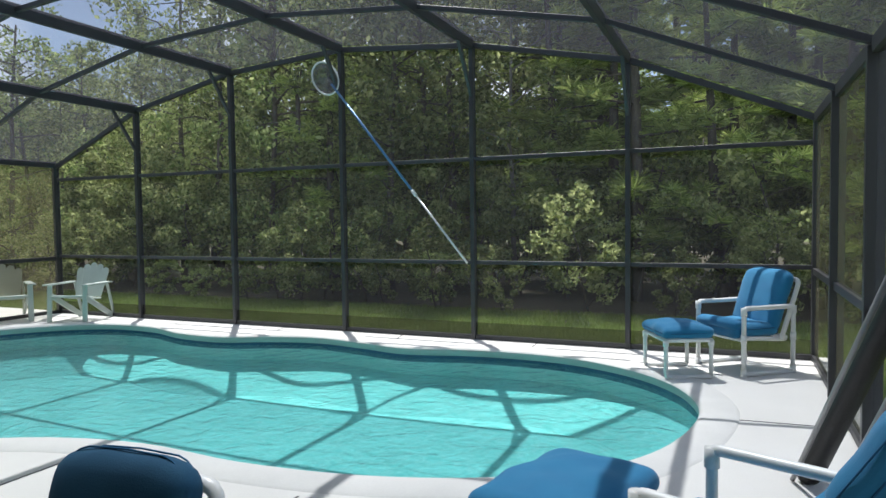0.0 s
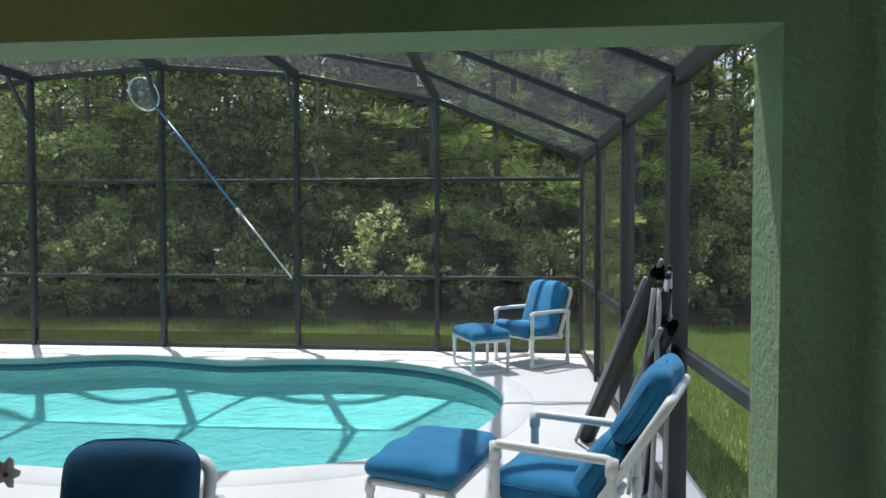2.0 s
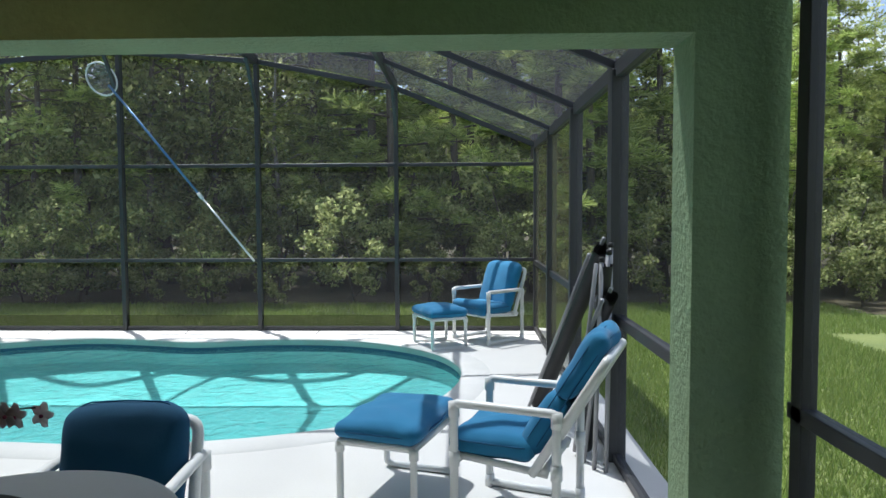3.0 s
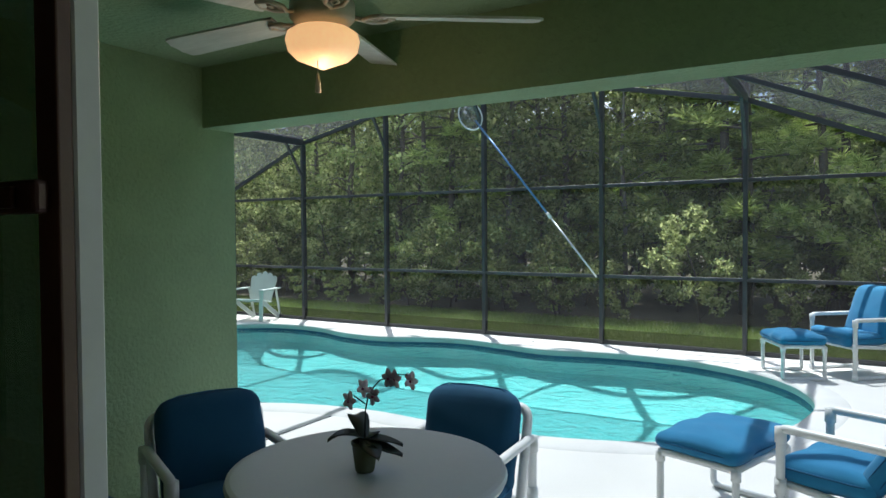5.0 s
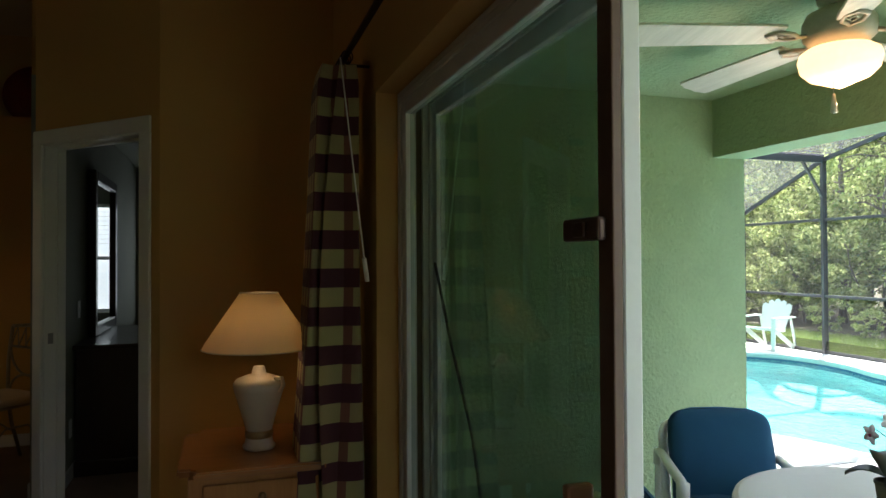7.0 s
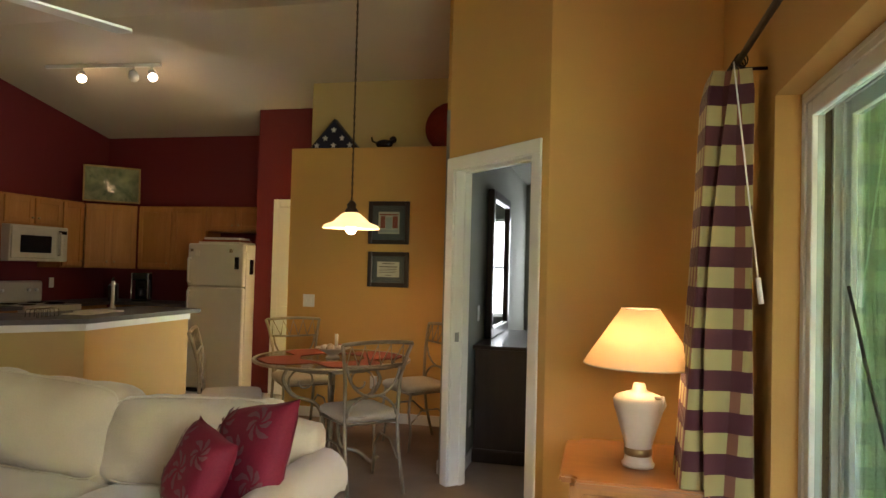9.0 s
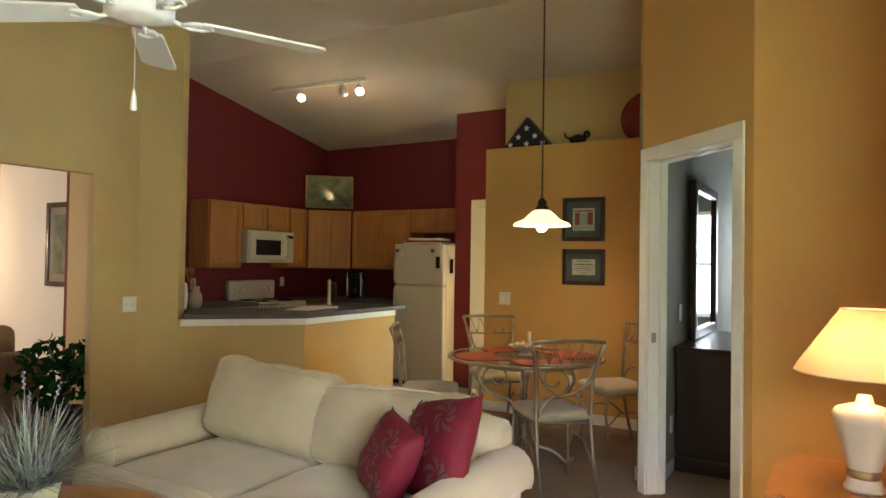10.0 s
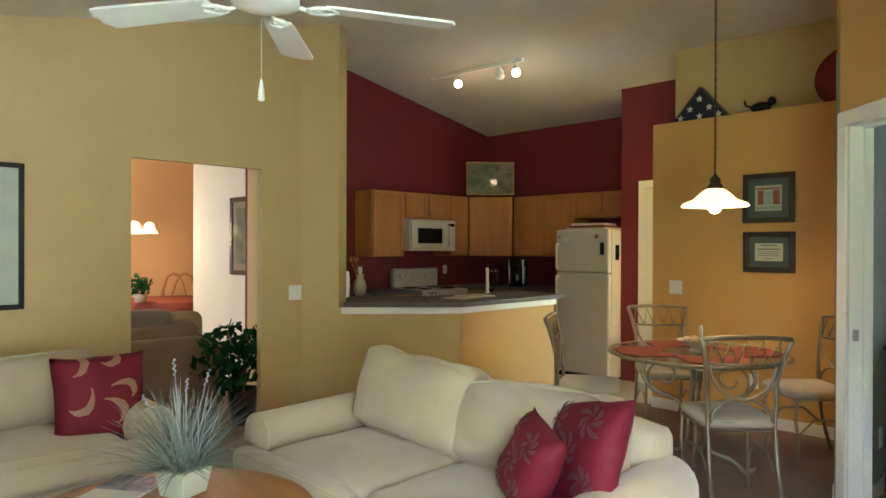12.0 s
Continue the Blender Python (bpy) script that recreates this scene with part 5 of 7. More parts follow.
M.update(
    plaid=check_mat("plaid_curtain_cloth", (0.36, 0.31, 0.13), (0.065, 0.009, 0.017), (0.20, 0.08, 0.045)),
    sofa=mat("cream_chenille", (0.47, 0.40, 0.29), 0.95, var=0.1, scale=4, fine=160, bump=0.5, dist=0.003, sheen=0.3),
    piping_c=mat("cream_piping", (0.52, 0.46, 0.34), 0.9),
    sofa2=mat("tan_cloth", (0.22, 0.145, 0.085), 0.95, var=0.1, scale=4, fine=160, bump=0.4, sheen=0.2),
    sofa2l=mat("light_tan_cloth", (0.36, 0.26, 0.16), 0.95, var=0.1, scale=4, fine=160, bump=0.4),
    greymat=mat("slate_mat_board", (0.10, 0.115, 0.12), 0.8),
    tanmat=mat("tan_mat_board", (0.34, 0.26, 0.18), 0.8),
    maroon_ink=mat("brick_red_ink", (0.34, 0.09, 0.06), 0.8, bump=0),
    stone_ink=mat("pale_grey_ink", (0.40, 0.42, 0.40), 0.8, bump=0),
    text_ink=mat("dark_ink", (0.10, 0.08, 0.07), 0.8, bump=0),
    maroon=mat("maroon_satin", (0.15, 0.010, 0.024), 0.6, var=0.2, scale=6, fine=140, bump=0.4, sheen=0.0, spec=0.2),
    goldleaf=mat("gold_embroidery", (0.30, 0.17, 0.10), 0.45, var=0.2),
    taupe=mat("taupe_pattern", (0.12, 0.045, 0.048), 0.6, var=0.2),
    oak=mat("honey_oak", (0.34, 0.14, 0.038), 0.55, scale=2.5, fine=18, col2=(0.46, 0.21, 0.065), stretch=(6, 6, 0.7), bump=0.08, rnd=0.05, coat=0.0, spec=0.3),
    oak_top=mat("honey_pine_top", (0.29, 0.11, 0.03), 0.32, scale=2.5, fine=18, col2=(0.42, 0.18, 0.055), stretch=(7, 0.8, 1), bump=0.06, coat=0.3),
    darkwood=mat("espresso_wood", (0.022, 0.014, 0.012), 0.35, scale=3, fine=18, col2=(0.04, 0.026, 0.02), stretch=(5, 5, 0.7), coat=0.2),
    enamel=mat("cream_enamel", (0.54, 0.49, 0.41), 0.3, var=0.03, bump=0.03),
    black=mat("black_plastic", (0.012, 0.012, 0.013), 0.25),
    counter=mat("dark_laminate", (0.05, 0.045, 0.046), 0.6, scale=8, fine=220, col2=(0.11, 0.10, 0.10), bump=0.05),
    steel=mat("brushed_steel", (0.55, 0.54, 0.52), 0.25, 0.9, var=0.05),
    antique=mat("antique_silver_metal", (0.24, 0.205, 0.15), 0.36, 0.7, scale=9, fine=40, col2=(0.40, 0.35, 0.26), bump=0.15),
    bronze=mat("bronze_metal", (0.05, 0.032, 0.022), 0.45, 0.6),
    shade=leaf_mat("lamp_shade_cloth", (0.62, 0.52, 0.36), (0.64, 0.54, 0.38), 0.6),
    woven_plaid=check_mat("woven_pillow_cloth", (0.20, 0.16, 0.11), (0.06, 0.045, 0.04), (0.13, 0.10, 0.08)),
    alabaster=mat("lit_alabaster_glass", (0.7, 0.58, 0.38), 0.35, emit=(1.0, 0.62, 0.25, 0.03), bump=0),
    bulb=mat("lit_bulb", (1, 1, 1), 0.4, emit=(1.0, 0.85, 0.62, 0.4), bump=0),
    ceramic=mat("cream_ceramic", (0.50, 0.42, 0.33), 0.35, var=0.05, bump=0.05, coat=0.3),
    brass=mat("antique_brass", (0.32, 0.22, 0.10), 0.35, 0.8),
    mirror=mat("mirror_silver", (0.9, 0.9, 0.9), 0.02, 1.0, var=0, bump=0),
    matboard=mat("cream_mat_board", (0.55, 0.52, 0.46), 0.8),
    print_a=mat("muted_print", (0.16, 0.06, 0.03), 0.8, scale=14, fine=40, col2=(0.42, 0.33, 0.22), bump=0),
    print_b=mat("green_landscape_print", (0.05, 0.07, 0.04), 0.8, scale=9, fine=30, col2=(0.34, 0.32, 0.20), bump=0),
    paper=mat("ivory_paper", (0.60, 0.56, 0.47), 0.8),
    orange=mat("rust_cloth", (0.22, 0.045, 0.02), 0.85, var=0.15, scale=8, fine=150, bump=0.3),
    navy=mat("navy_cloth", (0.01, 0.014, 0.04), 0.8),
    whitecloth=mat("white_cloth", (0.7, 0.7, 0.68), 0.8),
    ficus=leaf_mat("houseplant_leaves", (0.01, 0.04, 0.012), (0.03, 0.10, 0.03), 0.15),
    bluegrass=leaf_mat("silk_grass", (0.36, 0.44, 0.42), (0.66, 0.72, 0.68), 0.2),
    cover_blue=mat("glossy_blue_print", (0.10, 0.12, 0.22), 0.15, scale=9, fine=30, col2=(0.36, 0.38, 0.44), bump=0.0, coat=0.5),
    lavender=mat("lavender_flower", (0.36, 0.36, 0.48), 0.9, var=0.2),
    planter=mat("pale_wooden_planter", (0.50, 0.52, 0.42), 0.7, var=0.1),
    daylight=mat("bright_window_sky", (0.9, 0.95, 1.0), 1.0, emit=(0.9, 0.97, 1.0, 0.12), bump=0),
    clockred=mat("red_plate_glaze", (0.22, 0.02, 0.012), 0.25, var=0.2),
)


def couch(name, place, rz, W, D, label, cloth, pipe, n=2, seat_h=0.45, back_h=0.85, arm_h=0.62, peak=True):
    """A rolled-arm sofa with loose cushions, facing +x, W long and D deep; its origin is at the middle of the floor."""
    t = thing(name, place, label, "sofa", "", rz)
    aw = 0.24
    bm = bmesh.new()
    box(bm, (-D / 2 + 0.02, -W / 2 + 0.05, 0.06), (D / 2 - 0.1, W / 2 - 0.05, 0.30), 0.03)
    part("base", bm, cloth, t, smooth=True)
    for sx in (-1, 1):
        for sy in (-1, 1):
            bm = bmesh.new()
            lathe(bm, [(0, 0), (0.025, 0), (0.032, 0.06), (0, 0.06)], 10, (sx * (D / 2 - 0.16), sy * (W / 2 - 0.14), 0))
            part("foot", bm, "darkwood", t)
    bm = bmesh.new()
    puff(bm, (-D / 2, -W / 2 + 0.1, 0.1), (-D / 2 + 0.2, W / 2 - 0.1, back_h - 0.08), 0.08, 0.02, 10, 10)
    part("back_frame", bm, cloth, t, smooth=True)
    for s in (-1, 1):
        y = s * (W / 2 - aw / 2)
        bm = bmesh.new()
        prof = [(y + s * 0.06, 0.08), (y + s * 0.07, arm_h - 0.18)] + [(y + s * 0.02 + 0.115 * math.cos(a) * s, arm_h - 0.115 + 0.115 * math.sin(a)) for a in [radians(-25 + 235 * k / 12) for k in range(13)]] + [(y - s * 0.07, arm_h - 0.2), (y - s * 0.07, 0.08)]
        rows = []
        xs = [-D / 2 + 0.06, -D / 2 + 0.08, -D / 2 + 0.3, 0, D / 2 - 0.2, D / 2 - 0.12, D / 2 - 0.10]
        for i, x in enumerate(xs):
            k = 0.93 if i in (0, len(xs) - 1) else 1.0
            dz = -0.03 * (x / D + 0.5)
            rows.append([bm.verts.new((x, y + (a - y) * k, 0.08 + (b - 0.08) * (k if b > 0.2 else 1) + dz * (b / arm_h))) for a, b in prof])
        for A, B in zip(rows, rows[1:]):
            for i in range(len(A)):
                bm.faces.new((A[i], A[(i + 1) % len(A)], B[(i + 1) % len(A)], B[i]))
        bm.faces.new(rows[0])
        bm.faces.new(rows[-1][::-1])
        arm = part("arm", bm, cloth, t, smooth=True)
        bm = bmesh.new()
        tube(bm, [(D / 2 - 0.115, a, 0.08 + (b - 0.08) - 0.028 * (b / arm_h)) for a, b in prof[2:15]], 0.006, 5)
        part("piping", bm, pipe, arm, smooth=True)
    iw = W - 2 * aw + 0.04
    for k in range(n):
        y0, y1 = -iw / 2 + k * iw / n, -iw / 2 + (k + 1) * iw / n
        yy0 = y0 - (0.19 if k == 0 else 0)
        yy1 = y1 + (0.19 if k == n - 1 else 0)
        bm = bmesh.new()
        puff(bm, (-D / 2 + 0.2, y0 + 0.004, seat_h - 0.16), (D / 2 - 0.06, y1 - 0.004, seat_h), 0.06, 0.025, 12, 12, None, 0.008, k)
        puff(bm, (D / 2 - 0.115, yy0 + 0.02, seat_h - 0.165), (D / 2 + 0.02, yy1 - 0.02, seat_h - 0.005), 0.065, 0.01, 10, 10, None, 0.006, k + 5)
        seat = part("seat_cushion", bm, cloth, t, smooth=True)
        bm = bmesh.new()
        tube(bm, [(D / 2 + 0.012, yy0 + 0.05, seat_h - 0.02), (D / 2 + 0.012, yy1 - 0.05, seat_h - 0.02)], 0.005, 5)
        part("piping", bm, pipe, seat, smooth=True)
        bm = bmesh.new()
        m = Matrix.Translation((-D / 2 + 0.30, (y0 + y1) / 2, seat_h - 0.01)) @ Matrix.Rotation(radians(-14), 4, "Y") @ Matrix.Rotation(radians((3 if k else -4)), 4, "X")
        hh = back_h - seat_h + (0.07 if (peak and k == 0) else 0.03)
        puff(bm, (-0.1, -iw / n / 2 - 0.035, 0.0), (0.1, iw / n / 2 + 0.035, hh), 0.08, 0.05, 20, 20, m, 0.022, k + 11)
        bc = part("back_cushion", bm, cloth, t, smooth=True)
        bm = bmesh.new()
        hw = iw / n / 2
        loop = [m @ Vector((0.088, hw * math.copysign(abs(math.cos(a)) ** 0.35, math.cos(a)), hh / 2 + (hh / 2 - 0.01) * math.copysign(abs(math.sin(a)) ** 0.35, math.sin(a)))) for a in [j * math.tau / 32 for j in range(32)]]
        tube(bm, loop, 0.005, 5, True)
        part("piping", bm, pipe, bc, smooth=True)
    return t


couch("sofa", (-2.19, -6.86, ZF), 0, 2.0, 0.98, "cream chenille sofa with loose rumpled cushions beside the coffee table", "sofa", "piping_c", 2, 0.44, 0.80, 0.60)
couch("loveseat", (-0.72, -8.66, ZF), 90, 1.78, 0.98, "cream chenille loveseat against the khaki wall", "sofa", "piping_c", 2, 0.44, 0.80, 0.60, False)
couch("sofa", (-1.95, -10.58, ZF), -90, 1.9, 0.95, "tan upholstered sofa with its back to the opening", "sofa2", "sofa2l", 2, 0.42, 0.74, 0.60, False)


def pillow(place, rx, ry, rz, s, label, motif):
    t = thing("throw_pillow", (0, 0, 0), label, "cushion", "throw pillows")
    m = pose(*place, rx, ry, rz)
    bm = bmesh.new()
    n = 14
    for side in (-1, 1):
        g = [[None] * (n + 1) for _ in range(n + 1)]
        for i in range(n + 1):
            for j in range(n + 1):
                u, v = 2 * i / n - 1, 2 * j / n - 1
                q = 1 - 0.07 * (1 - abs(u * v)) if max(abs(u), abs(v)) == 1 else 1
                h = 0.075 * ((1 - u ** 4) * (1 - v ** 4)) ** 0.6 * side
                p = Vector((h, u * s / 2 * (1 - 0.06 * (1 - v * v) * abs(u)), v * s / 2 * (1 - 0.06 * (1 - u * u) * abs(v))))
                p += noise.noise_vector(p * 9) * 0.008
                g[i][j] = bm.verts.new(m @ p)
        for i in range(n):
            for j in range(n):
                bm.faces.new((g[i][j], g[i + 1][j], g[i + 1][j + 1], g[i][j + 1]))
    bmesh.ops.remove_doubles(bm, verts=bm.verts, dist=0.0006)
    body = part("cover", bm, "maroon", t, smooth=True)
    for k, (cu, cv, an, ln) in enumerate(motif):
        bm = bmesh.new()
        rows = []
        for i in range(9):
            w = i / 8
            bend = an + (1.5 * w ** 1.4 if ln > 0.45 else 0.7 * w)
            uu, vv = cu + ln * w * math.cos(bend), cv + ln * w * math.sin(bend)
            hw = (0.125 if ln > 0.45 else 0.05) * math.sin(math.pi * (0.06 + 0.9 * w) ** 1.6) * (1 + 0.18 * math.sin(w * 34)) + 0.008
            row = []
            for sgn in (-1, 0, 1):
                a, b = uu - sgn * hw * math.sin(bend), vv + sgn * hw * math.cos(bend)
                a, b = max(-0.93, min(0.93, a)), max(-0.93, min(0.93, b))
                h = 0.075 * ((1 - a ** 4) * (1 - b ** 4)) ** 0.6 + 0.004
                p = Vector((h, a * s / 2, b * s / 2))
                p += noise.noise_vector(p * 9) * 0.008
                row.append(bm.verts.new(m @ p))
            rows.append(row)
        for A, B in zip(rows, rows[1:]):
            for j in range(2):
                bm.faces.new((A[j], A[j + 1], B[j + 1], B[j]))
        part("embroidered_feather", bm, "goldleaf" if ln > 0.45 else "taupe", body)
    return t


FE = [(-0.6, 0.5, 0.2, 0.7), (0.0, 0.75, -0.5, 0.6), (-0.7, -0.2, -0.8, 0.6), (0.25, -0.6, 0.5, 0.6), (0.6, -0.1, 1.0, 0.55)]
pillow((-1.32, -8.50, ZF + 0.61), 0, -16, 86, 0.46, "maroon satin pillow with gold feather embroidery on the loveseat", FE)
LE = [(cu + 0.07 * math.cos(j * 0.9), cv + 0.07 * math.sin(j * 0.9), j * 0.9 + cu, 0.24 + 0.06 * (j % 3)) for cu, cv in ((-0.55, 0.55), (0.45, 0.5), (-0.05, -0.05), (0.55, -0.55), (-0.5, -0.6)) for j in range(7)]
pillow((-2.24, -6.125, ZF + 0.635), 12, -24, -26, 0.44, "maroon patterned satin pillow leaning on the sofa back", LE)
pillow((-2.08, -6.25, ZF + 0.61), -10, -22, -30, 0.335, "smaller maroon patterned satin pillow on the sofa", LE)
# tan pillows of the next room's sofa
for k, (p, cl, r) in enumerate((((-2.60, -10.52, ZF + 0.62), "sofa2l", -75), ((-2.28, -10.46, ZF + 0.66), "woven_plaid", -105))):
    t = thing("throw_pillow", p, "tan woven pillow on the sofa of the next room", "cushion", "far pillows", r)
    bm = bmesh.new()
    puff(bm, (-0.09, -0.24, -0.16), (0.09, 0.24, 0.22), 0.09, 0.04, 10, 10)
    part("cover", bm, cl, t, smooth=True)

# coffee table with its planter and magazine
ct = thing("coffee_table", (-1.08, -7.1, ZF), "honey-stained round wooden coffee table between the sofas", "table")
bm = bmesh.new()
lathe(bm, [(0, 0.42), (0.46, 0.42), (0.50, 0.43), (0.51, 0.44), (0.50, 0.455), (0.48, 0.46), (0, 0.46)], 64, (0, 0, 0), 1.04, 1.05)
part("tabletop", bm, "oak_top", ct)
bm = bmesh.new()
lathe(bm, [(0.40, 0.34), (0.42, 0.34), (0.42, 0.42), (0.40, 0.42)], 40, (0, 0, 0), 1.04, 1.05)
part("apron", bm, "oak", ct)
for sx in (-1, 1):
    for sy in (-1, 1):
        bm = bmesh.new()
        lathe(bm, [(0, 0), (0.022, 0), (0.03, 0.05), (0.024, 0.1), (0.034, 0.3), (0.036, 0.419), (0, 0.419)], 12, (sx * 0.27, sy * 0.28, 0))
        part("leg", bm, "oak", ct, smooth=True)
pl = thing("planter", (-1.215, -7.25, ZF + 0.461), "pale square planter with spiky blue-green silk grass on the coffee table", "potted plant", rz=20)
bm = bmesh.new()
vs = box(bm, (-0.075, -0.075, 0), (0.075, 0.075, 0.1), 0.004)
for v in bm.verts:
    if v.co.z < 0.05:
        v.co.x *= 0.8
        v.co.y *= 0.8
part("box", bm, "planter", pl)
R2 = random.Random(3)
v, f = [], []
for k in range(560):
    a, tilt = R2.uniform(0, math.tau), R2.triangular(0.1, 1.5, 0.75)
    L_ = R2.uniform(0.18, 0.38) + 0.06 * math.sin(tilt)
    d = Vector((math.cos(a) * math.sin(tilt), math.sin(a) * math.sin(tilt), math.cos(tilt)))
    side = Vector((-math.sin(a), math.cos(a), 0)) * 0.0042
    b = Vector((R2.uniform(-0.05, 0.05), R2.uniform(-0.05, 0.05), 0.09))
    i0 = len(v)
    for s in range(5):
        u = s / 4
        p = b + d * L_ * u - Vector((0, 0, 0.09 * u * u * math.sin(min(1.5, tilt))))
        w = side * (1 - 0.8 * u)
        v += [p - w, p + w]
    for s in range(4):
        j = i0 + 2 * s
        f.append((j, j + 1, j + 3, j + 2))
me = bpy.data.meshes.new("grass_tuft")
me.from_pydata([tuple(p) for p in v], [], f)
me.materials.append(M["bluegrass"])
gb = new("grass_tuft", me)
gb.parent = pl
tagged(gb, kind="stuff")
for k, (a, tl, hh) in enumerate(((2.6, 0.25, 0.36), (0.4, 0.2, 0.42), (3.9, 0.75, 0.38), (5.2, 0.5, 0.3))):
    bm = bmesh.new()
    d = Vector((math.cos(a) * math.sin(tl), math.sin(a) * math.sin(tl), math.cos(tl)))
    tube(bm, [Vector((0, 0, 0.09)), d * hh + Vector((0, 0, 0.09))], 0.0015, 5)
    for j in range(6):
        bmesh.ops.create_icosphere(bm, subdivisions=1, radius=0.0055, matrix=Matrix.Translation(d * (hh + j * 0.011 - 0.03) + Vector((0.004 * (-1) ** j, 0, 0.09))))
    part("flower_spike", bm, "lavender", pl)
mg = thing("magazine", (-1.06, -7.44, ZF + 0.461), "open glossy magazine with a blue cover on the coffee table", "magazine", rz=35)
bm = bmesh.new()
box(bm, (-0.14, -0.11, 0), (0.14, 0.11, 0.008), 0.002)
part("pages", bm, "paper", mg)
bm = bmesh.new()
box(bm, (-0.139, -0.109, 0.0085), (0.02, 0.109, 0.0105))
part("cover_picture", bm, "cover_blue", mg)
co = thing("glass_coaster", (-0.84, -7.45, ZF + 0.461), "round clear glass coaster on the coffee table", "coaster")
bm = bmesh.new()
lathe(bm, [(0, 0), (0.05, 0), (0.052, 0.008), (0.045, 0.012), (0, 0.009)], 24)
part("disc", bm, "steel", co, smooth=True)

# end table and lamp
et = thing("end_table", (-2.69, -4.62, ZF), "honey-stained end table with rounded corners in the room's corner", "side table")
bm = bmesh.new()
vs = box(bm, (-0.33, -0.30, 0.6), (0.34, 0.30, 0.63))
es = [e for e in bm.edges if abs(e.verts[0].co.z - e.verts[1].co.z) > 0.01]
bmesh.ops.bevel(bm, geom=es, offset=0.06, segments=5, affect="EDGES")
bmesh.ops.bevel(bm, geom=[e for e in bm.edges if len(e.link_faces) == 2 and e.calc_face_angle(0) > 1.2], offset=0.008, segments=2, affect="EDGES")
part("tabletop", bm, "oak_top", et)
bm = bmesh.new()
box(bm, (-0.29, -0.26, 0.445), (0.30, 0.26, 0.599), 0.004)
part("apron", bm, "oak", et)
bm = bmesh.new()
box(bm, (0.301, -0.21, 0.47), (0.315, 0.21, 0.575), 0.006)
dr = part("drawer", bm, "oak", et)
bm = bmesh.new()
bmesh.ops.create_uvsphere(bm, u_segments=12, v_segments=8, radius=0.014, matrix=Matrix.Translation((0.328, 0, 0.523)))
part("knob", bm, "brass", dr, smooth=True)
for sx in (-0.27, 0.28):
    for sy in (-0.24, 0.24):
        bm = bmesh.new()
        box(bm, (sx - 0.022, sy - 0.022, 0), (sx + 0.022, sy + 0.022, 0.445), 0.005)
        part("leg", bm, "oak", et)
tl = thing("table_lamp", (-2.63, -4.62, ZF + 0.631), "cream ceramic urn lamp with lit shade on the end table", "table lamp")
bm = bmesh.new()
lathe(bm, [(0, 0), (0.062, 0), (0.066, 0.012), (0.058, 0.02), (0.052, 0.045)], 32)
lathe(bm, [(0.052, 0.075), (0.058, 0.1), (0.078, 0.17), (0.098, 0.235), (0.102, 0.262), (0.09, 0.28), (0.055, 0.293), (0.03, 0.30), (0.022, 0.33), (0, 0.33)], 32)
part("urn", bm, "ceramic", tl, smooth=True)
bm = bmesh.new()
lathe(bm, [(0.052, 0.045), (0.056, 0.05), (0.056, 0.07), (0.052, 0.075)], 32)
part("brass_band", bm, "brass", tl, "antique brass band", smooth=True)
for a in (0.6,):
    bm = bmesh.new()
    tube(bm, [(0.06, 0.06, 0.285), (0.08, 0.085, 0.29), (0.085, 0.09, 0.262), (0.072, 0.078, 0.235)], 0.009, 6)
    part("ear", bm, "ceramic", tl, smooth=True)
bm = bmesh.new()
lathe(bm, [(0.222, 0.405), (0.21, 0.43), (0.075, 0.63), (0.073, 0.63), (0.208, 0.43), (0.22, 0.405)], 48)
part("shade", bm, "shade", tl, "glowing cream cloth shade", smooth=True)
bm = bmesh.new()
for z, r in ((0.406, 0.2225), (0.629, 0.0755)):
    tube(bm, [(r * math.cos(a), r * math.sin(a), z) for a in [k * math.tau / 36 for k in range(36)]], 0.003, 5, True)
part("shade_rim", bm, "piping_c", tl, smooth=True)
bm = bmesh.new()
bmesh.ops.create_uvsphere(bm, u_segments=14, v_segments=10, radius=0.033, matrix=Matrix.Translation((0, 0, 0.49)))
bo = part("bulb", bm, "bulb", tl, smooth=True)
bo.visible_shadow = False

# curtain, rod and wand
cu = thing("curtain", (0, 0, 0), "maroon and cream plaid curtain gathered beside the sliding door", "curtain")
rows, uvs = [], []
n, hz = 150, 26
bm = bmesh.new()
for j in range(hz + 1):
    w = j / hz
    z = 2.275 - w * 2.13
    spread = 0.75 + 0.3 * w
    row = []
    for i in range(n + 1):
        s = i / n
        ph = s * math.tau * 6.5
        x = -2.49 + (s - 0.5) * 0.29 * spread + 0.02 * math.sin(ph * 2 + 0.6 * w)
        y = -4.33 + 0.12 * spread * math.sin(ph + 0.5 * math.sin(3 * w)) - 0.05 * w + 0.012 * math.sin(ph * 3 + w * 5)
        if z > 2.2:
            y = -4.315 + (y + 4.315) * 0.85
        row.append(bm.verts.new((x, y, z)))
    rows.append(row)
uvl = bm.loops.layers.uv.new("cloth")
for j in range(hz):
    for i in range(n):
        fc = bm.faces.new((rows[j][i], rows[j][i + 1], rows[j + 1][i + 1], rows[j + 1][i]))
        for lp, (a, b) in zip(fc.loops, ((i, j), (i + 1, j), (i + 1, j + 1), (i, j + 1))):
            lp[uvl].uv = (a / n * 2.6, 2.275 - b / hz * 2.13)
part("cloth", bm, "plaid", cu, smooth=True)
rd = thing("curtain_rod", (0, 0, 0), "dark bronze curtain rod with a ball finial above the sliding door", "curtain rod")
bm = bmesh.new()
tube(bm, [(-2.68, -4.3, 2.315), (1.3, -4.3, 2.315)], 0.012, 10)
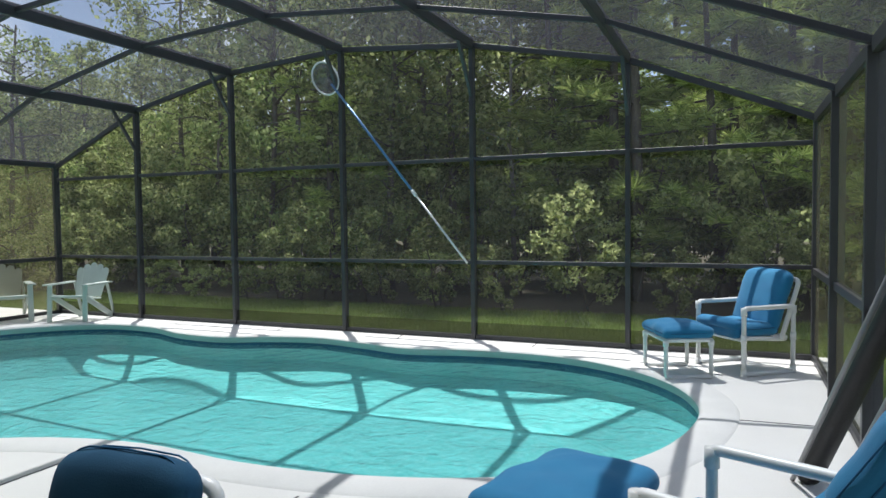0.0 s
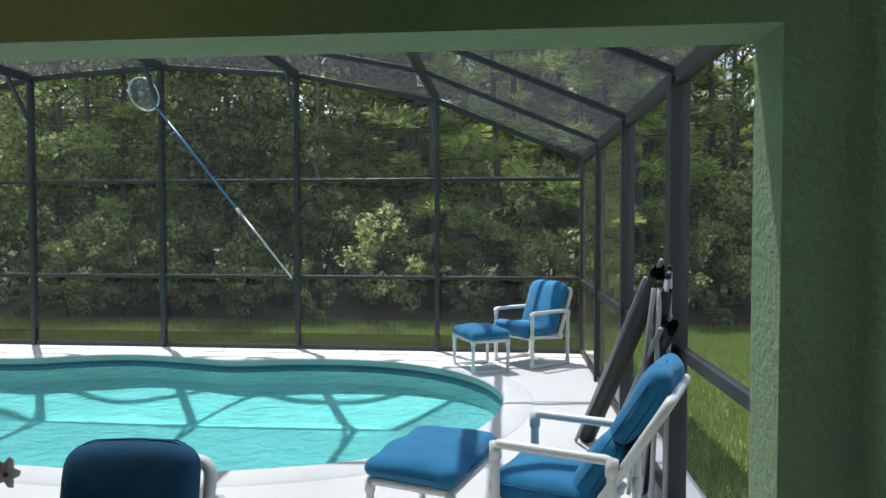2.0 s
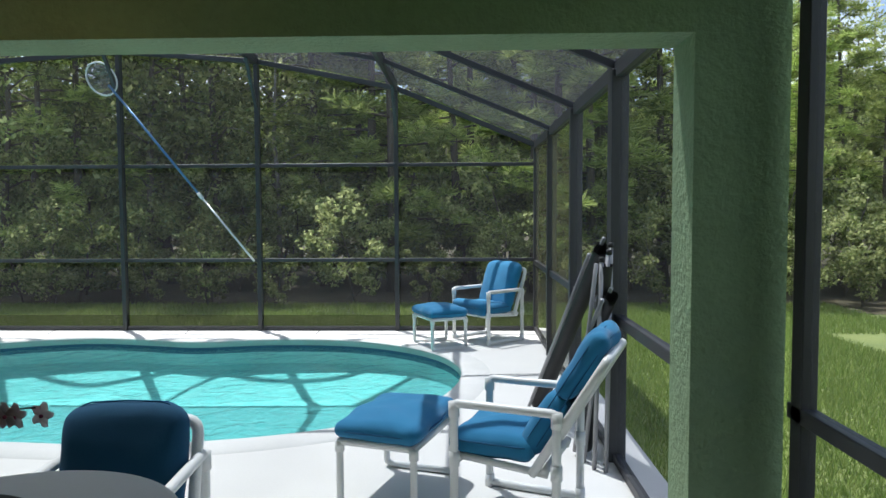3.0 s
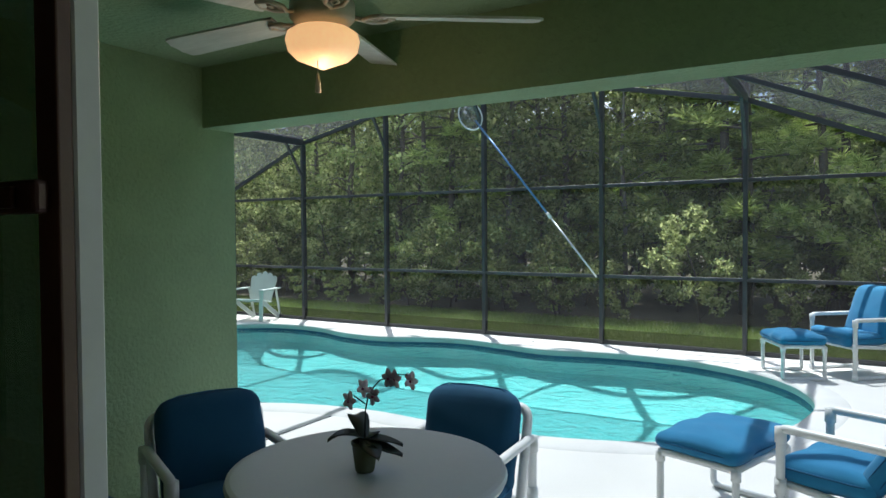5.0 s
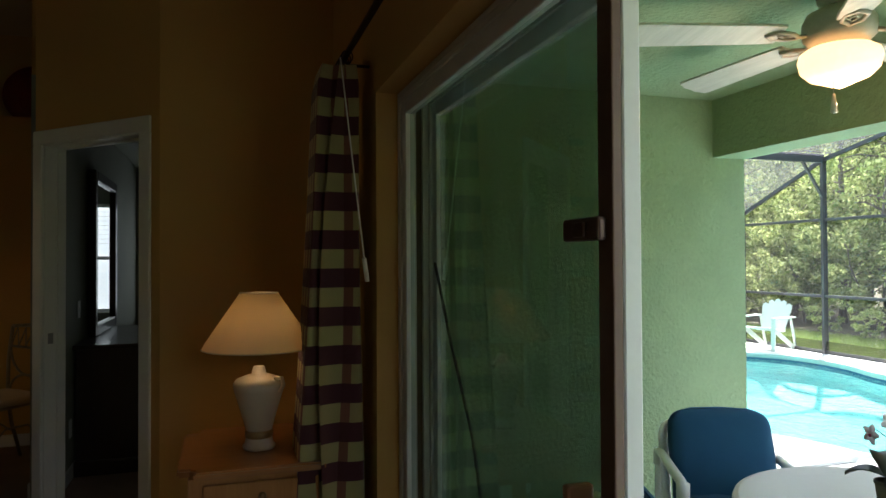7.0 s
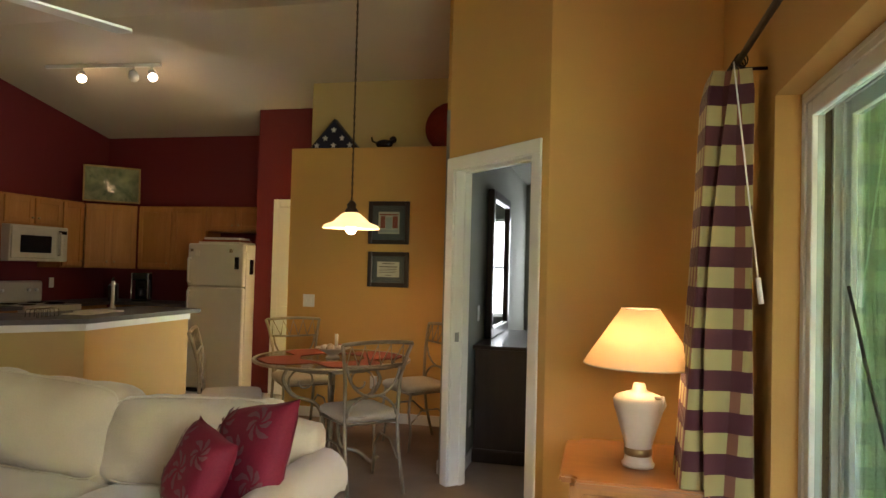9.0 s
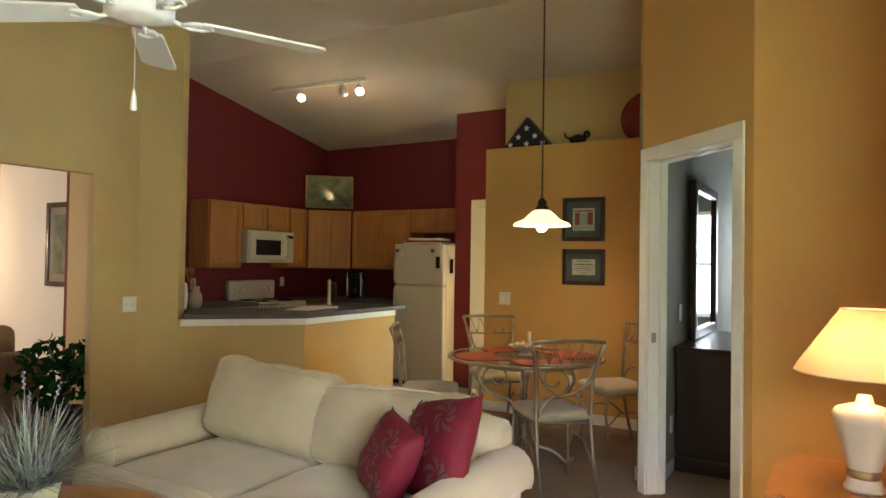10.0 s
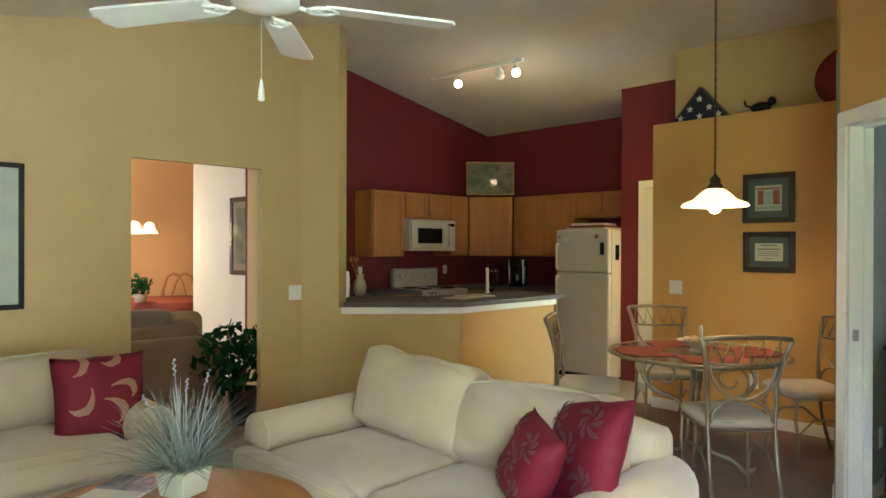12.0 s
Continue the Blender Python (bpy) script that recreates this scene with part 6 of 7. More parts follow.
part("rod", bm, "bronze", rd, smooth=True)
bm = bmesh.new()
lathe(bm, [(0, -0.03), (0.02, -0.02), (0.028, 0), (0.02, 0.02), (0, 0.03)], 14, (-2.70, -4.3, 2.315))
part("finial", bm, "bronze", rd, smooth=True)
bm = bmesh.new()
tube(bm, [(-2.44, -4.3, 2.31), (-2.44, -4.28, 2.29), (-2.44, -4.198, 2.29)], 0.007, 6)
part("bracket", bm, "bronze", rd, smooth=True)
for k in range(7):
    bm = bmesh.new()
    tube(bm, [(-2.61 + k * 0.04, -4.3 + 0.022 * math.cos(a), 2.303 + 0.024 * math.sin(a)) for a in [j * math.tau / 14 for j in range(14)]], 0.003, 5, True)
    part("ring", bm, "bronze", rd, smooth=True)
wn = thing("curtain_wand", (0, 0, 0), "slim white curtain pull wand hanging by the curtain", "curtain wand")
bm = bmesh.new()
tube(bm, [(-2.3, -4.338, 2.277), (-2.3, -4.25, 1.52)], 0.003, 6)
tube(bm, [(-2.3, -4.25, 1.52), (-2.3, -4.238, 1.43)], 0.009, 8)
part("wand", bm, "pvc", wn, smooth=True)

# living room fan
lf = ceiling_fan("ceiling_fan", (-1.295, -6.79, 2.37), ceil_z(-1.295), (156, 228, 300, 12, 84), 0.69, "white ceiling fan over the coffee table", False, "white", "white", 9)
bm = bmesh.new()
tube(bm, [(0.015, 0.0, -0.06), (0.015, 0.0, -0.27)], 0.0015, 5)
lathe(bm, [(0, -0.345), (0.012, -0.34), (0.009, -0.3), (0.003, -0.27), (0, -0.265)], 10, (0.015, 0, 0))
part("pull_chain", bm, "white", lf, smooth=True)

# ---- kitchen ----
BAR = [Vector((-3.30, -9.08, 0)), Vector((-4.0, -8.45, 0)), Vector((-5.3, -8.47, 0))]
bm = bmesh.new()
prism(bm, [(-3.283, -9.095), (-4.0, -8.45), (-4.05, -8.57), (-3.365, -9.18)], ZF, 1.05)
part("wall_bar", bm, "olive", None, "khaki painted half wall of the kitchen bar", "structure")
# second side of the half wall, its warm lighting put into the colour
bm = bmesh.new()
prism(bm, [(-4.001, -8.45), (-5.3, -8.47), (-5.3, -8.59), (-4.051, -8.57)], ZF, 1.05)
part("wall_bar_side", bm, "gold", None, "side of the bar's half wall, warm light put into its ochre", "structure")
bm = bmesh.new()
prism(bm, [(-3.284, -9.062), (-3.994, -8.433), (-5.302, -8.453), (-5.302, -8.468), (-4.0, -8.448), (-3.298, -9.077)], 1.0, 1.052)
part("bar_trim", bm, "white", None, "white painted trim under the bar top", "structure")
wt_ = thing("bar_worktop", (0, 0, 0), "dark speckled laminate bar worktop", "worktop")
bm = bmesh.new()
prism(bm, [(-3.27, -9.02), (-3.96, -8.385), (-5.40, -8.41), (-5.40, -9.1), (-4.3, -9.1), (-3.58, -9.75), (-3.565, -9.32)], 1.055, 1.09)
part("top", bm, "counter", wt_)


def cabinet(place, rz, w, d, h, doors, label, group, drawers=False):
    """A framed oak cabinet; its front faces +x, its back is at x = -d."""
    t = thing("cabinet", place, label, "cabinet", group, rz)
    bm = bmesh.new()
    box(bm, (-d, -w / 2 + 0.001, 0), (-0.02, w / 2 - 0.001, h), 0.003, 1)
    part("body", bm, "oak", t)
    dw = w / doors
    for k in range(doors):
        y0, y1 = -w / 2 + k * dw + 0.012, -w / 2 + (k + 1) * dw - 0.012
        z0, z1 = 0.02, h - 0.02
        bm = bmesh.new()
        st = 0.055
        for a, b in (((y0, z0), (y0 + st, z1)), ((y1 - st, z0), (y1, z1)), ((y0 + st, z0), (y1 - st, z0 + st)), ((y0 + st, z1 - st), (y1 - st, z1))):
            box(bm, (-0.019, a[0], a[1]), (0.002, b[0], b[1]), 0.003, 1)
        dr = part("door", bm, "oak", t)
        bm = bmesh.new()
        box(bm, (-0.018, y0 + st - 0.002, z0 + st - 0.002), (-0.008, y1 - st + 0.002, z1 - st + 0.002), 0.002, 1)
        part("door_panel", bm, "oak", dr)
        bm = bmesh.new()
        ky = y1 - 0.028 if (k % 2 == 0 and doors > 1) or doors == 1 else y0 + 0.028
        lathe(bm, [(0, 0), (0.007, 0.002), (0.006, 0.012), (0.013, 0.018), (0.011, 0.026), (0, 0.028)], 10)
        kz = z0 + 0.06 if place[2] > 1 else z1 - 0.06
        bmesh.ops.transform(bm, matrix=Matrix.Translation((0.003, ky, kz)) @ Matrix.Rotation(radians(90), 4, "Y"), verts=bm.verts)
        part("knob", bm, "brass", dr, smooth=True)
    return t


WZ, WH = 1.42, 0.76
G = "oak wall cabinets"
LBW = "honey oak wall cabinet with framed panel door"
for x0, x1, z0, h, n in ((-4.88, -5.36, WZ, WH, 1), (-5.36, -6.13, 1.865, WH - 0.445, 2), (-6.13, -6.46, WZ, WH, 1)):
    cabinet(((x0 + x1) / 2, -10.65, z0), 90, abs(x1 - x0) - 0.002, 0.326, h, n, LBW if n == 1 else "short honey oak wall cabinet over the microwave", G)
dv = Vector((-6.88 + 6.46, -10.27 + 10.65, 0))
cabinet(((-6.88 - 6.46) / 2, (-10.27 - 10.65) / 2, WZ), 45, dv.length - 0.006, 0.2, WH, 2, "honey oak corner wall cabinet with two narrow doors", G)
for y0, y1, z0, h, n in ((-10.26, -9.8, WZ, WH, 1), (-9.8, -9.33, WZ, WH, 1), (-9.33, -8.56, 1.88, WH - 0.46, 2)):
    cabinet((-6.88, (y0 + y1) / 2, z0), 0, y1 - y0 - 0.002, 0.316, h, n, LBW if n == 1 else "short honey oak wall cabinet over the refrigerator", G)
GB = "oak base cabinets"
for x0, x1 in ((-3.7, -4.5), (-4.5, -5.36), (-6.15, -6.6)):
    cabinet(((x0 + x1) / 2, -10.40, ZF + 0.005), 90, x0 - x1 - 0.004, 0.57, 0.87, 2 if x0 - x1 > 0.6 else 1, "honey oak base cabinet below the dark worktop", GB)
for y0, y1 in ((-10.39, -9.85), (-9.85, -9.32)):
    cabinet((-6.62, (y0 + y1) / 2, ZF + 0.005), 0, y1 - y0 - 0.004, 0.57, 0.87, 1, "honey oak base cabinet below the dark worktop", GB)
for x0, x1 in ((-4.42, -4.86), (-4.86, -5.32)):
    cabinet(((x0 + x1) / 2, -9.05, ZF + 0.005), -90, x0 - x1 - 0.004, 0.44, 0.87, 1, "honey oak base cabinet under the bar", GB)
wk = thing("worktop", (0, 0, 0), "dark speckled laminate worktop along the kitchen walls", "worktop")
for pts in ([(-3.57, -10.975), (-5.366, -10.975), (-5.366, -10.37), (-3.57, -10.37)], [(-6.145, -10.975), (-7.195, -10.975), (-7.195, -9.32), (-6.6, -9.32), (-6.6, -10.37), (-6.145, -10.37)]):
    bm = bmesh.new()
    prism(bm, pts, 1.0, 1.035)
    part("top", bm, "counter", wk)

mw = thing("microwave", (-5.745, -10.57, 1.485), "cream over-range microwave with a dark window below the cabinet", "microwave", rz=90)
bm = bmesh.new()
box(bm, (-0.40, -0.38, 0), (0, 0.38, 0.375), 0.008)
part("body", bm, "enamel", mw)
bm = bmesh.new()
box(bm, (0.001, -0.37, 0.03), (0.022, 0.2, 0.36), 0.012)
d_ = part("door", bm, "enamel", mw)
bm = bmesh.new()
box(bm, (0.0225, -0.27, 0.09), (0.027, 0.13, 0.27), 0.003)
part("window", bm, "black", d_, "black glass window")
bm = bmesh.new()
tube(bm, elbow([(0.022, 0.225, 0.07), (0.055, 0.225, 0.07), (0.055, 0.225, 0.31), (0.022, 0.225, 0.31)], 3, 0.02), 0.009, 8)
part("handle", bm, "enamel", d_, smooth=True)
bm = bmesh.new()
box(bm, (0.001, 0.25, 0.30), (0.004, 0.36, 0.335))
part("display", bm, "black", mw)
for k in range(12):
    bm = bmesh.new()
    box(bm, (0.001, 0.255 + 0.036 * (k % 3), 0.06 + 0.055 * (k // 3)), (0.006, 0.283 + 0.036 * (k % 3), 0.095 + 0.055 * (k // 3)), 0.002, 1)
    part("button", bm, "enamel", mw)

st = thing("stove", (-5.755, -10.36, ZF), "cream freestanding electric range against the red wall", "stove", rz=90)
bm = bmesh.new()
box(bm, (-0.6, -0.378, 0.02), (0, 0.378, 0.91), 0.008)
part("body", bm, "enamel", st)
bm = bmesh.new()
box(bm, (-0.6, -0.375, 0.912), (-0.51, 0.375, 1.15), 0.03, 3)
part("backguard", bm, "enamel", st)
bm = bmesh.new()
box(bm, (0.002, -0.35, 0.25), (0.03, 0.35, 0.8), 0.008)
o_ = part("oven_door", bm, "enamel", st)
bm = bmesh.new()
box(bm, (0.031, -0.22, 0.4), (0.034, 0.22, 0.62))
part("window", bm, "black", o_)
for k in range(4):
    bm = bmesh.new()
    x, y, r = (-0.42 if k < 2 else -0.17), (-0.18 if k % 2 else 0.18), (0.075, 0.095)[(k + k // 2) % 2]
    for rr in (r, r * 0.72, r * 0.44, r * 0.2):
        tube(bm, [(x + rr * math.cos(a), y + rr * math.sin(a), 0.918) for a in [j * math.tau / 20 for j in range(20)]], 0.005, 5, True)
    part("burner", bm, "black", st, smooth=True)
    bm = bmesh.new()
    lathe(bm, [(0, 0), (0.02, 0), (0.017, 0.02), (0, 0.022)], 12)
    bmesh.ops.transform(bm, matrix=Matrix.Translation((-0.509, -0.27 + (0.1 if k % 2 else 0) + (0.44 if k > 1 else 0), 1.05)) @ Matrix.Rotation(radians(90), 4, "Y"), verts=bm.verts)
    part("knob", bm, "white", st, smooth=True)

fr_ = thing("refrigerator", (-6.26, -8.825, ZF), "cream top-freezer refrigerator in the kitchen alcove", "refrigerator")
bm = bmesh.new()
box(bm, (-0.72, -0.32, 0.03), (-0.065, 0.345, 1.605), 0.012)
part("body", bm, "enamel", fr_)
for nm, z0, z1 in (("fridge_door", 0.055, 1.135), ("freezer_door", 1.145, 1.605)):
    bm = bmesh.new()
    box(bm, (-0.062, -0.32, z0), (0.0, 0.345, z1), 0.018, 3)
    dd = part(nm, bm, "enamel", fr_)
    bm = bmesh.new()
    a, b = (z0 + 0.55, z1 - 0.04) if nm[2] == "i" else (z0 + 0.04, z0 + 0.3)
    tube(bm, elbow([(0, -0.285, a), (0.04, -0.285, a), (0.04, -0.285, b), (0, -0.285, b)], 3, 0.02), 0.011, 8)
    part("handle", bm, "enamel", dd, smooth=True)
bm = bmesh.new()
box(bm, (-0.6, -0.33, 0.0), (-0.03, 0.33, 0.05), 0.004)
part("toe_grille", bm, "black", fr_)
for k, (y, z, w, h, c) in enumerate(((-0.2, 1.5, 0.05, 0.06, "paper"), (-0.27, 1.53, 0.035, 0.03, "steel"), (0.2, 1.53, 0.04, 0.04, "steel"), (0.27, 1.4, 0.05, 0.13, "black"))):
    t = thing("fridge_magnet", (-6.259, -8.825 + y, ZF + z), "small magnet on the refrigerator door", "magnet", "refrigerator magnets")
    bm = bmesh.new()
    box(bm, (0.0, -w / 2, -h / 2), (0.006, w / 2, h / 2), 0.001, 1)
    part("plate", bm, c, t)
t = thing("phone_holder", (-6.42, -8.478, ZF + 1.36), "small black holder on the refrigerator side", "holder")
bm = bmesh.new()
box(bm, (-0.035, 0, -0.08), (0.035, 0.012, 0.08), 0.006)
part("plate", bm, "black", t)
for k, (z, w, d, c) in enumerate(((0, 0.5, 0.34, "paper"), (0.026, 0.44, 0.3, "orange"), (0.05, 0.4, 0.3, "matboard"))):
    t = thing("board_game_box", (-6.60, -8.88, ZF + 1.606 + z), "flat cardboard box stacked on top of the refrigerator", "box", "boxes on the refrigerator", k * 3)
    bm = bmesh.new()
    box(bm, (-d / 2, -w / 2, 0), (d / 2, w / 2, 0.024), 0.002, 1)
    part("lid", bm, c, t)


def framed(place, rz, w, h, fw, frame_m, art, label, matw=0.06, tilt=0, glass=True, group="", mat_m="matboard"):
    """A framed picture facing +x of its own axes, origin at its centre."""
    t = thing("framed_picture", place, label, "picture", group, rz)
    m = Matrix.Rotation(radians(tilt), 4, "Y")
    bm = bmesh.new()
    for a, b in (((-w / 2, -h / 2), (-w / 2 + fw, h / 2)), ((w / 2 - fw, -h / 2), (w / 2, h / 2)), ((-w / 2 + fw, -h / 2), (w / 2 - fw, -h / 2 + fw)), ((-w / 2 + fw, h / 2 - fw), (w / 2 - fw, h / 2))):
        box(bm, (0.001, a[0], a[1]), (0.024, b[0], b[1]), 0.005, 2, m)
    part("frame", bm, frame_m, t)
    bm = bmesh.new()
    box(bm, (0.002, -w / 2 + fw - 0.004, -h / 2 + fw - 0.004), (0.008, w / 2 - fw + 0.004, h / 2 - fw + 0.004), 0, 1, m)
    part("mat", bm, mat_m, t)
    bm = bmesh.new()
    box(bm, (0.0082, -w / 2 + fw + matw, -h / 2 + fw + matw), (0.0105, w / 2 - fw - matw, h / 2 - fw - matw), 0, 1, m)
    part("print", bm, art, t)
    if glass:
        bm = bmesh.new()
        bm.faces.new([bm.verts.new(m @ Vector((0.014, a, b))) for a, b in ((-w / 2 + fw, -h / 2 + fw), (w / 2 - fw, -h / 2 + fw), (w / 2 - fw, h / 2 - fw), (-w / 2 + fw, h / 2 - fw))])
        g = part("glass", bm, "glass", t)
        g.visible_shadow = False
        if g.data.polygons[0].normal.x < 0:
            g.data.flip_normals()
    return t


pa = framed((LEX + 0.001, -6.675, 1.925), 0, 0.39, 0.39, 0.04, "darkwood", "paper", "small dark-framed print of a red door on the ochre wall", 0.055, 0, True, "pictures by the dining table", "greymat")
pb = framed((LEX + 0.001, -6.67, 1.50), 0, 0.39, 0.32, 0.04, "darkwood", "paper", "small dark-framed document on the ochre wall", 0.05, 0, True, "pictures by the dining table", "greymat")
for pic, m_, bars in ((pa, "maroon_ink", ((-0.08, -0.035, -0.05, 0.06), (0.035, 0.085, -0.05, 0.06), (-0.09, 0.09, 0.068, 0.08))), (pa, "stone_ink", ((-0.03, 0.03, -0.055, 0.05), (-0.09, 0.09, -0.09, -0.062))), (pb, "text_ink", ((-0.06, 0.06, 0.05, 0.056), (-0.085, 0.085, 0.02, 0.028), (-0.08, 0.08, 0.0, 0.004), (-0.08, 0.08, -0.015, -0.011), (-0.08, 0.07, -0.03, -0.026), (-0.03, 0.03, -0.055, -0.05)))):
    for y0, y1, z0, z1 in bars:
        bm = bmesh.new()
        box(bm, (0.0108, y0, z0), (0.0116, y1, z1))
        part("printed_shape", bm, m_, pic)
framed((-6.70, -10.50, 2.185 + 0.235), 45, 0.62, 0.44, 0.02, "brass", "print_b", "thin gold-framed green landscape print leaning on the cabinets", 0.0, -8)
framed((-0.72, -9.299, 1.585), 90, 0.86, 0.86, 0.03, "black", "matboard", "large black-framed picture with a pale mat on the khaki wall", 0.1)
framed((-3.599, -11.2, 1.64), 0, 0.54, 0.82, 0.05, "darkwood", "print_b", "tall dark-framed landscape print in the next room", 0.07, 0, True, "", "tanmat")
framed((-3.561, -9.95, 1.62), 180, 0.3, 0.55, 0.02, "darkwood", "print_a", "narrow dark-framed picture beside the kitchen pillar", 0.02, 0, False)

def switch(place, rz, n=2, outlet=False):
    t = thing("outlet" if outlet else "light_switch", place, "white plastic " + ("wall outlet" if outlet else "light switch plate") + " on the wall", "outlet" if outlet else "light switch", "wall outlets" if outlet else "light switches", rz)
    w = 0.07 if n == 1 else 0.115
    bm = bmesh.new()
    box(bm, (0.001, -w / 2, -0.058), (0.007, w / 2, 0.058), 0.003, 2)
    part("plate", bm, "white", t)
    for k in range(n):
        y = 0 if n == 1 else (-0.024 + 0.048 * k)
        for z in ((-0.022, 0.022) if outlet else (0,)):
            bm = bmesh.new()
            box(bm, (0.007, y - (0.012 if outlet else 0.005), z - 0.012), (0.009 if outlet else 0.016, y + (0.012 if outlet else 0.005), z + 0.012), 0.001, 1)
            part("socket" if outlet else "toggle", bm, "white", t)


switch((LEX, -7.44, 1.19), 0)
switch((-3.01, -9.299, 1.17), 90, 2)
switch((-4.86, -5.689, 1.19), 90, 1)
switch((LEX, -6.78, 0.47), 0, 1, True)
for x, y, r in ((-4.95, -10.979, 90), (-6.35, -10.979, 90), (-7.199, -9.6, 0)):
    switch((x, y, 1.24), r, 1, True)
switch((-4.6, -5.689, 0.45), 90, 1, True)

# small things on the worktops
cm = thing("coffee_maker", (-6.85, -10.15, 1.036), "black coffee maker with chrome trim on the worktop", "coffee maker", rz=20)
bm = bmesh.new()
box(bm, (-0.1, -0.09, 0), (0.1, 0.09, 0.03), 0.01)
box(bm, (-0.1, -0.09, 0.03), (-0.03, 0.09, 0.30), 0.01)
box(bm, (-0.1, -0.09, 0.25), (0.1, 0.09, 0.34), 0.015)
part("body", bm, "black", cm)
bm = bmesh.new()
lathe(bm, [(0, 0.032), (0.055, 0.032), (0.065, 0.08), (0.055, 0.14), (0.05, 0.16), (0, 0.16)], 18, (0.035, 0, 0))
part("carafe", bm, "black", cm, smooth=True)
for y in (-0.094, 0.091):
    bm = bmesh.new()
    box(bm, (0.09, y, 0.03), (0.103, y + 0.012, 0.34), 0.003)
    part("chrome_strip", bm, "steel", cm, "chrome strip")
kb = thing("knife_block", (-6.7, -10.42, 1.036), "dark wooden knife block with black handles on the worktop", "knife block", rz=30)
bm = bmesh.new()
box(bm, (-0.06, -0.05, 0), (0.06, 0.05, 0.2), 0.006, 2, Matrix.Rotation(radians(12), 4, "Y"))
part("block", bm, "darkwood", kb)
for k in range(5):
    bm = bmesh.new()
    box(bm, (-0.03 + 0.02 * k, -0.012, 0.2), (-0.018 + 0.02 * k, 0.012, 0.28), 0.004, 1, Matrix.Rotation(radians(12), 4, "Y"))
    part("knife_handle", bm, "black", kb)
vz = thing("white_jug", (-4.35, -10.2, 1.036), "white ceramic jug holding wooden utensils on the worktop", "jug")
bm = bmesh.new()
lathe(bm, [(0, 0), (0.05, 0), (0.07, 0.06), (0.06, 0.13), (0.035, 0.18), (0.045, 0.21), (0.038, 0.21), (0, 0.17)], 20)
part("body", bm, "ceramic", vz, smooth=True)
for k, (x, y) in enumerate(((0.06, 0.03), (0.1, -0.02), (0.03, -0.05))):
    bm = bmesh.new()
    tube(bm, [(0, 0, 0.12), (x, y, 0.36)], 0.005, 6)
    bmesh.ops.create_uvsphere(bm, u_segments=8, v_segments=6, radius=0.02, matrix=Matrix.Translation((x, y, 0.37)) @ Matrix.Diagonal((1, 0.4, 1.4, 1)))
    part("wooden_spoon", bm, "oak", vz, smooth=True)
ph = thing("wall_phone", (-3.58, -9.5, 1.20), "white corded telephone on the pillar's kitchen side", "telephone", rz=180)
bm = bmesh.new()
box(bm, (0.018, -0.05, -0.11), (0.05, 0.05, 0.11), 0.01)
part("base", bm, "white", ph)
bm = bmesh.new()
tube(bm, elbow([(0.06, 0.0, -0.1), (0.085, 0, -0.1), (0.095, 0, 0), (0.085, 0, 0.1), (0.06, 0, 0.1)], 4, 0.05), 0.02, 10)
part("handset", bm, "white", ph, smooth=True)
fa = thing("faucet", (-4.95, -9.0, 1.091), "tall slim pale kitchen faucet on the bar worktop", "faucet")
bm = bmesh.new()
lathe(bm, [(0, 0), (0.03, 0), (0.028, 0.012), (0.016, 0.02), (0.014, 0.19), (0.017, 0.2), (0.017, 0.235), (0.01, 0.245), (0, 0.245)], 16)
part("spout", bm, "enamel", fa, smooth=True)
for k, (x, y, a, m_) in enumerate(((-4.35, -8.75, 10, "paper"), (-4.55, -8.8, -12, "matboard"))):
    t = thing("paper_stack", (x, y, 1.091), "loose papers lying on the bar worktop", "papers", "papers on the bar", a)
    bm = bmesh.new()
    box(bm, (-0.15, -0.11, 0), (0.15, 0.11, 0.006 + 0.006 * k), 0.001, 1)
    part("sheets", bm, m_, t)
gl = thing("wire_trivet", (-3.95, -8.78, 1.091), "small bright wire rack on the bar worktop", "rack")
bm = bmesh.new()
for k in range(6):
    tube(bm, elbow([(-0.1 + 0.04 * k, -0.05, 0), (-0.1 + 0.04 * k, -0.05, 0.06), (-0.1 + 0.04 * k, 0.05, 0.06), (-0.1 + 0.04 * k, 0.05, 0)], 2, 0.02), 0.003, 5)
tube(bm, [(-0.1, 0.05, 0.004), (0.1, 0.05, 0.004)], 0.003, 5)
part("wires", bm, "steel", gl, smooth=True)

# track light
tr_ = thing("track_light", (0, 0, 0), "white ceiling track with three spotlights, two lit, over the kitchen", "track light")
A, B = Vector((-5.35, -10.2, ceil_z(-5.35) - 0.02)), Vector((-5.42, -8.95, ceil_z(-5.42) - 0.02))
bm = bmesh.new()
beam(bm, A, B, 0.035, 0.03)
part("track", bm, "white", tr_)
for k, u in enumerate((0.32, 0.77, 0.93)):
    p = A.lerp(B, u)
    d = Vector((0.6, 0.55, -0.58)).normalized()
    bm = bmesh.new()
    tube(bm, [p, p - Vector((0, 0, 0.07))], 0.008, 6)
    q = p - Vector((0, 0, 0.09))
    tube(bm, [q - d * 0.06, q - d * 0.03, q + d * 0.07], [0.02, 0.04, 0.048], 14)
    s = part("spot", bm, "white", tr_, smooth=True)
    if k != 1:
        bm = bmesh.new()
        tube(bm, [q + d * 0.071, q + d * 0.078], 0.042, 14)
        part("lit_face", bm, "bulb", s)

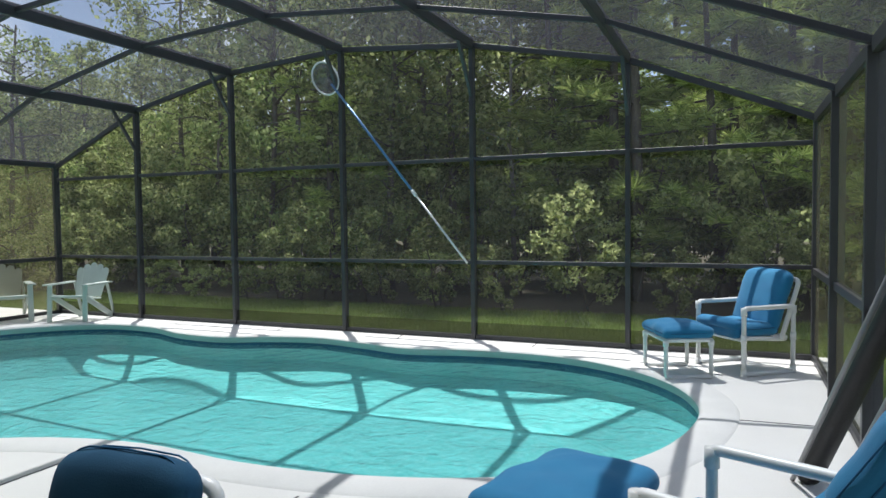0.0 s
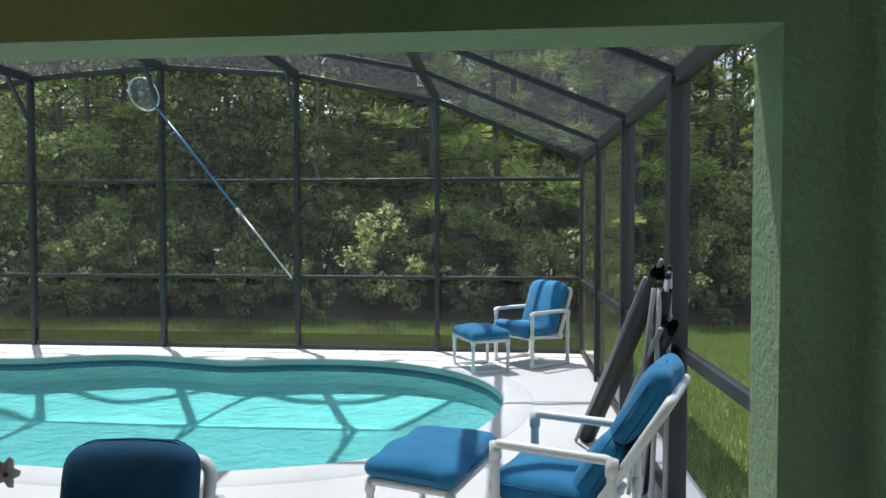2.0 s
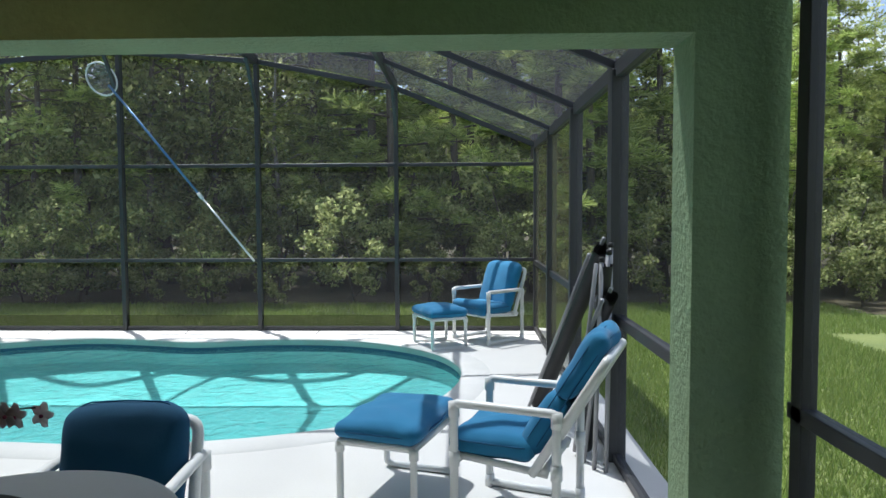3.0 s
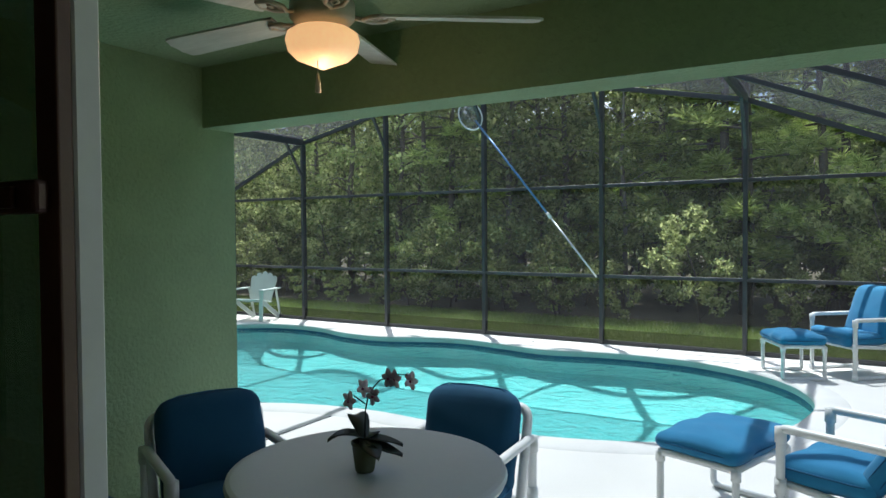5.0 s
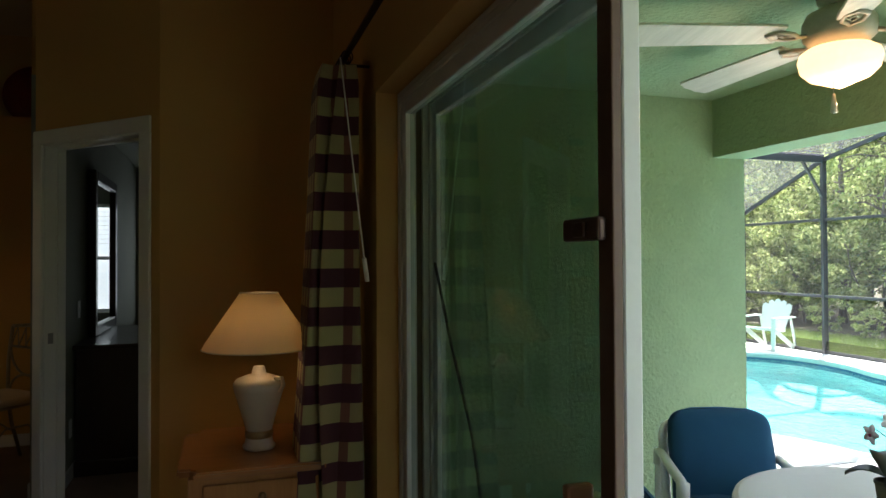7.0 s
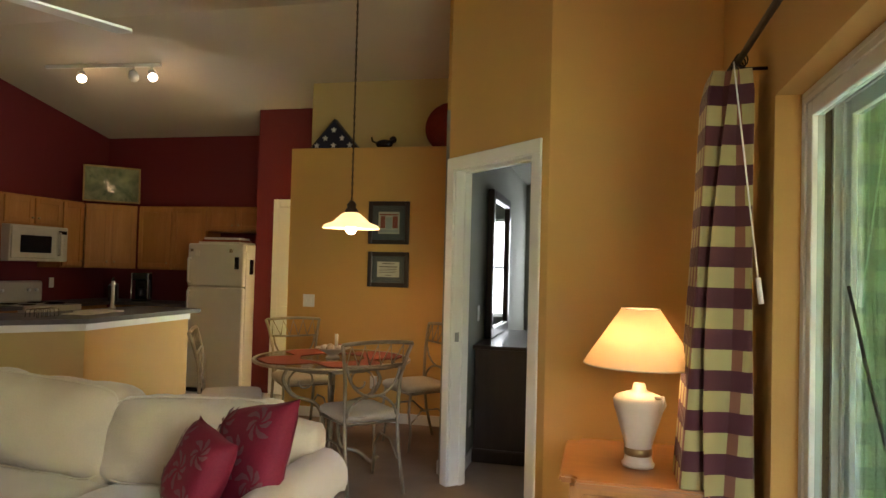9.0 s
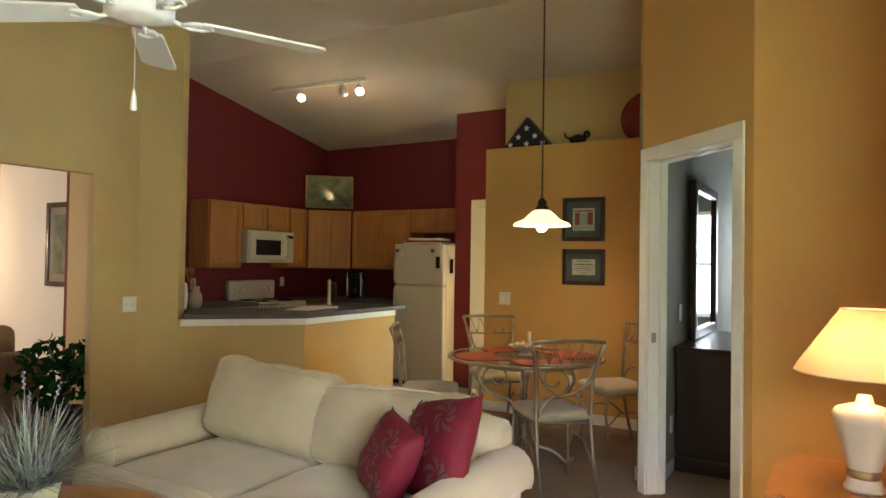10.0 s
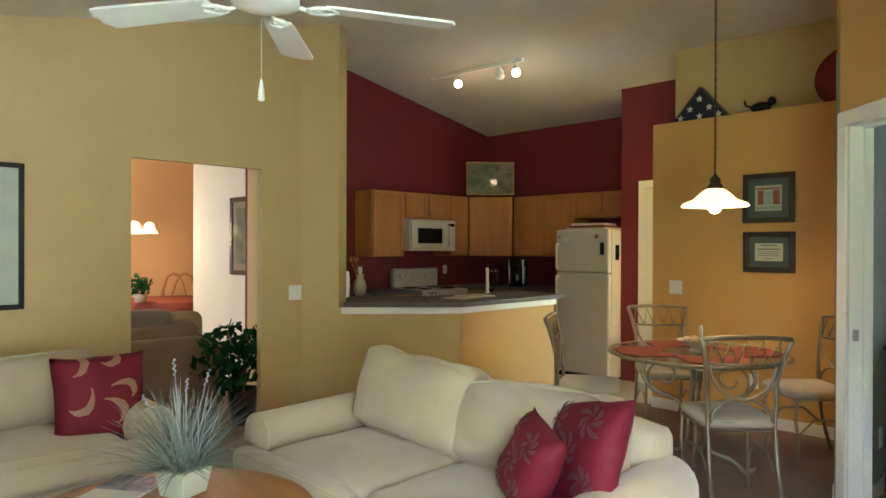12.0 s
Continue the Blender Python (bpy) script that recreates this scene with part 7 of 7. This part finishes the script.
# pantry door
pd = thing("pantry_door", (-6.499, -7.905, ZF), "white painted pantry door with brass knob beside the refrigerator", "door")
bm = bmesh.new()
box(bm, (0.0, -0.28, 0.005), (0.03, 0.285, 2.02), 0.003, 1)
dl = part("leaf", bm, "white", pd)
for z0, z1 in ((0.2, 0.95), (1.1, 1.85)):
    for y0, y1 in ((-0.22, -0.03), (0.03, 0.22)):
        bm = bmesh.new()
        box(bm, (0.0305, y0, z0), (0.036, y1, z1), 0.003, 1)
        part("panel", bm, "white", dl)
bm = bmesh.new()
bmesh.ops.create_uvsphere(bm, u_segments=12, v_segments=8, radius=0.028, matrix=Matrix.Translation((0.075, 0.22, 0.93)))
tube(bm, [(0.03, 0.22, 0.93), (0.07, 0.22, 0.93)], 0.01, 8)
part("door_knob", bm, "brass", dl, smooth=True)
bm = bmesh.new()
for a, b in (((-0.36, 0.0), (-0.285, 2.105)), ((-0.285, 2.025), (0.3, 2.105))):
    box(bm, (0.0, a[0], a[1]), (0.018, b[0], b[1]), 0.003, 1)
part("casing", bm, "white", pd)

# plant ledge
fc = thing("flag_case", (-5.83, -7.30, LEZ), "dark triangular case with a folded star-patterned flag on the ledge", "display case")
bm = bmesh.new()
for sgn in (1,):
    pr = [(-0.27, 0.0), (0.27, 0.0), (0.0, 0.31)]
    a = [bm.verts.new((0.04, y, z)) for y, z in pr]
    b = [bm.verts.new((-0.04, y, z)) for y, z in pr]
    bm.faces.new(a)
    bm.faces.new(b[::-1])
    for i in range(3):
        bm.faces.new((a[i], a[(i + 1) % 3], b[(i + 1) % 3], b[i]))
part("case", bm, "darkwood", fc)
bm = bmesh.new()
pr = [(-0.235, 0.018), (0.235, 0.018), (0.0, 0.288)]
a = [bm.verts.new((0.044, y, z)) for y, z in pr]
b = [bm.verts.new((0.039, y, z)) for y, z in pr]
bm.faces.new(a)
bm.faces.new(b[::-1])
for i in range(3):
    bm.faces.new((a[i], a[(i + 1) % 3], b[(i + 1) % 3], b[i]))
fl = part("folded_flag", bm, "navy", fc)
for y, z in ((-0.17, 0.05), (0.0, 0.05), (0.165, 0.05), (-0.085, 0.12), (0.085, 0.12), (0.0, 0.2)):
    bm = bmesh.new()
    vs = [bm.verts.new((0.046, y + (0.034 if k % 2 == 0 else 0.014) * math.sin(k * math.pi / 5), z + (0.034 if k % 2 == 0 else 0.014) * math.cos(k * math.pi / 5))) for k in range(10)]
    c_ = bm.verts.new((0.046, y, z))
    for k in range(10):
        bm.faces.new((c_, vs[k], vs[(k + 1) % 10]))
    part("star", bm, "whitecloth", fl)
fg = thing("figurine", (-5.82, -6.80, LEZ), "small dark spotted ceramic animal figurine on the ledge", "figurine")
bm = bmesh.new()
bmesh.ops.create_uvsphere(bm, u_segments=16, v_segments=10, radius=0.05, matrix=Matrix.Translation((0, 0, 0.06)) @ Matrix.Diagonal((0.8, 1.7, 0.9, 1)))
bmesh.ops.create_uvsphere(bm, u_segments=12, v_segments=8, radius=0.035, matrix=Matrix.Translation((0, 0.085, 0.1)))
for s in (-1, 1):
    for y in (-0.05, 0.05):
        tube(bm, [(s * 0.02, y, 0.05), (s * 0.022, y, 0.0)], 0.012, 6)
tube(bm, [(0, -0.07, 0.07), (0, -0.12, 0.09), (0, -0.13, 0.13)], 0.008, 6)
part("body", bm, "black", fg, smooth=True)
pt = thing("decorative_plate", (-5.93, -6.18, LEZ + 0.22), "large dark red plate standing on the ledge", "plate")
bm = bmesh.new()
lathe(bm, [(0, 0.0), (0.13, 0.0), (0.24, 0.03), (0.245, 0.036), (0.13, 0.012), (0, 0.012)], 40)
bmesh.ops.transform(bm, matrix=Matrix.Rotation(radians(82), 4, "Y"), verts=bm.verts)
part("dish", bm, "clockred", pt, smooth=True)

# pendant lamp
pn = thing("pendant_lamp", (-4.32, -6.53, 1.792), "pendant lamp with a lit flared alabaster glass shade on a chain", "pendant lamp")
bm = bmesh.new()
lathe(bm, [(0.205, 0.0), (0.19, 0.022), (0.13, 0.045), (0.10, 0.075), (0.065, 0.105), (0.04, 0.115), (0.036, 0.11), (0.06, 0.1), (0.095, 0.07), (0.125, 0.04), (0.185, 0.017), (0.20, -0.002)], 40)
sh = part("glass_shade", bm, "alabaster", pn, "glowing cream alabaster glass", smooth=True)
sh.visible_shadow = True
bm = bmesh.new()
bmesh.ops.create_uvsphere(bm, u_segments=16, v_segments=10, radius=0.04, matrix=Matrix.Translation((0, 0, -0.005)))
b_ = part("bulb", bm, "bulb", pn, smooth=True)
b_.visible_shadow = False
bm = bmesh.new()
lathe(bm, [(0.045, 0.112), (0.05, 0.125), (0.03, 0.15), (0.035, 0.17), (0.012, 0.20), (0, 0.2)], 20)
part("cap", bm, "bronze", pn, smooth=True)
bm = bmesh.new()
ctop = ceil_z(-4.32) - 1.792
k = 0
z = 0.21
while z < ctop - 0.06:
    tube(bm, [((0.008 if k % 2 else 0) * math.cos(a), (0 if k % 2 else 0.008) * math.cos(a), z + 0.016 * math.sin(a)) for a in [j * math.tau / 8 for j in range(8)]], 0.0022, 4, True)
    z += 0.027
    k += 1
tube(bm, [(0.004, 0, 0.2), (0.006, 0.003, ctop / 2), (0.0, 0, ctop - 0.03)], 0.0035, 5)
part("chain", bm, "bronze", pn)
bm = bmesh.new()
lathe(bm, [(0, ctop - 0.07), (0.02, ctop - 0.06), (0.06, ctop - 0.02), (0.062, ctop + 0.03), (0, ctop + 0.03)], 20)
part("canopy", bm, "bronze", pn, smooth=True)

# dining set
dt = thing("dining_table", (-4.27, -6.62, ZF), "round glass dining table on a scrolled antique metal base", "table")
bm = bmesh.new()
lathe(bm, [(0, 0.735), (0.52, 0.735), (0.535, 0.738), (0.54, 0.743), (0.535, 0.748), (0.52, 0.75), (0, 0.75)], 56)
part("glass_top", bm, mat("table_glass", (0.16, 0.12, 0.08), 0.12, var=0.05, bump=0), dt)
bm = bmesh.new()
tube(bm, [(0.543 * math.cos(a), 0.543 * math.sin(a), 0.743) for a in [k * math.tau / 40 for k in range(40)]], 0.011, 6, True)
part("rim", bm, "antique", dt, smooth=True)
bm = bmesh.new()
lathe(bm, [(0.29, 0.68), (0.30, 0.68), (0.30, 0.734), (0.29, 0.734)], 32)
part("apron_ring", bm, "antique", dt)
for k in range(4):
    a = radians(20 + 90 * k)
    c, s = math.cos(a), math.sin(a)
    bm = bmesh.new()
    pr = [(0.30, 0.69), (0.35, 0.6), (0.28, 0.48), (0.10, 0.44), (0.045, 0.3), (0.07, 0.12), (0.2, 0.10), (0.29, 0.012), (0.34, 0.06)]
    tube(bm, elbow([(r * c, r * s, z) for r, z in pr], 4, 0.09), 0.013, 8)
    part("leg", bm, "antique", dt, smooth=True)
    bm = bmesh.new()
    sp_ = [(0.20 + (0.03 + 0.085 * t) * math.cos(t * 7.5), 0.585 - (0.03 + 0.085 * t) * math.sin(t * 7.5)) for t in [j / 16 for j in range(17)]]
    tube(bm, [(r * c, r * s, z) for r, z in sp_], 0.008, 6)
    part("scroll", bm, "antique", dt, smooth=True)
for k in range(4):
    a = radians(45 + 90 * k)
    t = thing("placemat", (-4.27 + 0.30 * math.cos(a), -6.62 + 0.30 * math.sin(a), ZF + 0.751), "rust-coloured woven placemat on the dining table", "placemat", "placemats", 45 + 90 * k)
    bm = bmesh.new()
    prism(bm, [(-0.14, -0.2), (0.11, -0.2), (0.2, -0.11), (0.2, 0.11), (0.11, 0.2), (-0.14, 0.2), (-0.06, 0.0)], 0, 0.004)
    part("mat", bm, "orange", t)
bw = thing("fruit_bowl", (-4.27, -6.62, ZF + 0.751), "cream footed bowl with shells and a candle on the table", "bowl")
bm = bmesh.new()
lathe(bm, [(0, 0), (0.05, 0), (0.045, 0.012), (0.03, 0.02), (0.06, 0.04), (0.12, 0.07), (0.125, 0.075), (0.115, 0.072), (0.055, 0.048), (0, 0.04)], 28)
part("bowl", bm, "ceramic", bw, smooth=True)
for k in range(5):
    bm = bmesh.new()
    bmesh.ops.create_icosphere(bm, subdivisions=2, radius=0.03, matrix=Matrix.Translation((0.06 * math.cos(k * 1.3), 0.06 * math.sin(k * 1.3), 0.075)) @ Matrix.Diagonal((1.3, 0.8, 0.7, 1)))
    part("shell", bm, ("sofa2l", "ceramic", "orange")[k % 3], bw, smooth=True)
bm = bmesh.new()
tube(bm, [(0.01, 0.03, 0.05), (0.01, 0.03, 0.17)], 0.012, 10)
part("candle", bm, "paper", bw, smooth=True)


def dining_chair(place, rz):
    """A metal chair with a latticed crest and arc back, facing +x; origin under the back."""
    t = thing("dining_chair", place, "antique silver metal dining chair with arched back and cream seat", "chair", "chairs round the dining table", rz)
    r = 0.0105
    H = 0.93
    for s in (-1, 1):
        bm = bmesh.new()
        tube(bm, [(-0.10, s * 0.185, 0.0), (-0.03, s * 0.18, 0.25), (0.0, s * 0.178, 0.45), (-0.01, s * 0.185, 0.7), (-0.05, s * 0.215, 0.86), (-0.075, s * 0.235, H)], r + 0.002, 8)
        part("back_leg", bm, "antique", t, smooth=True)
        bm = bmesh.new()
        tube(bm, [(0.36, s * 0.19, 0.44), (0.375, s * 0.195, 0.3), (0.35, s * 0.19, 0.15), (0.37, s * 0.195, 0.0)], r, 8)
        part("front_leg", bm, "antique", t, smooth=True)
        bm = bmesh.new()
        tube(bm, [(-0.02, s * 0.178, 0.2), (0.1, s * 0.18, 0.3), (0.25, s * 0.185, 0.3), (0.36, s * 0.19, 0.2)], 0.007, 6)
        part("stretcher", bm, "antique", t, smooth=True)
    bm = bmesh.new()
    tube(bm, [(-0.075 - 0.0 * abs(y), y, H + 0.012 * (1 - (y / 0.235) ** 2)) for y in [-0.235 + 0.047 * k for k in range(11)]], r + 0.002, 8)
    part("top_rail", bm, "antique", t, smooth=True)
    bm = bmesh.new()
    tube(bm, [(-0.032, -0.197, 0.795), (-0.034, 0, 0.79), (-0.032, 0.197, 0.795)], r - 0.002, 8)
    part("cross_rail", bm, "antique", t, smooth=True)
    bm = bmesh.new()
    n = 5
    for k in range(n):
        y0 = -0.19 + 0.38 * k / n
        y1 = y0 + 0.38 / n
        ym = (y0 + y1) / 2
        tube(bm, [(-0.034, y0, 0.795), (-0.072, ym * 1.15, H - 0.005), (-0.034, y1, 0.795)], 0.005, 5)
        if k < n - 1:
            tube(bm, [(-0.072, (y1 - 0.038) * 1.15, H - 0.01), (-0.034, y1, 0.797), (-0.072, (y1 + 0.038) * 1.15, H - 0.01)], 0.0035, 5)
    part("lattice", bm, "antique", t, smooth=True)
    bm = bmesh.new()
    tube(bm, [(-0.02, 0.175 * math.cos(a), 0.79 - 0.19 * math.sin(a)) for a in [math.pi * k / 14 for k in range(15)]], r - 0.002, 7)
    tube(bm, [(-0.005, 0.165 * math.cos(a), 0.475 + 0.13 * math.sin(a)) for a in [math.pi * k / 14 for k in range(15)]], r - 0.002, 7)
    part("back_scrollwork", bm, "antique", t, smooth=True)
    bm = bmesh.new()
    tube(bm, [(0.0, -0.178, 0.475), (0.0, 0.178, 0.475)], r - 0.002, 7)
    tube(bm, [(0.0, 0.17, 0.435), (0.0, -0.17, 0.435), (0.36, -0.19, 0.435), (0.36, 0.19, 0.435)], r, 7, True)
    part("seat_ring", bm, "antique", t, smooth=True)
    bm = bmesh.new()
    puff(bm, (-0.01, -0.2, 0.44), (0.40, 0.2, 0.50), 0.03, 0.02, 12, 12)
    part("seat", bm, "sofa", t, smooth=True)


dining_chair((-3.78, -6.15, ZF), 224)
dining_chair((-5.13, -7.32, ZF), 42)
dining_chair((-5.16, -6.08, ZF), -42)
dining_chair((-3.98, -7.46, ZF), 118)

# ---- bedroom, seen through the doorway ----
ds = thing("dresser", (-5.35, -5.47, ZF), "espresso-stained wooden dresser against the grey wall", "dresser", rz=90)
bm = bmesh.new()
box(bm, (-0.20, -0.68, 0.07), (0.20, 0.68, 0.82), 0.004)
part("body", bm, "darkwood", ds)
bm = bmesh.new()
box(bm, (-0.215, -0.71, 0.821), (0.225, 0.71, 0.85), 0.008)
part("top", bm, "darkwood", ds)
bm = bmesh.new()
box(bm, (-0.21, -0.70, 0.0), (0.215, 0.70, 0.10), 0.01)
part("plinth", bm, "darkwood", ds)
for k in range(6):
    y = -0.34 if k % 2 else 0.34
    z = 0.13 + 0.23 * (k // 2)
    bm = bmesh.new()
    box(bm, (0.201, y - 0.32, z), (0.216, y + 0.32, z + 0.21), 0.004, 1)
    d2 = part("drawer", bm, "darkwood", ds)
    for s in (-0.15, 0.15):
        bm = bmesh.new()
        bmesh.ops.create_uvsphere(bm, u_segments=10, v_segments=6, radius=0.013, matrix=Matrix.Translation((0.228, y + s, z + 0.105)))
        part("knob", bm, "steel", d2, smooth=True)
mr_ = thing("dresser_mirror", (-5.62, -5.66, ZF + 0.852), "tall mirror in a dark moulded frame standing on the dresser", "mirror", rz=90)
bm = bmesh.new()
for a, b in (((-0.5, 0.0), (-0.42, 1.2)), ((0.42, 0.0), (0.5, 1.2)), ((-0.42, 0.0), (0.42, 0.08)), ((-0.42, 1.12), (0.42, 1.2))):
    box(bm, (-0.02, a[0], a[1]), (0.035, b[0], b[1]), 0.01, 2)
part("frame", bm, "darkwood", mr_)
bm = bmesh.new()
box(bm, (-0.015, -0.421, 0.079), (0.01, 0.421, 1.121))
part("glass", bm, "mirror", mr_)
wb = thing("bedroom_window", (-8.0, -4.975, 0.95), "bright bedroom window with white horizontal blinds", "window")
bm = bmesh.new()
for a, b in (((-0.475, 0), (-0.435, 1.2)), ((0.435, 0), (0.475, 1.2)), ((-0.435, 0), (0.435, 0.04)), ((-0.435, 1.16), (0.435, 1.2)), ((-0.435, 0.58), (0.435, 0.62))):
    box(bm, (-0.08, a[0], a[1]), (-0.04, b[0], b[1]), 0.003, 1)
part("window_frame", bm, "white", wb)
bm = bmesh.new()
bm.faces.new([bm.verts.new(p) for p in ((-0.095, -0.47, 0), (-0.095, 0.47, 0), (-0.095, 0.47, 1.2), (-0.095, -0.47, 1.2))])
part("sky_backdrop", bm, "daylight", wb)
for k in range(9):
    bm = bmesh.new()
    z = 1.17 - 0.05 * k
    box(bm, (-0.025, -0.43, z - 0.012), (0.0, 0.43, z - 0.009), 0, 1)
    part("blind_slat", bm, "white", wb)

# ---- the next room ----
hp = thing("floor_plant", (-2.76, -9.66, ZF), "leafy dark green houseplant in a brown pot in the next room", "potted plant")
bm = bmesh.new()
lathe(bm, [(0, 0), (0.09, 0), (0.12, 0.26), (0.13, 0.28), (0.115, 0.28), (0.1, 0.25), (0, 0.25)], 24)
part("pot", bm, "darkwood", hp, smooth=True)
bm = bmesh.new()
for k in range(5):
    a = k * 1.3
    tube(bm, [(0, 0, 0.2), (0.03 * math.cos(a), 0.03 * math.sin(a), 0.5), (0.14 * math.cos(a), 0.14 * math.sin(a), 0.72)], [0.012, 0.009, 0.004], 6)
part("stems", bm, "bark", hp, smooth=True)
leaf_cloud([(0.13 * math.cos(k * 2.4) * (1 + k % 2), 0.13 * math.sin(k * 2.4) * (1 + k % 2), 0.32 + 0.026 * k) for k in range(16)], [0.14] * 16, 26, 0.05, "leaves", "ficus", hp)
ft = thing("far_dining_table", (-3.75, -13.3, ZF), "round dining table under a rust-coloured cloth in the next room", "table")
bm = bmesh.new()
lathe(bm, [(0, 0), (0.2, 0), (0.08, 0.06), (0.05, 0.6), (0.1, 0.7), (0, 0.7)], 20)
part("pedestal", bm, "oak", ft, smooth=True)
bm = bmesh.new()
lathe(bm, [(0, 0.74), (0.58, 0.74), (0.6, 0.73), (0.61, 0.6), (0.63, 0.5), (0.62, 0.5), (0.6, 0.6), (0.58, 0.71), (0, 0.71)], 40)
part("cloth", bm, "orange", ft, smooth=True)
fp = thing("table_plant", (-3.2, -12.95, ZF + 0.742), "small green plant on the far dining table", "potted plant")
bm = bmesh.new()
lathe(bm, [(0, 0), (0.06, 0), (0.08, 0.1), (0.07, 0.1), (0, 0.08)], 16)
part("pot", bm, "ceramic", fp, smooth=True)
leaf_cloud([(0.06 * math.cos(k * 2.1), 0.06 * math.sin(k * 2.1), 0.14 + 0.02 * k) for k in range(7)], [0.1] * 7, 30, 0.03, "leaves", "ficus", fp)
for k, (x, y, r) in enumerate(((-4.1, -13.95, 60), (-4.5, -13.0, -20), (-3.1, -13.98, 115))):
    t = thing("wooden_dining_chair", (x, y, ZF), "honey wood dining chair with a carved open back", "chair", "chairs of the next room", r)
    bm = bmesh.new()
    for s in (-1, 1):
        tube(bm, [(0, s * 0.2, 0), (0, s * 0.2, 0.45), (-0.04, s * 0.21, 0.8), (-0.07, s * 0.16, 0.98), (-0.08, s * 0.08, 1.03), (-0.08, 0, 1.0)], 0.02, 8)
    part("back_posts", bm, "oak", t, smooth=True)
    bm = bmesh.new()
    for s in (-1, 1):
        tube(bm, [(-0.01, s * 0.03, 0.5), (-0.03, s * 0.1, 0.7), (-0.06, s * 0.05, 0.88), (-0.08, 0, 0.99)], 0.013, 8)
    tube(bm, [(0, -0.2, 0.5), (0, 0.2, 0.5)], 0.014, 6)
    part("splat", bm, "oak", t, smooth=True)
    bm = bmesh.new()
    box(bm, (0, -0.22, 0.43), (0.42, 0.22, 0.48), 0.02)
    part("seat", bm, "sofa2l", t)
    for s in (-1, 1):
        bm = bmesh.new()
        tube(bm, [(0.38, s * 0.19, 0.43), (0.4, s * 0.19, 0)], 0.018, 8)
        part("front_leg", bm, "oak", t, smooth=True)
ch = thing("chandelier", (-3.05, -13.0, 1.78), "brass chandelier with lit bell glasses in the next room", "chandelier")
bm = bmesh.new()
lathe(bm, [(0, -0.12), (0.02, -0.1), (0.035, -0.04), (0.02, 0.02), (0.03, 0.1), (0.015, 0.18), (0.005, 0.2), (0.005, 1.1), (0, 1.1)], 14)
part("stem", bm, "brass", ch, smooth=True)
for k in range(5):
    a = math.tau * k / 5 + 0.35
    c, s = math.cos(a), math.sin(a)
    bm = bmesh.new()
    tube(bm, [(0.02 * c, 0.02 * s, 0.0), (0.1 * c, 0.1 * s, -0.06), (0.2 * c, 0.2 * s, 0.0), (0.22 * c, 0.22 * s, 0.05)], 0.007, 6)
    part("arm", bm, "brass", ch, smooth=True)
    bm = bmesh.new()
    lathe(bm, [(0.02, 0.04), (0.05, 0.02), (0.065, -0.04), (0.1, -0.1), (0.095, -0.1), (0.06, -0.04), (0.0, 0.03)], 20, (0.26 * c, 0.26 * s, 0.0))
    part("glass_shade", bm, "alabaster", ch, smooth=True)
